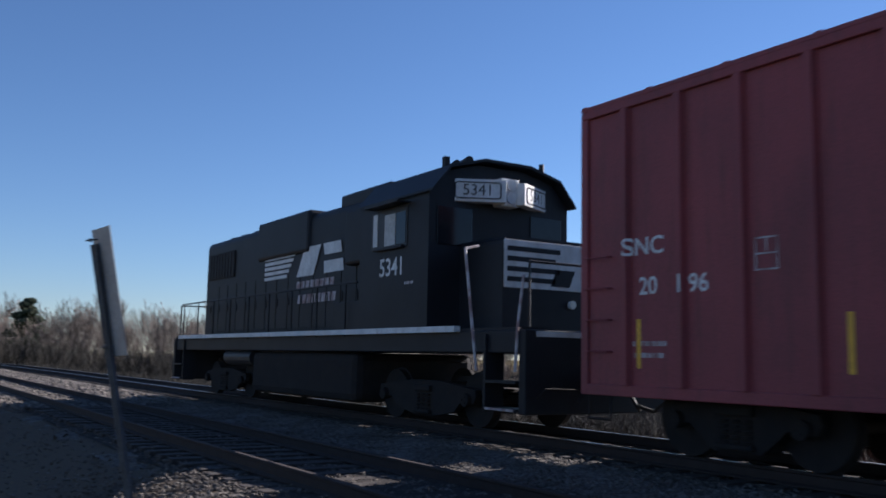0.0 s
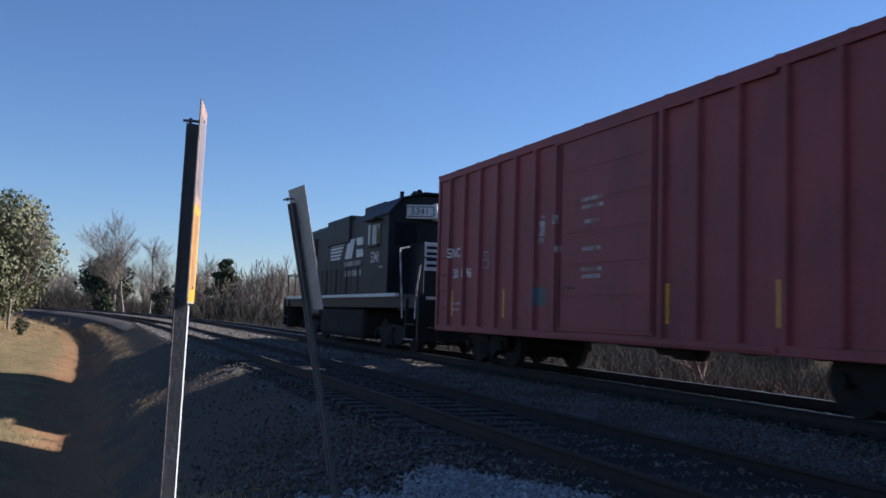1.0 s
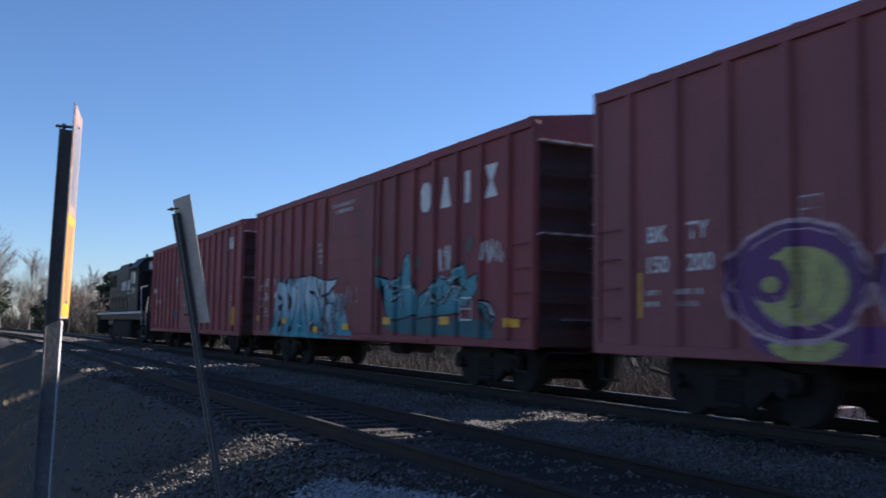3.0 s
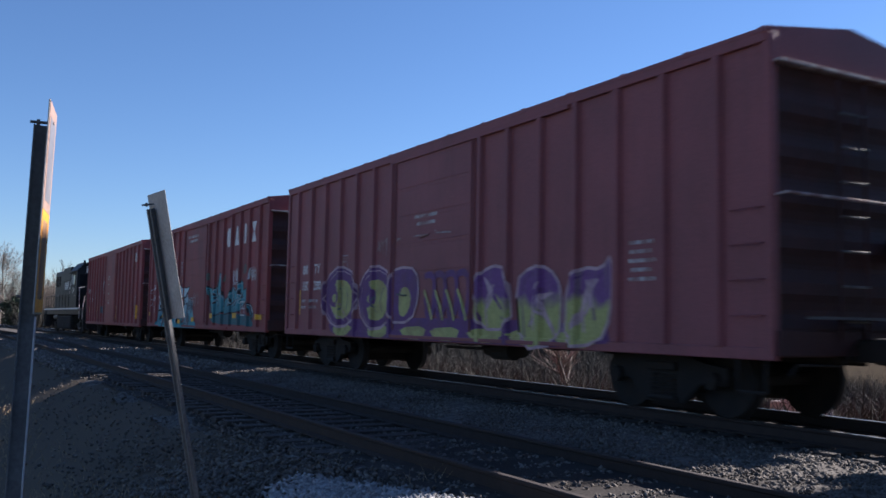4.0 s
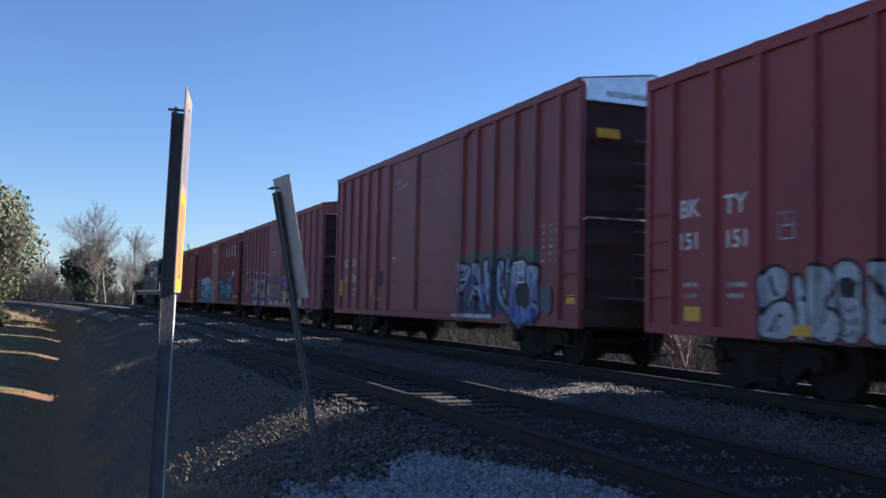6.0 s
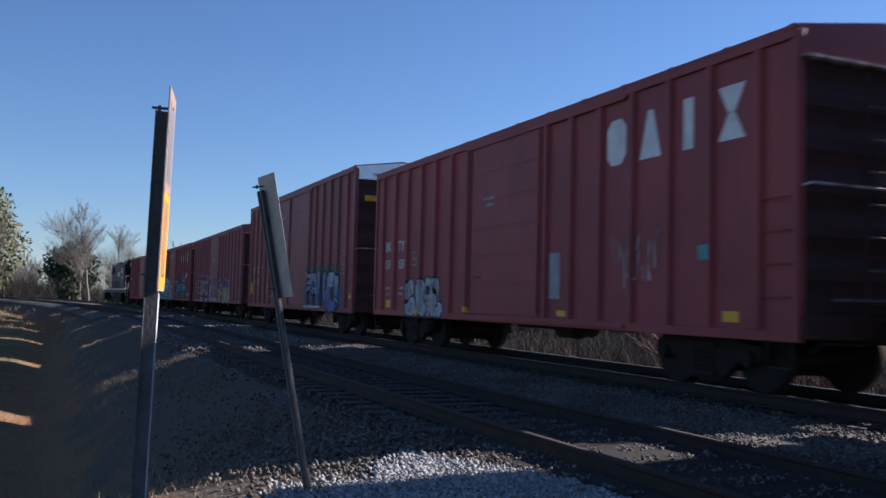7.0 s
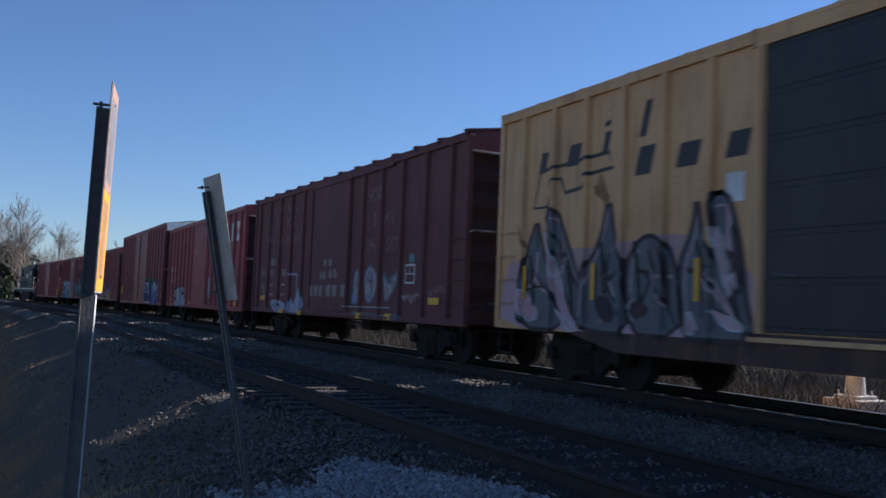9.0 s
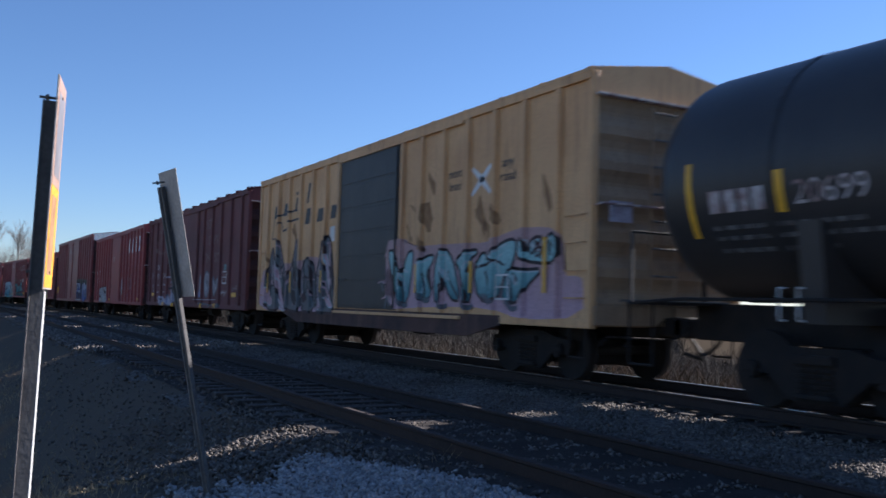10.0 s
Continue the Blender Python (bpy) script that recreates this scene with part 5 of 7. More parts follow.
    for y, z in ((6.33, 1.24), (4.1, 0.86), (2.28, 0.84), (-2.3, 0.86), (-4.05, 0.88), (-6.32, 1.25)):
        ob = plate(car, sd, y, z, 0.5 if z > 1 else 0.34, 0.14, M["amber"])
        ob.location.x = -0.022
    return car


def car_yellow():
    car, sd = boxcar("yellow boxcar with a black door and blue-grey graffiti over pink", 15.43, 4.53, 0.82, P90, (-1.5, 1.7), "tan", "black", end_mat="end_tan")
    bk = M["black"]
    for q in (-1, 1):
        belly = [(5.4, 0.96), (-5.4, 0.96), (-5.4, 0.80), (-4.3, 0.58), (4.3, 0.58), (5.4, 0.80)]
        bm = extrude(bmesh.new(), [(u, v) for u, v in belly], 0, min(q * 1.43, q * 1.4765), max(q * 1.43, q * 1.4765))
        part("deep_sill", bm, M["rust_sill"], car, "rusty dark brown deep sill between the trucks")
    # the owner's mark: plain dark blocks where the letters stand, and the bent-arrow shape below
    for y, z, w, h in ((6.36, 3.55, 0.2, 0.34), (5.5, 3.57, 0.32, 0.34), (4.68, 3.66, 0.14, 0.3), (4.66, 3.93, 0.13, 0.08), (3.8, 3.86, 0.14, 0.5), (3.8, 3.27, 0.34, 0.4), (2.93, 3.24, 0.4, 0.32), (2.06, 3.25, 0.36, 0.32)):
        bm = bmesh.new()
        poly(bm, [(c - 0.28 * (v - z), v) for c, v in rect(y - w / 2, y + w / 2, z - h / 2, z + h / 2)])
        part("owner_mark", sd.lay(bm, 0.004), bk, car)
    bm = bmesh.new()
    loop = [(6.62, 2.82), (6.42, 3.42), (4.62, 3.5), (4.5, 3.26), (5.25, 3.22), (5.15, 3.05), (5.72, 3.0), (5.85, 3.24), (6.05, 3.24), (6.22, 2.82), (6.62, 2.82)]
    stroke(bm, loop, 0.06)
    part("owner_mark", sd.lay(bm, 0.0045), bk, car)
    bm = bmesh.new()
    for a, b in (((-4.35, 3.5), (-4.98, 3.02)), ((-4.35, 3.02), (-4.98, 3.5))):
        stroke(bm, [a, ((a[0] + b[0]) / 2 - 0.02, (a[1] + b[1]) / 2 + 0.01), b], 0.13)
    part("owner_mark", sd.lay(bm, 0.0045), M["white"], car)
    words(car, sd, "any\nroad", -5.5, 3.36, 0.17, bk, squeeze=1.1)
    words(car, sd, "next\nload", -3.76, 3.36, 0.17, bk, squeeze=1.1)
    for y, z, w, h in ((-2.85, 3.42, 0.14, 0.34), (-2.72, 2.75, 0.26, 0.48), (-4.72, 2.62, 0.22, 0.55), (-5.15, 2.66, 0.2, 0.32), (-4.95, 2.4, 0.14, 0.3), (-6.62, 2.85, 0.12, 0.5), (-2.1, 3.0, 0.07, 0.14), (-1.95, 2.5, 0.06, 0.3), (-2.5, 2.25, 0.2, 0.3), (4.72, 2.9, 0.24, 0.42), (6.9, 2.3, 0.08, 0.5)):
        bm = bmesh.new()
        q = random.Random(int(y * 100))
        poly(bm, [(y + w * 0.75 * math.cos(a) * q.uniform(0.3, 1.3) + 0.12 * math.sin(a), z + h * 0.7 * math.sin(a) * q.uniform(0.4, 1.2)) for a in np.linspace(0, 5.7, 11)])
        part("rust_patch", sd.lay(bm, 0.003), M["rusty"], car)
    p = Piece(car, sd, "grey spiked graffiti lettering edged in black over faded pink")
    p.fill([(7.60, 0.84), (7.60, 1.46), (7.27, 2.04), (7.07, 1.89), (6.30, 2.15), (4.92, 2.09), (4.25, 2.14), (3.76, 2.19), (3.08, 2.23), (2.66, 2.06), (2.07, 1.69), (1.76, 1.69), (1.65, 0.97), (1.78, 0.86), (4.20, 0.86)], "blush")
    p.letter([(6.91, 0.84), (6.99, 1.41), (6.78, 2.17), (6.50, 2.67), (6.34, 2.24), (5.96, 1.32), (5.58, 0.84)], "ash", "black", 0.07, inner=6, shine="rose")
    p.letter([(6.30, 2.77), (5.91, 2.76), (5.66, 2.30), (5.25, 1.59), (4.84, 1.00), (5.37, 0.94), (5.79, 1.68), (6.06, 2.23)], "ash", "black", 0.07, inner=6, shine="rose")
    p.letter([(5.32, 0.94), (5.19, 1.76), (4.81, 2.12), (4.57, 2.90), (4.44, 2.23), (4.13, 1.78), (4.05, 0.85), (4.72, 0.84)], "ash", "black", 0.07, inner=6, shine="rose")
    p.letter([(4.10, 0.85), (4.19, 1.82), (3.94, 2.12), (3.70, 2.23), (3.29, 2.11), (3.06, 1.64), (2.97, 0.84)], "ash", "black", 0.07, inner=6, shine="rose")
    p.letter([(2.97, 0.84), (3.09, 1.79), (2.82, 2.22), (2.76, 2.72), (2.64, 2.17), (2.41, 1.91), (2.07, 1.19), (1.78, 0.84), (2.42, 0.84)], "ash", "black", 0.07, inner=6, shine="rose")
    p.letter([(2.51, 2.66), (2.22, 2.68), (2.08, 2.31), (1.96, 1.89), (1.86, 1.16), (1.63, 0.94), (1.96, 0.95), (2.18, 1.56), (2.40, 2.12)], "ash", "black", 0.07, inner=6, shine="rose")
    p.letter([(6.29, 2.56), (6.05, 2.14), (5.58, 1.37), (5.86, 1.55), (6.16, 2.00)], "rose", "pale", 0.025)
    p.letter([(6.99, 1.51), (6.68, 1.41), (6.32, 1.05), (6.65, 0.93), (6.97, 1.12)], "rose", "pale", 0.025)
    p.letter([(6.00, 1.23), (5.60, 1.02), (5.14, 0.86), (5.51, 0.84)], "rose", "pale", 0.025)
    p.letter([(2.50, 2.23), (2.35, 2.26), (2.10, 1.46), (2.19, 1.35)], "rose", "pale", 0.025)
    p.letter([(2.93, 0.90), (2.88, 1.28), (2.66, 0.91)], "rose", "pale", 0.025)
    p.letter([(2.51, 1.28), (2.05, 1.12), (1.85, 0.97), (2.24, 0.98)], "rose", "pale", 0.025)
    p.letter([(4.11, 1.26), (3.91, 1.42), (4.06, 1.18)], "rose", "pale", 0.025)
    p.fill([(4.88, 1.25), (4.75, 1.42), (4.48, 1.34), (4.40, 1.01), (4.66, 0.99)], "black")
    p.fill([(4.09, 1.26), (3.85, 1.34), (3.60, 1.19), (3.95, 1.03)], "black")
    for y, z in ((6.6, 1.7), (5.5, 1.6), (4.7, 1.9), (3.9, 1.8), (3.3, 1.7), (2.6, 1.6), (2.05, 1.9)):
        p.line([(y + 0.08, z + 0.35), (y, z), (y - 0.06, z - 0.5)], "black", 0.07)
    p = Piece(car, sd, "blue-green graffiti lettering with black edges over faded pink")
    p.fill([(-0.90, 0.97), (-0.90, 2.38), (-1.76, 2.43), (-2.10, 2.23), (-3.03, 2.22), (-4.25, 2.20), (-4.84, 2.17), (-5.38, 2.29), (-5.89, 2.36), (-6.62, 2.34), (-7.08, 2.21), (-7.04, 1.58), (-7.43, 1.57), (-7.55, 1.51), (-7.55, 0.97), (-6.01, 0.90), (-4.99, 1.08), (-3.08, 1.07)], "blush")
    p.letter([(-1.06, 2.18), (-1.39, 2.19), (-1.66, 1.62), (-1.88, 2.10), (-2.19, 2.18), (-2.13, 1.72), (-1.99, 1.13), (-1.59, 1.10), (-1.37, 1.55)], "ice", "black", 0.055, inner=4)
    p.letter([(-2.28, 1.90), (-2.92, 2.06), (-3.07, 1.98), (-2.83, 1.76), (-3.02, 1.28), (-2.51, 1.13), (-2.43, 1.54)], "ice", "black", 0.055, inner=4)
    p.letter([(-3.07, 2.01), (-3.46, 2.16), (-3.74, 1.94), (-3.91, 1.61), (-4.06, 1.17), (-3.66, 1.21), (-3.43, 1.60), (-3.25, 1.10), (-3.05, 1.20)], "ice", "black", 0.055, inner=4)
    p.letter([(-3.82, 1.90), (-4.13, 2.05), (-4.59, 2.08), (-4.61, 1.99), (-4.32, 1.91), (-4.45, 1.16), (-4.11, 1.17), (-4.04, 1.69)], "ice", "black", 0.055, inner=4)
    p.letter([(-4.48, 1.76), (-4.84, 2.07), (-4.96, 1.83), (-5.20, 2.10), (-5.64, 2.21), (-5.85, 2.14), (-5.72, 1.77), (-5.40, 1.52), (-5.29, 1.20), (-4.66, 1.18)], "ice", "black", 0.055, inner=4)
    p.letter([(-5.60, 1.74), (-6.00, 1.69), (-6.59, 1.70), (-6.12, 1.42), (-5.91, 1.16), (-5.39, 1.18), (-5.46, 1.52)], "ice", "black", 0.055, inner=4)
    p.letter([(-5.91, 2.04), (-5.99, 2.20), (-6.06, 2.14), (-6.11, 1.93), (-6.19, 2.13), (-6.36, 2.20), (-6.53, 2.18), (-6.45, 2.10), (-6.32, 1.92), (-6.45, 1.88), (-6.62, 2.21), (-6.97, 2.23), (-7.00, 1.83), (-6.71, 1.76), (-5.99, 1.83)], "ice", "black", 0.055, inner=4)
    p.line([(-6.18, 2.10), (-6.23, 1.89), (-6.36, 2.05), (-6.54, 2.01), (-6.50, 1.85)], "black", 0.045)
    p.line([(-6.71, 2.14), (-6.73, 1.87), (-6.89, 1.96), (-6.86, 2.16)], "black", 0.045)
    for y, z in ((-1.8, 1.3), (-2.7, 1.4), (-3.4, 1.3), (-4.3, 1.3), (-5.0, 1.4), (-5.7, 1.3)):
        p.line([(y + 0.12, z + 0.3), (y - 0.02, z), (y + 0.05, z - 0.25)], "black", 0.05), p.line([(y + 0.2, z - 0.1), (y, z - 0.25), (y - 0.2, z - 0.2)], "slate", 0.09)
    for y, z in ((6.8, 1.6), (4.9, 1.6), (2.7, 1.6), (-2.35, 1.6), (-4.43, 1.6), (-6.62, 1.75)):
        ob = plate(car, sd, y, z, 0.09, 0.55 if y > -6 else 0.85, M["amber"])
        ob.location.x = -0.035
    ob = outline_box(car, sd, -5.44, 1.42, 0.42, 0.42, M["white"], 0.03)
    ob.location.x = -0.03
    plate(car, sd, 2.1, 2.72, 0.3, 0.36, M["white"], "paint_patch")
    bars(car, sd, [0.9, 0.0, 0.7, 0.6, 0.0, 0.8], 0.6, 2.85, M["faded"], h=0.09, gap=0.16, seed=6), bars(car, sd, [0.9, 0.6, 0.8], 0.2, 1.9, M["faded"], h=0.08, gap=0.16, seed=7)
    p = Piece(car, sd, "faded pink and grey spray on the black door")
    p.fill([(1.6, 1.0), (1.5, 1.75), (0.9, 1.6), (0.2, 1.8), (-0.5, 1.55), (-1.0, 1.7), (-1.4, 2.0), (-1.4, 1.0)], "wine")
    for y, z in ((1.2, 1.5), (0.7, 1.3), (0.2, 1.55), (-0.3, 1.3), (-0.8, 1.5), (-1.1, 1.2)):
        p.line([(y + 0.25, z), (y, z + 0.05), (y - 0.2, z + 0.02)], "rose", 0.05, swing=0), p.line([(y + 0.1, z - 0.2), (y, z + 0.1), (y - 0.1, z - 0.15)], "slate", 0.07)
    part("route_board", B(-1.2, -0.8, -7.83, -7.80, 2.35, 2.65), SPRAY["lilac"], car)
    return car


def tank_car():
    car = new("tank_car")
    tagged(car, "black cylindrical tank car with white numbers and yellow reflectors", "tank car", "cars of the train")
    R, zc, L = 1.5, 2.74, 15.6
    ends = [(-L / 2 - 0.75 * math.cos(a), math.sin(a)) for a in np.linspace(0.05, math.pi / 2, 9)]
    stations = ends + [(y, 1.0) for y in np.linspace(-L / 2 + 0.8, L / 2 - 0.8, 12)] + [(-y, r) for y, r in ends[::-1]]
    n = 56
    co, faces = [], []
    for y, r in stations:
        co += [(R * r * math.cos(2 * math.pi * k / n), y, zc + R * r * math.sin(2 * math.pi * k / n)) for k in range(n)]
    for i in range(len(stations) - 1):
        faces += [(i * n + k, i * n + (k + 1) % n, (i + 1) * n + (k + 1) % n, (i + 1) * n + k) for k in range(n)]
    faces += [tuple(range(n))[::-1], tuple(range((len(stations) - 1) * n, len(stations) * n))]
    raw("tank_shell", co, faces, M["tank"], car, smooth=True)
    for y in (-6.3, -3.2, 0, 3.2, 6.3):
        bm = bmesh.new()
        bmesh.ops.create_cone(bm, cap_ends=False, segments=56, radius1=R + 0.012, radius2=R + 0.012, depth=0.12, matrix=pose(0, y, zc, 90))
        part("tank_band", bm, M["tank"], car)

    def curved(name, y0, y1, z0, z1, material, lift=0.006):
        a0, a1 = math.asin((z0 - zc) / R), math.asin((z1 - zc) / R)
        bm = bmesh.new()
        for k in range(8):
            b0, b1 = a0 + (a1 - a0) * k / 8, a0 + (a1 - a0) * (k + 1) / 8
            bm.faces.new([bm.verts.new((-(R + lift) * math.cos(b), y, zc + (R + lift) * math.sin(b))) for b, y in ((b0, y0), (b0, y1), (b1, y1), (b1, y0))])
        bmesh.ops.recalc_face_normals(bm, faces=bm.faces[:])
        return part(name, bm, material, car)

    def curved_words(body, y, z, size):
        cu = bpy.data.curves.new("type", "FONT")
        cu.body, cu.align_x, cu.align_y, cu.size = body, "CENTER", "CENTER", size * 1.38
        cu.resolution_u = 3
        ob = new("type", cu)
        me = bpy.data.meshes.new_from_object(ob.evaluated_get(bpy.context.evaluated_depsgraph_get()))
        bpy.data.objects.remove(ob)
        bm = bmesh.new()
        bm.from_mesh(me)
        for v in bm.verts:
            zz = z + v.co.y
            v.co = Vector((-math.sqrt(R * R - (zz - zc) ** 2) - 0.007, y - v.co.x, zz))
        return part("lettering", bm, M["faded"], car)

    f = L / 2
    curved("reflector", f - 0.36, f - 0.26, 2.0, 2.9, M["amber"])
    curved("reflector", f - 1.72, f - 1.6, 2.22, 2.68, M["amber"])
    for y in (1.5, -1.5, -4.5, -7.0):
        curved("reflector", y, y + 0.12, 2.2, 2.75, M["amber"])
    u = f - 0.62
    for w in (0.18, 0.18, 0.14, 0.18):
        curved("owner_mark", u - w, u, 2.27, 2.53, M["faded"])
        u -= w + 0.05
    curved_words("20699", f - 2.3, 2.40, 0.27)
    for z, w in ((2.1, 2.0), (1.98, 2.2), (1.84, 1.6)):
        for k in range(int(w / 0.2)):
            curved("lettering", f - 0.6 - k * 0.21 - 0.16, f - 0.6 - k * 0.21, z - 0.025, z + 0.025, M["dim"])
    part("dome", rod(rod(bmesh.new(), (0, 0, zc + R - 0.05), (0, 0, zc + R + 0.3), 0.4, 20), (0, 0, zc + R + 0.3), (0, 0, zc + R + 0.36), 0.44, 20), M["tank"], car)
    part("walkway", B(-0.75, 0.75, -1.6, 1.6, zc + R + 0.02, zc + R + 0.06), M["galv"], car)
    for s in (-1, 1):
        part("stub_sill", B(-0.3, 0.3, min(s * (f - 2.6), s * (f + 0.75)), max(s * (f - 2.6), s * (f + 0.75)), 0.72, 1.2, bevel=0.02), M["grime"], car)
        part("saddle", extrude(bmesh.new(), [(-1.3, 1.0), (1.3, 1.0), (1.42, 2.1), (-1.42, 2.1)], 1, s * (f - 2.0) - 0.15, s * (f - 2.0) + 0.15), M["tank"], car)
        part("end_platform", B(-1.45, 1.45, min(s * (f + 0.3), s * (f + 0.85)), max(s * (f + 0.3), s * (f + 0.85)), 1.18, 1.22, bevel=0.008), M["grime"], car)
        part("end_rail", bar(bmesh.new(), [(-1.4, s * (f + 0.82), 1.2), (-1.4, s * (f + 0.82), 2.15), (1.4, s * (f + 0.82), 2.15), (1.4, s * (f + 0.82), 1.2)], 0.02), M["black"], car)
        for sx in (-1, 1):
            part("side_rail", bar(bmesh.new(), [(sx * 1.5, s * (f + 0.6), 1.2), (sx * 1.56, s * (f - 0.2), 1.25), (sx * 1.56, s * (f - 3.5), 1.25)], 0.022), M["grime"], car)
            part("step", bar(bmesh.new(), [(sx * 1.45, s * (f + 0.8), 1.2), (sx * 1.45, s * (f + 0.8), 0.4), (sx * 1.45, s * (f + 0.35), 0.4), (sx * 1.45, s * (f + 0.35), 1.2)], 0.018, 5), M["grime"], car)
        add_coupler(car, s * (f + 0.8), s)
        add_truck(car, s * (f - 1.8))
    for y in (6.07, 5.82):
        part("grab_iron", bar(bmesh.new(), [(-1.45, y, 1.38), (-1.55, y, 1.38), (-1.55, y, 1.03), (-1.45, y, 1.03)], 0.012), M["white"], car, "white vertical grab iron")
    for y in (0.6, 1.1):
        part("ladder_rail", rod(bmesh.new(), (-1.56, y, 0.6), (-1.56, y, zc + 0.3), 0.02), M["faded"], car)
    part("outlet_valve", rod(bmesh.new(), (0, 0, 0.6), (0, 0, 1.3), 0.18, 12), M["grime"], car)
    return car


def hood_box(bm, w, y0, y1, z0, z1, round_=0.18):
    """A hood with rounded roof edges, swept along y."""
    out = [(-w, z0), (w, z0)] + [(w - round_ + round_ * math.cos(a), z1 - round_ + round_ * math.sin(a)) for a in np.linspace(0, math.pi / 2, 5)] + \
          [(-w + round_ - round_ * math.sin(a), z1 - round_ + round_ * math.cos(a)) for a in np.linspace(0, math.pi / 2, 5)]
    return extrude(bm, out, 1, y0, y1)


def locomotive():
    car = new("locomotive")
    tagged(car, "black diesel road-switcher locomotive with white stripes, running long hood first", "locomotive")
    bk = M["loco"]
    part("frame", B(-1.45, 1.45, -8.6, 8.6, 1.22, 1.56, bevel=0.02), bk, car)
    for s in (-1, 1):
        part("walkway_edge", B(min(s * 1.44, s * 1.56), max(s * 1.44, s * 1.56), -6.9, 8.0, 1.54, 1.64, bevel=0.008), M["white"], car, "white painted walkway edge")
        part("walkway", B(min(s * 0.9, s * 1.44), max(s * 0.9, s * 1.44), -8.5, 8.5, 1.56, 1.60), bk, car)
    part("long_hood", hood_box(bmesh.new(), 0.90, -3.55, 7.6, 1.58, 4.4), bk, car)
    hood = Side(0.90, [], None)
    # hood doors, grilles and the raised roof gear
    for i in range(14):
        y0 = -2.9 + i * 0.72
        for s in (-1, 1):
            d = part("hood_door", B(min(s * 0.90, s * 0.915), max(s * 0.90, s * 0.915), y0, y0 + 0.68, 1.75, 3.05, bevel=0.006), bk, car)
            part("latch", B(min(s * 0.915, s * 0.935), max(s * 0.915, s * 0.935), y0 + 0.6, y0 + 0.64, 2.3, 2.5, bevel=0.004), bk, d)
    for s in (-1, 1):
        for y0, y1, z0, z1 in ((5.2, 7.35, 3.25, 4.0), (0.3, 3.3, 3.55, 4.1)):
            g = part("radiator_grille", B(min(s * 0.90, s * 0.93), max(s * 0.90, s * 0.93), y0, y1, z0, z1, bevel=0.006), M["grime"], car)
            for k in range(9):
                y = y0 + 0.1 + k * (y1 - y0 - 0.2) / 8
                part("slat", B(min(s * 0.93, s * 0.945), max(s * 0.93, s * 0.945), y - 0.03, y + 0.03, z0 + 0.04, z1 - 0.04), bk, g)
        part("blower_duct", B(min(s * 0.88, s * 1.12), max(s * 0.88, s * 1.12), -3.5, -2.0, 3.0, 4.15, bevel=0.06), bk, car)
    for y in (4.9, 5.9, 6.8):
        part("radiator_fan", rod(rod(bmesh.new(), (0, y, 4.36), (0, y, 4.52), 0.5, 22), (0, y, 4.52), (0, y, 4.55), 0.42, 22), bk, car)
    for y in (2.4, 3.0):
        part("brake_fan", rod(bmesh.new(), (0, y, 4.4), (0, y, 4.6), 0.34, 18), bk, car)
    part("dynamic_brake_housing", B(-0.98, 0.98, 0.2, 3.4, 3.5, 4.5, bevel=0.08), bk, car)
    part("exhaust_stack", B(-0.2, 0.2, -0.5, 0.3, 4.26, 4.5, bevel=0.03), M["grime"], car)
    part("exhaust_stack", B(-0.2, 0.2, 3.6, 4.2, 4.26, 4.48, bevel=0.03), M["grime"], car)
    part("air_filter_box", B(-0.85, 0.85, -3.4, -1.2, 4.3, 4.62, bevel=0.06), bk, car)
    # cab
    roof = [(-1.52, 1.58), (1.52, 1.58), (1.52, 3.95), (1.15, 4.35), (0.5, 4.52), (-0.5, 4.52), (-1.15, 4.35), (-1.52, 3.95)]
    cab = part("cab", extrude(bmesh.new(), roof, 1, -6.0, -3.5), bk, car)
    over = [(-1.58, 3.93), (-1.2, 4.37), (-0.5, 4.56), (0.5, 4.56), (1.2, 4.37), (1.58, 3.93), (1.58, 3.97), (1.2, 4.42), (0.5, 4.61), (-0.5, 4.61), (-1.2, 4.42), (-1.58, 3.97)]
    part("cab_roof", extrude(bmesh.new(), over, 1, -6.2, -3.45), bk, car)
    for s in (-1, 1):
        w = part("cab_window", B(min(s * 1.52, s * 1.535), max(s * 1.52, s * 1.535), -5.3, -3.98, 3.08, 3.78, bevel=0.01), M["black"], cab, "sliding side window in a dark frame")
        # Pane in a pale colour that paints in the sky seen through the cab.
        part("pane", B(min(s * 1.535, s * 1.542), max(s * 1.535, s * 1.542), -4.88, -4.49, 3.13, 3.70), M["zinc"], w)
        part("window_post", B(min(s * 1.535, s * 1.545), max(s * 1.535, s * 1.545), -4.22, -4.06, 3.15, 3.75), M["white"], w)
        part("pane", B(min(s * 1.535, s * 1.542), max(s * 1.535, s * 1.542), -5.25, -4.92, 3.13, 3.70), M["glass"], w)
        part("sunshade", B(min(s * 1.52, s * 1.78), max(s * 1.52, s * 1.78), -5.35, -4.1, 3.83, 3.86), bk, cab)
        part("arm_rest", B(min(s * 1.52, s * 1.6), max(s * 1.52, s * 1.6), -5.2, -4.2, 3.05, 3.1, bevel=0.01), bk, cab)
        part("windshield", B(s * 1.0 - 0.36, s * 1.0 + 0.36, -6.02, -6.0, 3.05, 3.72, bevel=0.008), M["glass"], cab)
        # number boards, angled to both sides of the headlight
        turn = pose(s * 0.62, -6.14, 4.03, 0, 0, s * 27)
        bm = B(-0.5, 0.5, -0.05, 0.16, -0.2, 0.2, bevel=0.015)
        bm.transform(turn)
        part("number_board", bm, M["white"], cab, "white angled number board with dark figures")
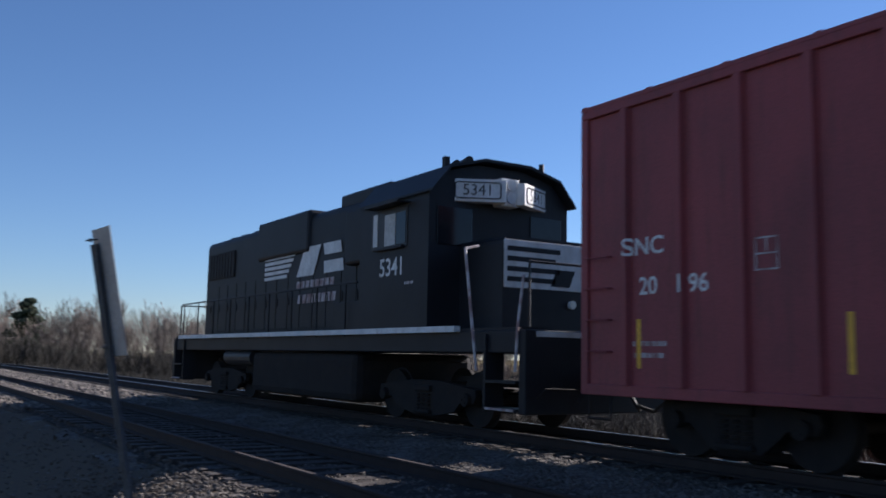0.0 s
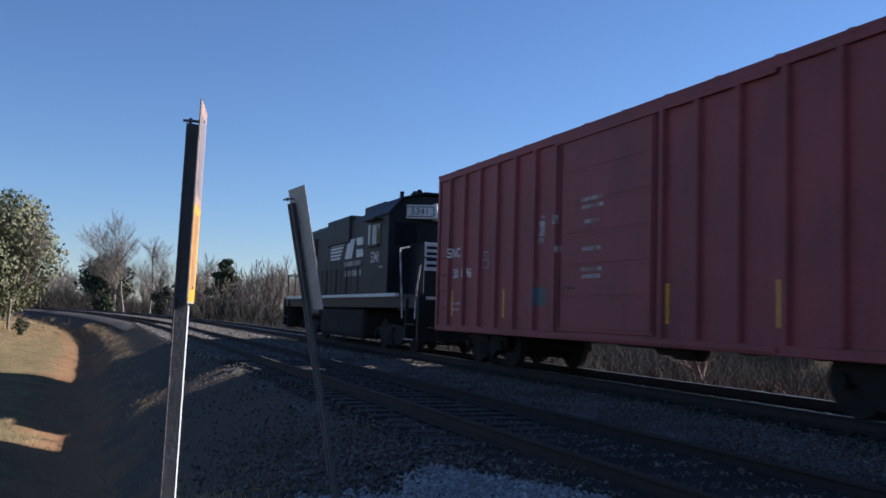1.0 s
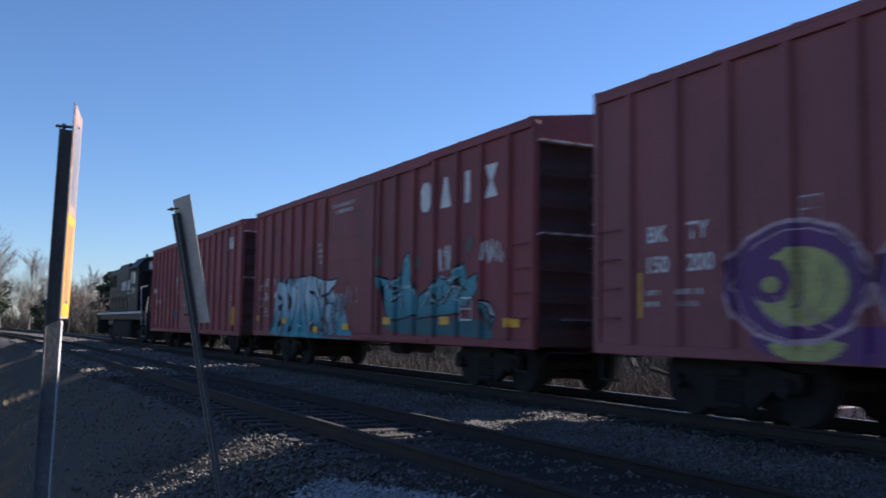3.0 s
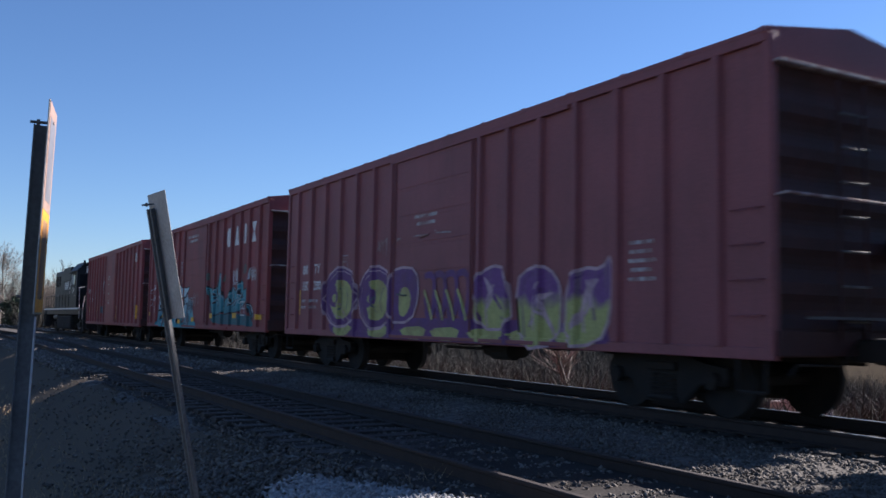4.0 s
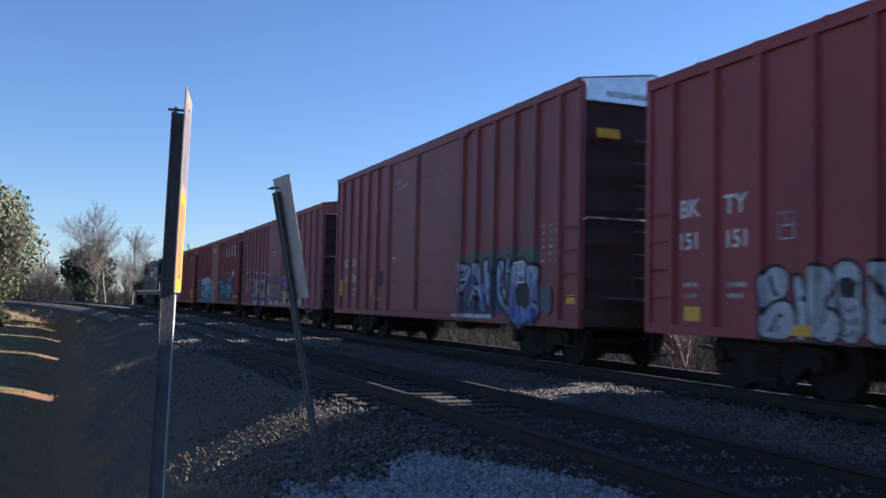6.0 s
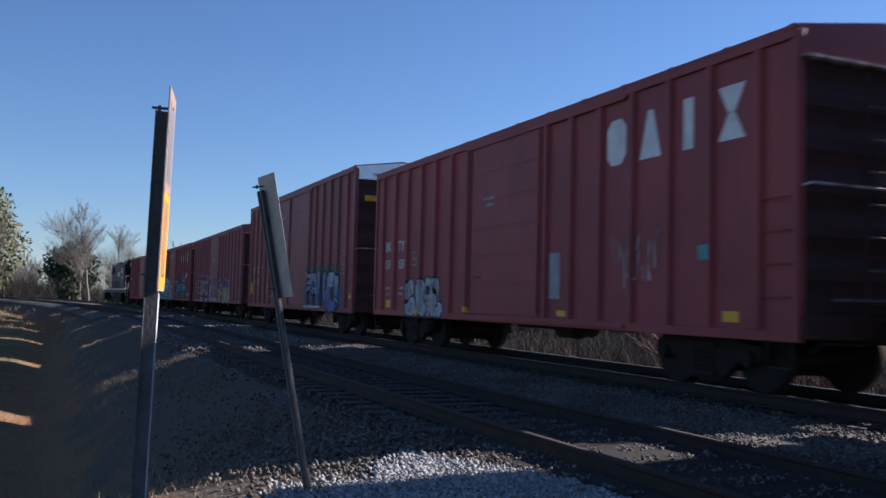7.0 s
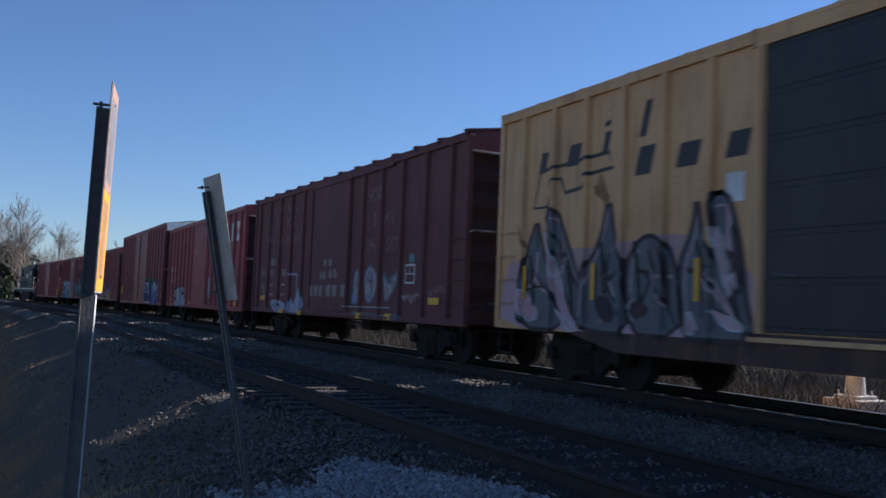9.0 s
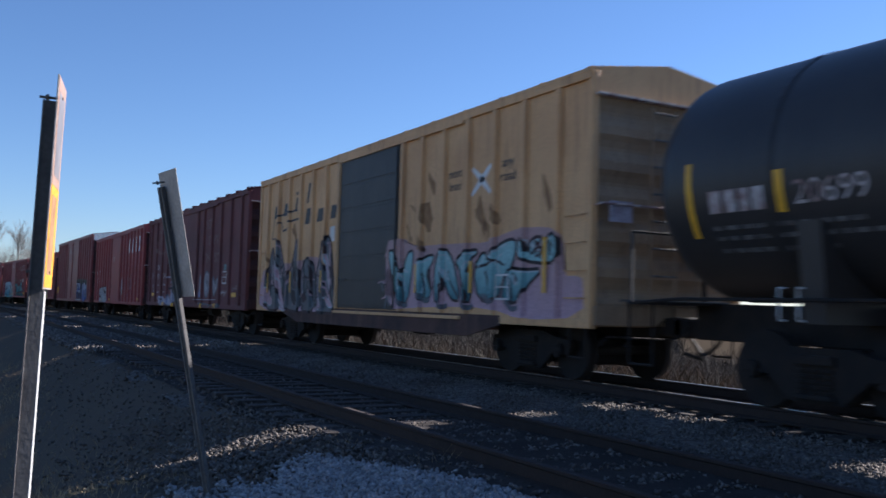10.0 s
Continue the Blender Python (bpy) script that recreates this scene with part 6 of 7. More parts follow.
        fr = bar(bmesh.new(), [(-0.4, -0.054, -0.11), (-0.36, -0.054, -0.14), (0.36, -0.054, -0.14), (0.4, -0.054, -0.11), (0.4, -0.054, 0.11), (0.36, -0.054, 0.14), (-0.36, -0.054, 0.14), (-0.4, -0.054, 0.11), (-0.4, -0.054, -0.11)], 0.013, 5)
        fr.transform(turn)
        part("number_frame", fr, M["black"], car)
        tx = cu_words(car, "5341", 0, -0.054, 0, 0.2, M["black"])
        tx.data.transform(turn)
    part("headlight", rod(rod(B(-0.2, 0.2, -6.26, -5.98, 3.8, 4.3, bevel=0.03), (0, -6.26, 4.18), (0, -6.3, 4.18), 0.1, 16), (0, -6.26, 3.95), (0, -6.3, 3.95), 0.1, 16), M["white"], cab)
    side = Side(1.52, [], None)
    words(car, side, "5341", -4.75, 2.72, 0.33, M["white"])
    bars(car, side, [0.35], -5.4, 2.42, M["faded"], h=0.05)
    # short hood with its striped end
    part("short_hood", hood_box(bmesh.new(), 0.88, -7.25, -5.98, 1.58, 3.12, 0.14), bk, car)
    part("nose_panel", B(-0.86, 0.86, -7.266, -7.25, 2.28, 3.06, bevel=0.004), M["white"], car, "white nose panel with dark stripes")
    for i in range(4):
        z = 2.42 + i * 0.165
        part("nose_stripe", B(-0.8, 0.2 + 0.1 * (i % 2), -7.272, -7.266, z - 0.04, z + 0.04), bk, car)
    part("nose_stripe", extrude(bmesh.new(), [(0.1, 2.34), (0.5, 2.34), (0.62, 2.62), (0.22, 2.62)], 1, -7.272, -7.266), bk, car)
    part("classification_lamp", rod(bmesh.new(), (0.55, -7.25, 2.05), (0.55, -7.31, 2.05), 0.07, 14), M["lens"], car)
    # striped owner's mark on the long hood: bars and a slanted block
    for i in range(5):
        z = 3.52 - i * 0.125
        bm = bmesh.new()
        poly(bm, [(2.95 - 0.07 * i * 0, z - 0.04), (2.95, z + 0.04), (1.0 + 0.12 * i, z + 0.04), (1.03 + 0.12 * i, z - 0.04)])
        part("hood_stripe", hood.lay(bm, 0.02), M["white"], car)
    for p in ([(0.9, 2.95), (-0.05, 2.95), (-0.42, 3.62), (0.48, 3.62)], [(-0.55, 3.62), (-1.42, 3.62), (-1.5, 3.36), (-0.63, 3.36)], [(-0.6, 3.22), (-1.55, 3.22), (-1.6, 2.95), (-0.62, 2.95)]):
        bm = bmesh.new()
        poly(bm, p)
        part("owner_mark", hood.lay(bm, 0.024), M["white"], car, "white slanted owner's mark")
    for z, y in ((2.74, -0.1), (2.42, -0.2)):
        for k in range(8):
            bm = bmesh.new()
            poly(bm, [(y + 1.0 - k * 0.26, z - 0.1), (y + 0.8 - k * 0.26, z - 0.1), (y + 0.76 - k * 0.26, z + 0.1), (y + 0.96 - k * 0.26, z + 0.1)])
            part("owner_mark", hood.lay(bm, 0.022), M["faded"], car)
    # hand rails and posts
    for s in (-1, 1):
        for i in range(9):
            y = -2.9 + i * 1.33
            part("stanchion", rod(bmesh.new(), (s * 1.5, y, 1.5), (s * 1.5, y, 2.55), 0.018, 6), bk, car)
        part("handrail", bar(bmesh.new(), [(s * 1.5, -3.4, 2.55), (s * 1.5, 7.9, 2.55)], 0.02), bk, car)
        for e in (-1, 1):
            y0 = e * 8.55
            part("end_handrail", bar(bmesh.new(), [(s * 0.25, y0, 1.6), (s * 0.25, y0, 2.55), (s * 1.35, y0, 2.55), (s * 1.35, y0, 1.6)], 0.02), bk, car)
            part("pilot_step", box(B(min(s * 1.15, s * 1.55), max(s * 1.15, s * 1.55), min(e * 7.7, e * 8.5), max(e * 7.7, e * 8.5), 0.38, 0.42), min(s * 1.15, s * 1.55), max(s * 1.15, s * 1.55), min(e * 7.7, e * 8.5), max(e * 7.7, e * 8.5), 0.78, 0.82), bk, car)
            part("step_edge", B(min(s * 1.54, s * 1.56), max(s * 1.54, s * 1.56), min(e * 7.75, e * 8.45), max(e * 7.75, e * 8.45), 0.385, 0.42), M["faded"], car)
            part("step_side", B(min(s * 1.15, s * 1.5), max(s * 1.15, s * 1.5), min(e * 7.62, e * 7.68), max(e * 7.62, e * 7.68), 0.35, 1.5), bk, car)
        part("grab_rail", bar(bmesh.new(), [(s * 1.54, -7.5, 0.95), (s * 1.54, -7.25, 2.3), (s * 1.54, -7.15, 2.85), (s * 1.25, -7.1, 2.92)], 0.024), M["faded"], car, "pale hand rail by the cab steps")
        part("grab_rail", bar(bmesh.new(), [(s * 1.52, -8.45, 0.95), (s * 1.52, -8.5, 1.6), (s * 1.42, -8.5, 2.35)], 0.024), M["faded"], car)
    for e in (-1, 1):
        part("pilot", B(-1.5, 1.5, min(e * 8.5, e * 8.66), max(e * 8.5, e * 8.66), 0.35, 1.56, bevel=0.02), bk, car)
        part("pilot_stripe", B(-1.3, 1.3, min(e * 8.66, e * 8.67), max(e * 8.66, e * 8.67), 1.46, 1.54), M["white"], car)
        add_coupler(car, e * 8.65, e)
    part("fuel_tank", B(-1.38, 1.38, -3.2, 2.4, 0.24, 1.2, bevel=0.16), M["grime"], car)
    for s in (-1, 1):
        part("air_tank", rod(bmesh.new(), (s * 1.2, 2.5, 1.05), (s * 1.2, 4.4, 1.05), 0.2, 16), M["black"], car)
        part("battery_box", B(min(s * 0.95, s * 1.45), max(s * 0.95, s * 1.45), -3.4, -2.2, 1.6, 2.2, bevel=0.02), bk, car)
    for y in (-5.3, -5.7):
        part("roof_horn", rod(bmesh.new(), (-0.5, y, 4.66), (-0.5, y + 0.35, 4.66), 0.09, 12, 0.03), bk, car)
    part("roof_antenna", B(-1.15, -1.05, -5.9, -5.8, 4.4, 4.62), bk, car)
    part("roof_antenna", rod(bmesh.new(), (0.9, -6.0, 4.45), (0.9, -6.0, 4.72), 0.05, 8), bk, car)
    part("rear_headlight", rod(rod(B(-0.16, 0.16, 7.58, 7.7, 3.7, 4.15, bevel=0.02), (0, 7.7, 4.02), (0, 7.73, 4.02), 0.09, 14), (0, 7.7, 3.82), (0, 7.73, 3.82), 0.09, 14), M["galv"], car)
    add_truck(car, -5.2, 2.74), add_truck(car, 5.2, 2.74)
    return car


TRAIN = [(locomotive(), 18.75), (car_snc(), 1.2), (car_cyan(), -15.85), (car_purple(), -32.78), (car_tall(), -49.93), (car_grey_tag(), -67.03), (car_south(), -83.59), (car_yellow(), -100.15)]
TRAIN.append((tank_car(), 8.45 - SPEED * 10 - 7.8))


# ---- roadside markers ----
def channel_post(bm, h, w=0.095, d=0.055, t=0.006):
    """A U-channel post along z, open towards +x."""
    out = [(-d, -w / 2 - 0.012), (-d + t, -w / 2 - 0.012), (-d + t, -w / 2), (0, -w / 3), (0, w / 3), (-d + t, w / 2), (-d + t, w / 2 + 0.012), (-d, w / 2 + 0.012), (-d, w / 2 - t), (-t, w / 3 - t), (-t, -w / 3 + t), (-d, -w / 2 + t)]
    a = [bm.verts.new((u, v, 0)) for u, v in out]
    b = [bm.verts.new((u, v, h)) for u, v in out]
    n = len(a)
    for i in range(n):
        bm.faces.new((a[i], a[(i + 1) % n], b[(i + 1) % n], b[i]))
    bm.faces.new(a), bm.faces.new(b[::-1])
    bmesh.ops.recalc_face_normals(bm, faces=bm.faces[:])
    return bm


def marker(label, m, panel_z, face, faded, height_, wide=0.095, deep=0.055, aside=0.0):
    post = new("object_marker")
    tagged(post, label, "road marker", "markers by the crossing")
    post.matrix_world = m
    p = part("post", channel_post(bmesh.new(), height_, wide, deep), M["galv"], post, "U-channel steel post")
    if face:
        part("post_web", B(0.0005, 0.003, -0.031, 0.031, 0.0, panel_z - 0.01), M["litzinc"], post, "zinc face of the post, its bright light painted in")
    q = part("panel", B(0.004, 0.010, -0.155 - aside, 0.155 - aside, panel_z, panel_z + 0.86, bevel=0.0025), M["alu"], post, "tall narrow marker panel")
    if face:
        part("sheeting", B(0.0102, 0.0118, -0.150, 0.150, panel_z + 0.008, panel_z + 0.42), M[face], q)
        part("sheeting", B(0.0102, 0.0118, -0.150, 0.150, panel_z + 0.421, panel_z + 0.855), M[faded], q)
        part("sheeting", B(0.0119, 0.0126, -0.105, 0.105, panel_z + 0.46, panel_z + 0.80), M["stripe"], q)
        part("sheeting", B(0.0119, 0.0126, -0.105, 0.075, panel_z + 0.06, panel_z + 0.38), M["rusty"], q)
    for z in (panel_z + 0.07, panel_z + 0.79):
        part("bolt", rod(rod(bmesh.new(), (-0.075, 0, z), (0.016, 0, z), 0.006, 8), (-0.05, 0, z), (-0.038, 0, z), 0.013, 6), M["galv"], post)
    return post


marker("orange and white marker panel seen edge-on, on a galvanised post", pose(0.354, 4.0, -0.62, 0.0, 1.15, -10.6), 1.73, "orange", "sheet", 2.5)
marker("grey marker panel on a leaning galvanised post", pose(1.765, 6.25, -0.55, -1.5, -11.0, 9.0), 1.68, None, None, 2.44, 0.055, 0.035, 0.07)


# ---- loose stone ----
def stones(name, pts, r0, r1, material, seed, label):
    """Angular stones at the given places."""
    rng = np.random.default_rng(seed)
    n = len(pts)
    base = np.array([(1, 0, 0), (-1, 0, 0), (0, 1, 0), (0, -1, 0), (0, 0, 1), (0, 0, -1)], float)
    tri = np.array([(0, 2, 4), (2, 1, 4), (1, 3, 4), (3, 0, 4), (2, 0, 5), (1, 2, 5), (3, 1, 5), (0, 3, 5)])
    v = base[None] * rng.uniform(0.55, 1.25, (n, 6, 1)) + rng.normal(0, 0.22, (n, 6, 3))
    ang = rng.uniform(0, 6.283, n)
    tlt = rng.normal(0, 0.6, n)
    c, s = np.cos(ang)[:, None], np.sin(ang)[:, None]
    x, y, z = v[..., 0], v[..., 1], v[..., 2] * 0.75
    y, z = y * np.cos(tlt)[:, None] - z * np.sin(tlt)[:, None], y * np.sin(tlt)[:, None] + z * np.cos(tlt)[:, None]
    r = rng.uniform(r0, r1, (n, 1))
    v = np.stack([(x * c - y * s) * r, (x * s + y * c) * r, z * r], -1) + np.asarray(pts)[:, None, :]
    idx = (tri[None] + (np.arange(n) * 6)[:, None, None]).ravel()
    return tagged(fast(name, v.reshape(-1, 3), idx, 3, material), label, "gravel", kind="stuff")


rng = np.random.default_rng(3)


def scatter(n, x0, x1, y0, y1, keep):
    x, y = rng.uniform(x0, x1, n), rng.uniform(y0, y1, n)
    k = keep(x, y)
    x, y = x[k], y[k]
    return x, y


def pale(x, y):
    """Where the fresh pale gravel lies beside the crossing."""
    edge = 7.3 - 0.75 * np.clip(3.2 - x, 0, 3) ** 1.15 - 1.8 * np.clip(x - 3.0, 0, 1) + 0.18 * np.sin(x * 5) + 0.1 * np.sin(x * 13 + 1) + np.random.default_rng(15).normal(0, 0.22, len(x))
    return (y < edge) & (x > 0.3) & (x < 3.7)


x, y = scatter(60000, 0.3, 3.9, 2.8, 8.0, pale)
stones("pale_gravel", np.stack([x, y, height(x, y) + rng.uniform(-0.005, 0.035, len(x))], -1), 0.014, 0.034, M["gravel"], 7, "pale crushed limestone gravel heaped beside the crossing")


def rail_clear(x):
    o = x - CX
    near = np.minimum.reduce([np.abs(o - q) for q in (-0.7555, 0.7555, SIDING - 0.7555, SIDING + 0.7555)])
    return near > 0.06


x, y = scatter(170000, 0.3, 9.0, 4.0, 26.0, lambda x, y: ~pale(x, y) & rail_clear(x) & (np.random.default_rng(5).random(len(x)) < np.clip(10.0 / (y + 1), 0.2, 1) * np.clip((x - 0.2) / 1.6, 0.12, 1)))
gap = (np.abs(x - CX - SIDING) < 1.3) | (x > 8.1)
tie_gap = np.abs(((y + 8) / 0.53) % 1 - 0.5) < 0.27
k = ~gap | (tie_gap & (rng.random(len(x)) < 0.3)) | (rng.random(len(x)) < 0.02)
x, y = x[k], y[k]
k = (x > 3.6) | (rng.random(len(x)) < np.clip((x - 0.9) / 3.0, 0.02, 0.5) * np.clip((15 - y) / 6, 0.15, 1))
x, y = x[k], y[k]
stones("ballast_stones", np.stack([x, y, height(x, y) + rng.uniform(-0.01, 0.025, len(x))], -1), 0.012, 0.034, M["stone"], 9, "loose grey ballast stones on the track shoulder")
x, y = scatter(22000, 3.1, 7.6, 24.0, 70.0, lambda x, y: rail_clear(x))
stones("ballast_stones", np.stack([x, y, height(x, y) + rng.uniform(0.0, 0.05, len(x))], -1), 0.03, 0.065, M["farstone"], 10, "loose grey ballast stones farther along the shoulder")


# ---- plants ----
def bare_tree_arrays(seed, height_, spread=0.75, depth=5, trunks=1, thin=1.0, droop=0.0):
    """Tapered trunk, limbs and twigs as tubes of quads: verts and quad indices."""
    rnd = random.Random(seed)
    co, idx = [], []

    def tube(a, b, r0, r1, n):
        d = (b - a).normalized()
        u = d.orthogonal().normalized()
        v = d.cross(u)
        k = len(co)
        for p, r in ((a, r0), (b, r1)):
            for i in range(n):
                t = 2 * math.pi * i / n
                co.append(tuple(p + (u * math.cos(t) + v * math.sin(t)) * r))
        for i in range(n):
            idx.extend((k + i, k + (i + 1) % n, k + n + (i + 1) % n, k + n + i))

    def grow(p, d, ln, r, level):
        n = 6 if level == depth else (4 if level > 2 else 3)
        steps = 3 if level > 1 else 2
        for i in range(steps):
            q = p + d * (ln / steps)
            tube(p, q, r * (1 - 0.25 * i / steps), r * (1 - 0.25 * (i + 1) / steps), n)
            p = q
            d = (d + Vector((rnd.uniform(-1, 1), rnd.uniform(-1, 1), rnd.uniform(-0.5, 0.8) - droop)) * 0.13).normalized()
            if level > 0 and (level < depth or i > 0):
                for _ in range(1 if level == depth else rnd.choice((1, 1, 2))):
                    side = Vector((rnd.uniform(-1, 1), rnd.uniform(-1, 1), rnd.uniform(-0.1, 0.7))).normalized()
                    grow(p, (d * 0.8 + side * spread).normalized(), ln * rnd.uniform(0.5, 0.75), r * 0.5, level - 1)
        if level > 0:
            grow(p, (d + Vector((rnd.uniform(-1, 1), rnd.uniform(-1, 1), 0.4)) * 0.25).normalized(), ln * 0.7, r * 0.7, level - 1)

    for t in range(trunks):
        a = rnd.uniform(0, 6.28)
        base = Vector((0.3 * math.cos(a), 0.3 * math.sin(a), -0.3)) * (0 if trunks == 1 else 1.5)
        grow(base + Vector((0, 0, -0.3)), Vector((rnd.uniform(-0.1, 0.1), rnd.uniform(-0.1, 0.1), 1)).normalized(), height_ * 0.36, height_ * 0.014 * thin, depth)
    co = np.array(co)
    co *= height_ / co[:, 2].max()
    return co, np.array(idx)


def bare_tree(name, place, seed, height_, label, **k):
    co, idx = bare_tree_arrays(seed, height_, **k)
    t = new(name)
    t.location = place
    tagged(t, label, "tree")
    n = 6 * 4 * 3
    fast("trunk", co[:], idx[:n], 4, M["bark"], t)
    fast("crown", co[:], idx[n:], 4, M["bark"], t)
    return t


def leaf_arrays(rng, centres, radii, n, size):
    """Small leaf quads scattered through lobes."""
    which = rng.integers(0, len(centres), n)
    d = rng.normal(0, 1, (n, 3))
    d /= np.linalg.norm(d, axis=1)[:, None]
    p = np.asarray(centres)[which] + d * np.asarray(radii)[which] * (rng.random((n, 1)) ** 0.4)
    u = rng.normal(0, 1, (n, 3))
    u /= np.linalg.norm(u, axis=1)[:, None]
    v = np.cross(u, d + 0.01)
    v /= np.linalg.norm(v, axis=1)[:, None]
    s = size * rng.uniform(0.5, 1.3, (n, 1))
    quad = np.stack([p - u * s, p + v * s * 0.6, p + u * s, p - v * s * 0.6], 1)
    return quad.reshape(-1, 3), np.arange(n * 4)


def evergreen(name, place, seed, h, w, n, size, label, material="leaf", lobes=16, cone=False):
    rng = np.random.default_rng(seed)
    t = new(name)
    t.location = place
    tagged(t, label, "tree" if cone else "bush")
    bm = bmesh.new()
    rod(bm, (0, 0, -0.4), (0, 0, h * 0.85), h * 0.014, 8, h * 0.005)
    for i in range(7):
        a, z = rng.uniform(0, 6.28), h * rng.uniform(0.25, 0.7)
        rod(bm, (0, 0, z), (math.cos(a) * w * 0.4, math.sin(a) * w * 0.4, z + h * 0.12), h * 0.008, 5, h * 0.003)
    part("trunk", bm, M["woodbark"], t)
    cs, rs = [], []
    for i in range(lobes):
        f = i / (lobes - 1)
        z = h * (0.03 + 0.89 * f) if not cone else h * (0.38 + 0.58 * f)
        k = math.sin(math.pi * min(1, 0.2 + 0.8 * (1 - f) + 0.05)) if not cone else (0.25 + 0.75 * abs(math.sin(f * 2.6 + 0.5))) * (1 - 0.6 * f)
        a = i * 2.4
        cs.append((math.cos(a) * w * 0.3 * k, math.sin(a) * w * 0.3 * k, z))
        q = w * (0.26 if not cone else 0.2) * (0.6 + 0.5 * k)
        rs.append((q, q, q * (0.85 if not cone else 0.45)))
    co, idx = leaf_arrays(rng, cs, rs, n, size)
    fast("crown", co, idx, 4, M[material], t)
    return t


def hz(x, y):
    return float(height(x, y))


bare_tree("bare_tree", (5.6, 165, -1.0), 4, 18.5, "tall leafless grey tree beyond the bend of the line", depth=6, spread=0.95)
bare_tree("bare_tree", (9.8, 162, -1.0), 9, 14.0, "slender leafless tree beside the taller one", depth=6, spread=0.95)
bare_tree("bare_tree", (4.2, 172, -1.0), 23, 13.0, "leafless tree with a forked trunk", depth=5, spread=0.8)
bare_tree("bare_tree", (26.0, 150, -4.0), 31, 11.5, "dead branching tree trunk in the woods", depth=3, spread=0.7, thin=0.9)
bare_tree("bare_tree", (22.0, 150, -4.0), 35, 12.5, "thin dead tree stem in the woods", depth=2, spread=0.4, thin=0.8)
bare_tree("bare_tree", (33.0, 160, -4.0), 37, 13.0, "leafless tree at the edge of the woods", depth=5, spread=0.5)
bare_tree("sapling", (14.2, 18.6, -1.1), 41, 2.6, "small crooked bare sapling on the bank behind the line", depth=4, spread=0.9, thin=2.2)
evergreen("pine_tree", (19.2, 140, -3.0), 3, 11.5, 7.0, 3800, 0.32, "dark pine standing above the woods", "needle", 14, cone=True)
evergreen("pine_tree", (3.2, 215, -1.5), 5, 12.0, 12.0, 4200, 0.5, "distant dark evergreen tree", "needle", 16)
evergreen("evergreen_bush", (2.4, 172, -1.6), 6, 3.8, 4.2, 2400, 0.28, "dark evergreen bush by the line", "needle", 12)
evergreen("evergreen_bush", (11.2, 150, -1.6), 7, 5.4, 4.0, 2600, 0.28, "dark evergreen bush at the foot of the bare trees", "needle", 12)
evergreen("evergreen_bush", (-9.2, 84, -0.9), 8, 9.6, 13.0, 64000, 0.18, "large dense evergreen bush beside the dry bank", "leaf", 22)
evergreen("evergreen_bush", (-12.0, 78, -0.5), 18, 8.5, 8.0, 26000, 0.18, "rounded evergreen bush on the bank", "leaf", 16)
evergreen("shrub", (-4.6, 74, -1.35), 9, 1.1, 1.3, 500, 0.10, "low dark shrub on the dry bank", "needle", 8)
bare_tree("bare_tree", (-6.0, 81, -1.0), 51, 9.5, "leafless branches standing against the evergreen bush", depth=5, spread=0.8)


def woods(name, spots, seeds, label, thin=1.0):
    """Many leafless trees as one mass."""
    rng = np.random.default_rng(len(spots))
    made = [bare_tree_arrays(s, 10.0, depth=4, spread=0.55, thin=thin) for s in seeds]
    cs, ids, k = [], [], 0
    for x, y, z, h in spots:
        co, idx = made[rng.integers(len(made))]
        a = rng.uniform(0, 6.28)
        c, s = math.cos(a), math.sin(a)
        q = co * (h / 10.0)
        q = np.stack([q[:, 0] * c - q[:, 1] * s + x, q[:, 0] * s + q[:, 1] * c + y, q[:, 2] + z], -1)
        cs.append(q), ids.append(idx + k)
        k += len(q)
    return tagged(fast(name, np.concatenate(cs), np.concatenate(ids), 4, M["woodbark"]), label, "woods", kind="stuff")


rng = np.random.default_rng(11)
spots = []
for i in range(210):
    y = rng.uniform(125, 250)
    x = y * rng.uniform(0.09, 0.75)
    spots.append((x, y, -4.5 + 0.0 * y, rng.uniform(0.050, 0.078) * y + 2.0))
woods("woods", spots, (61, 62, 63, 64, 65), "leafless grey-brown woods beyond the line")
spots = []
for i in range(130):
    y = rng.uniform(240, 420)
    x = y * rng.uniform(-0.22, 0.12)
    spots.append((x, y, -2.0, rng.uniform(0.028, 0.048) * y))
woods("woods", spots, (71, 72, 73), "distant leafless woods at the end of the view", thin=1.3)
spots = []
for i in range(70):
    a = rng.uniform(0.7, 6.0)
    r = rng.uniform(120, 260)
    spots.append((r * math.sin(a), r * math.cos(a), -3.0, rng.uniform(7, 12)))
woods("woods", spots, (81, 82), "leafless trees all round the crossing")


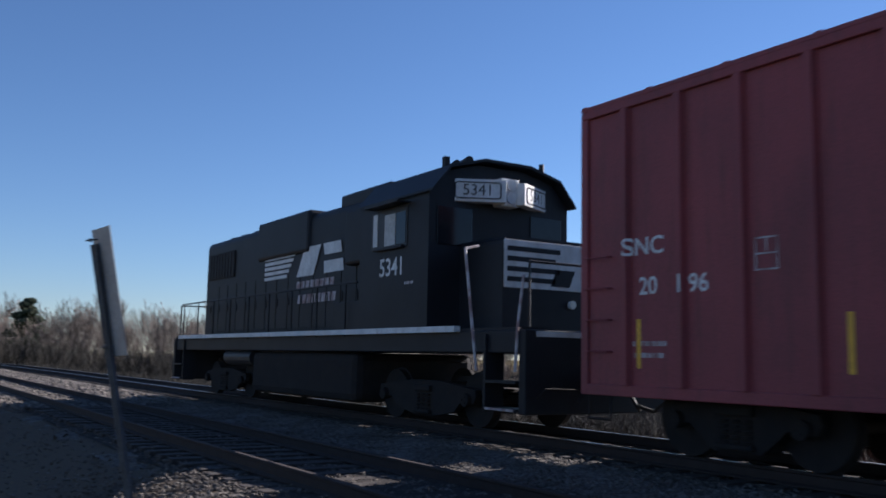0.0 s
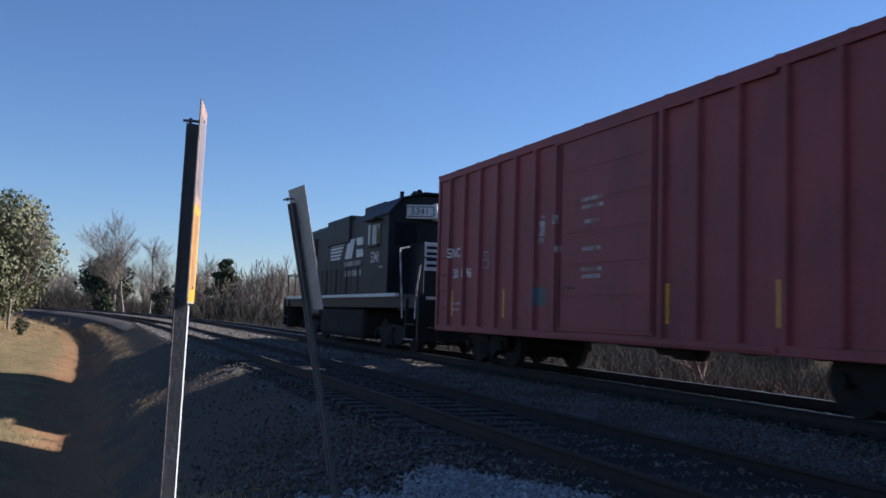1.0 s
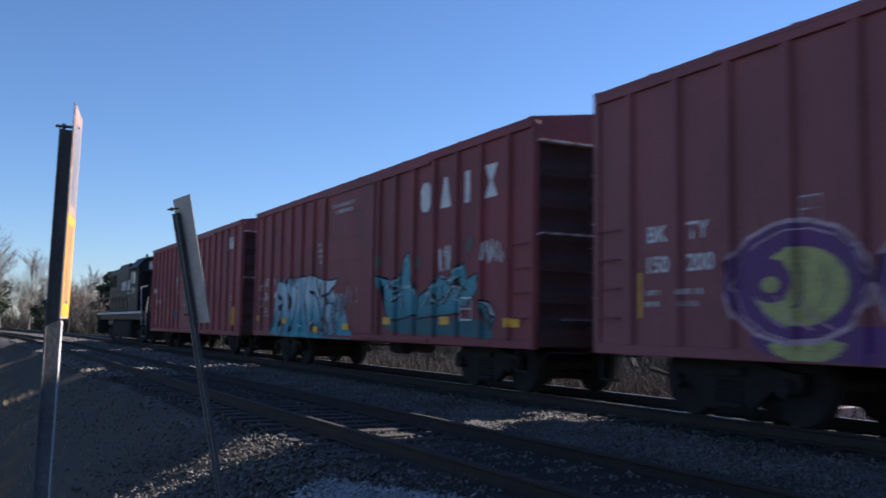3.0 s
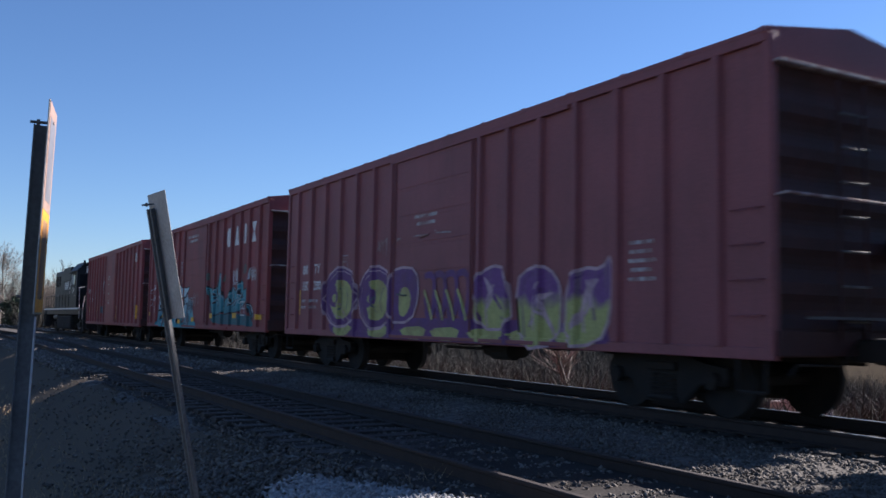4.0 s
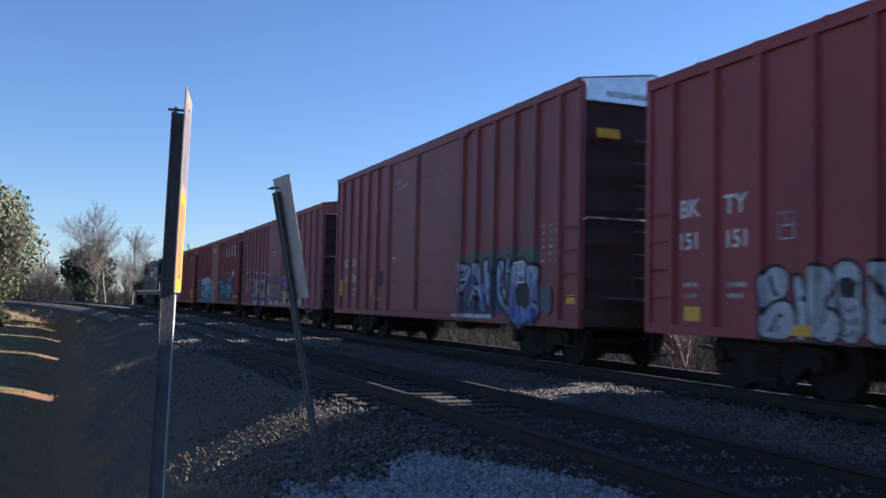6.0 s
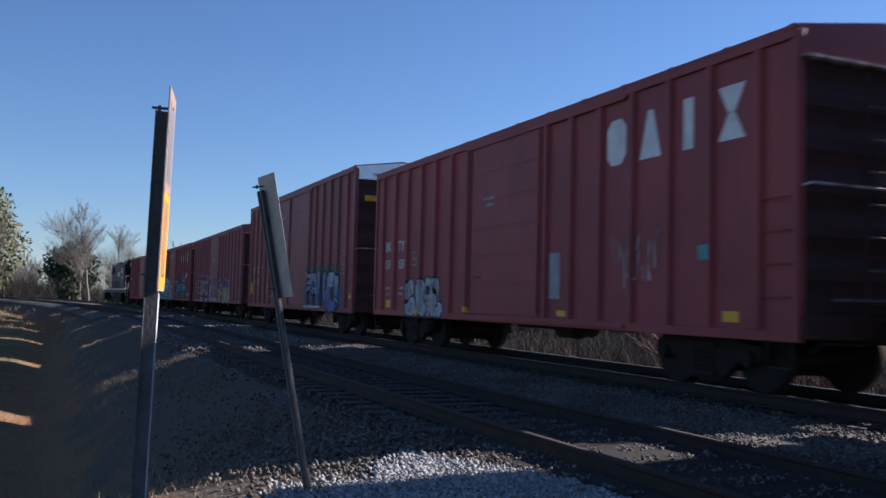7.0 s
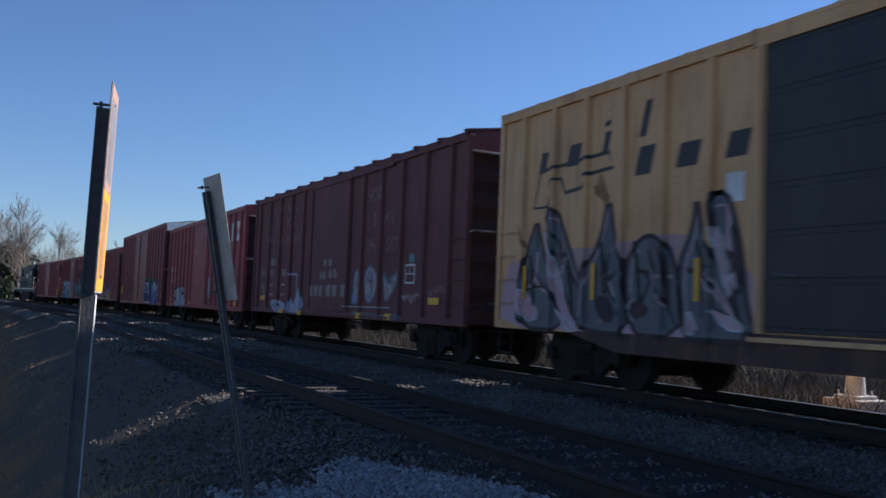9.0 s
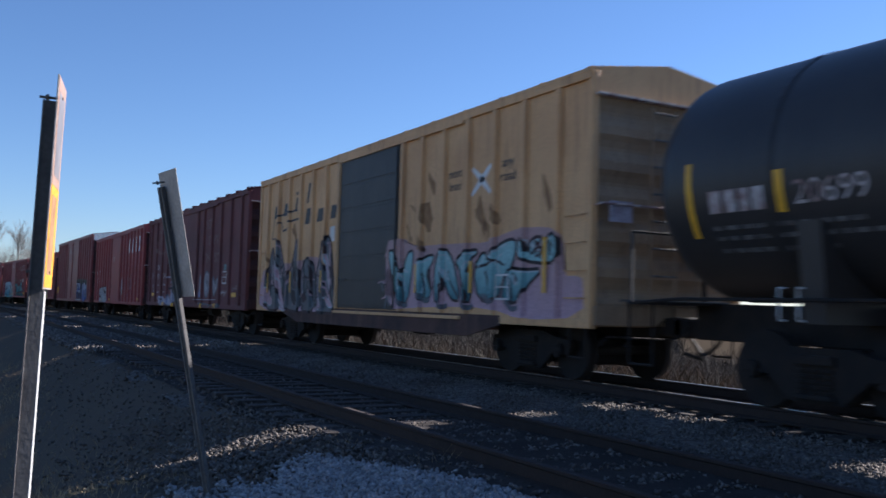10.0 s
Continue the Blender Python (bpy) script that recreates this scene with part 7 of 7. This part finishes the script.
def brush(name, x, y, h, n_each, spread, material, seed, label, width=0.02):
    """Upright thin blades and twigs in clumps."""
    rng = np.random.default_rng(seed)
    m = len(x) * n_each
    bx = np.repeat(x, n_each) + rng.normal(0, spread, m)
    by = np.repeat(y, n_each) + rng.normal(0, spread, m)
    bz = height(bx, by) - 0.06
    hh = np.repeat(h, n_each) * rng.uniform(0.45, 1.1, m)
    lx, ly = rng.normal(0, 0.6, m) * hh, rng.normal(0, 0.6, m) * hh
    a = rng.uniform(0, 6.28, m)
    wx, wy = np.cos(a) * width, np.sin(a) * width
    sc = np.clip(np.hypot(bx, by) / 40, 1, 2.6)
    wx, wy = wx * sc, wy * sc
    p0 = np.stack([bx - wx, by - wy, bz], -1)
    p1 = np.stack([bx + wx, by + wy, bz], -1)
    p2 = np.stack([bx + lx + wx * 0.2, by + ly + wy * 0.2, bz + hh], -1)
    co = np.stack([p0, p1, p2], 1).reshape(-1, 3)
    return tagged(fast(name, co, np.arange(m * 3), 3, M[material]), label, "brush", kind="stuff")


n = 4200
bx, by = 12.6 + 50 * rng.random(n) ** 2.2, rng.uniform(0, 110, n)
brush("brush", bx, by, rng.uniform(0.25, 0.9, n) + np.clip(bx - 16, 0, 40) / 26, 30, 0.5, "twig", 21, "brown dry brush on the bank behind the line", 0.012)
n = 3000
bx, by = 12.8 + 32 * rng.random(n) ** 1.6, rng.uniform(-4, 36, n)
brush("brush", bx, by, rng.uniform(0.3, 0.95, n), 26, 0.45, "twig", 27, "dense brown brush close behind the line", 0.011)
bx2 = rng.uniform(0.07, 0.9, 3200)
by2 = rng.uniform(95, 200, 3200)
brush("brush", bx2 * by2 + 3, by2, rng.uniform(1.5, 4.4, 3200), 64, 1.3, "twig", 22, "tangled brown undergrowth at the foot of the woods", 0.018)
n = 700
s_, o_ = rng.uniform(70, 230, n), rng.uniform(-26, -8.8, n)
pts = np.array([line(a, b)[:2] for a, b in zip(s_, o_)])
brush("dry_grass", pts[:, 0], pts[:, 1], rng.uniform(0.15, 0.5, n), 26, 0.4, "straw", 23, "tall straw-coloured dry grass on the bank", 0.008)
bx3, by3 = rng.uniform(-75, 40, 2400), rng.uniform(190, 330, 2400)
brush("brush", bx3, by3, rng.uniform(2.5, 7.0, 2400), 44, 1.6, "twig", 24, "brown scrub along the far bank", 0.018)
n = 5200
s_, o_ = 7 + 90 * rng.random(n) ** 1.3, rng.uniform(-16.0, -7.6, n)
pts = np.array([line(a, b)[:2] for a, b in zip(s_, o_)])
brush("dry_grass", pts[:, 0], pts[:, 1], rng.uniform(0.04, 0.15, n), 14, 0.22, "straw", 25, "short tufts of dry grass along the ditch", 0.005)
weeds = np.array([(0.75, 7.6), (0.85, 7.9), (3.75, 6.9), (1.1, 11.6), (3.42, 8.1)])
brush("weeds", weeds[:, 0], weeds[:, 1], np.full(5, 0.22), 14, 0.07, "straw", 26, "dry weeds at the edge of the gravel", 0.003)


def shed():
    h = new("shed")
    h.location = (15.5, 132, -3.6)
    tagged(h, "low shed with a pale metal roof below the line", "shed")
    part("wall", B(-4.6, 4.6, -3, 3, -1, 3.0), M["siding"], h)
    part("roof", extrude(bmesh.new(), [(-3.6, 3.2), (-3.6, 3.05), (0, 4.15), (3.6, 3.05), (3.6, 3.2), (0, 4.32)], 0, -5.0, 5.0), M["roofing"], h, "pale ribbed metal roof")
    for i in range(12):
        x = -4.8 + i * 0.87
        part("roof_seam", extrude(bmesh.new(), [(-3.6, 3.2), (0, 4.32), (3.6, 3.2), (3.6, 3.26), (0, 4.38), (-3.6, 3.26)], 0, x - 0.03, x + 0.03), M["roofing"], h)


shed()


def mast_base():
    g = hz(13.0, 10.4)
    m = new("signal_mast_base")
    m.location = (13.0, 10.4, g)
    tagged(m, "concrete footing with a cast metal mast base behind the line", "signal base")
    part("footing", B(-0.36, 0.36, -0.36, 0.36, -0.3, -0.12 - g, bevel=0.02), M["concrete"], m)
    part("flange", B(-0.24, 0.24, -0.24, 0.24, -0.12 - g, -0.06 - g, bevel=0.01), M["zinc"], m)
    part("mast_socket", rod(bmesh.new(), (0, 0, -0.06 - g), (0, 0, 0.5 - g), 0.17, 16, 0.13), M["zinc"], m)
    part("mast", rod(bmesh.new(), (0, 0, 0.5 - g), (0, 0, 0.95 - g), 0.065, 12), M["zinc"], m)
    for x, y in ((-0.18, -0.18), (0.18, -0.18), (-0.18, 0.18), (0.18, 0.18)):
        part("anchor_bolt", rod(bmesh.new(), (x, y, -0.06 - g), (x, y, 0.02 - g), 0.02, 6), M["zinc"], m)


mast_base()


# ---- what moves: the train, and every wheelset under it ----
def motions():
    times = [i * 0.5 for i in range(21)]
    for car, s0 in TRAIN:
        rows = []
        for t in times:
            x, y, a = line(s0 + SPEED * t)
            rows.append((t, pose(x, y, 0, 0, 0, a)))
        walk(car, rows)
    step = math.degrees(SPEED / WHEEL_R) / FPS
    for w, y in spinning:
        walk(w, [(i / FPS, pose(0, y, WHEEL_R, -step * i, 0, 0)) for i in range(FPS * 10 + 1)])


motions()
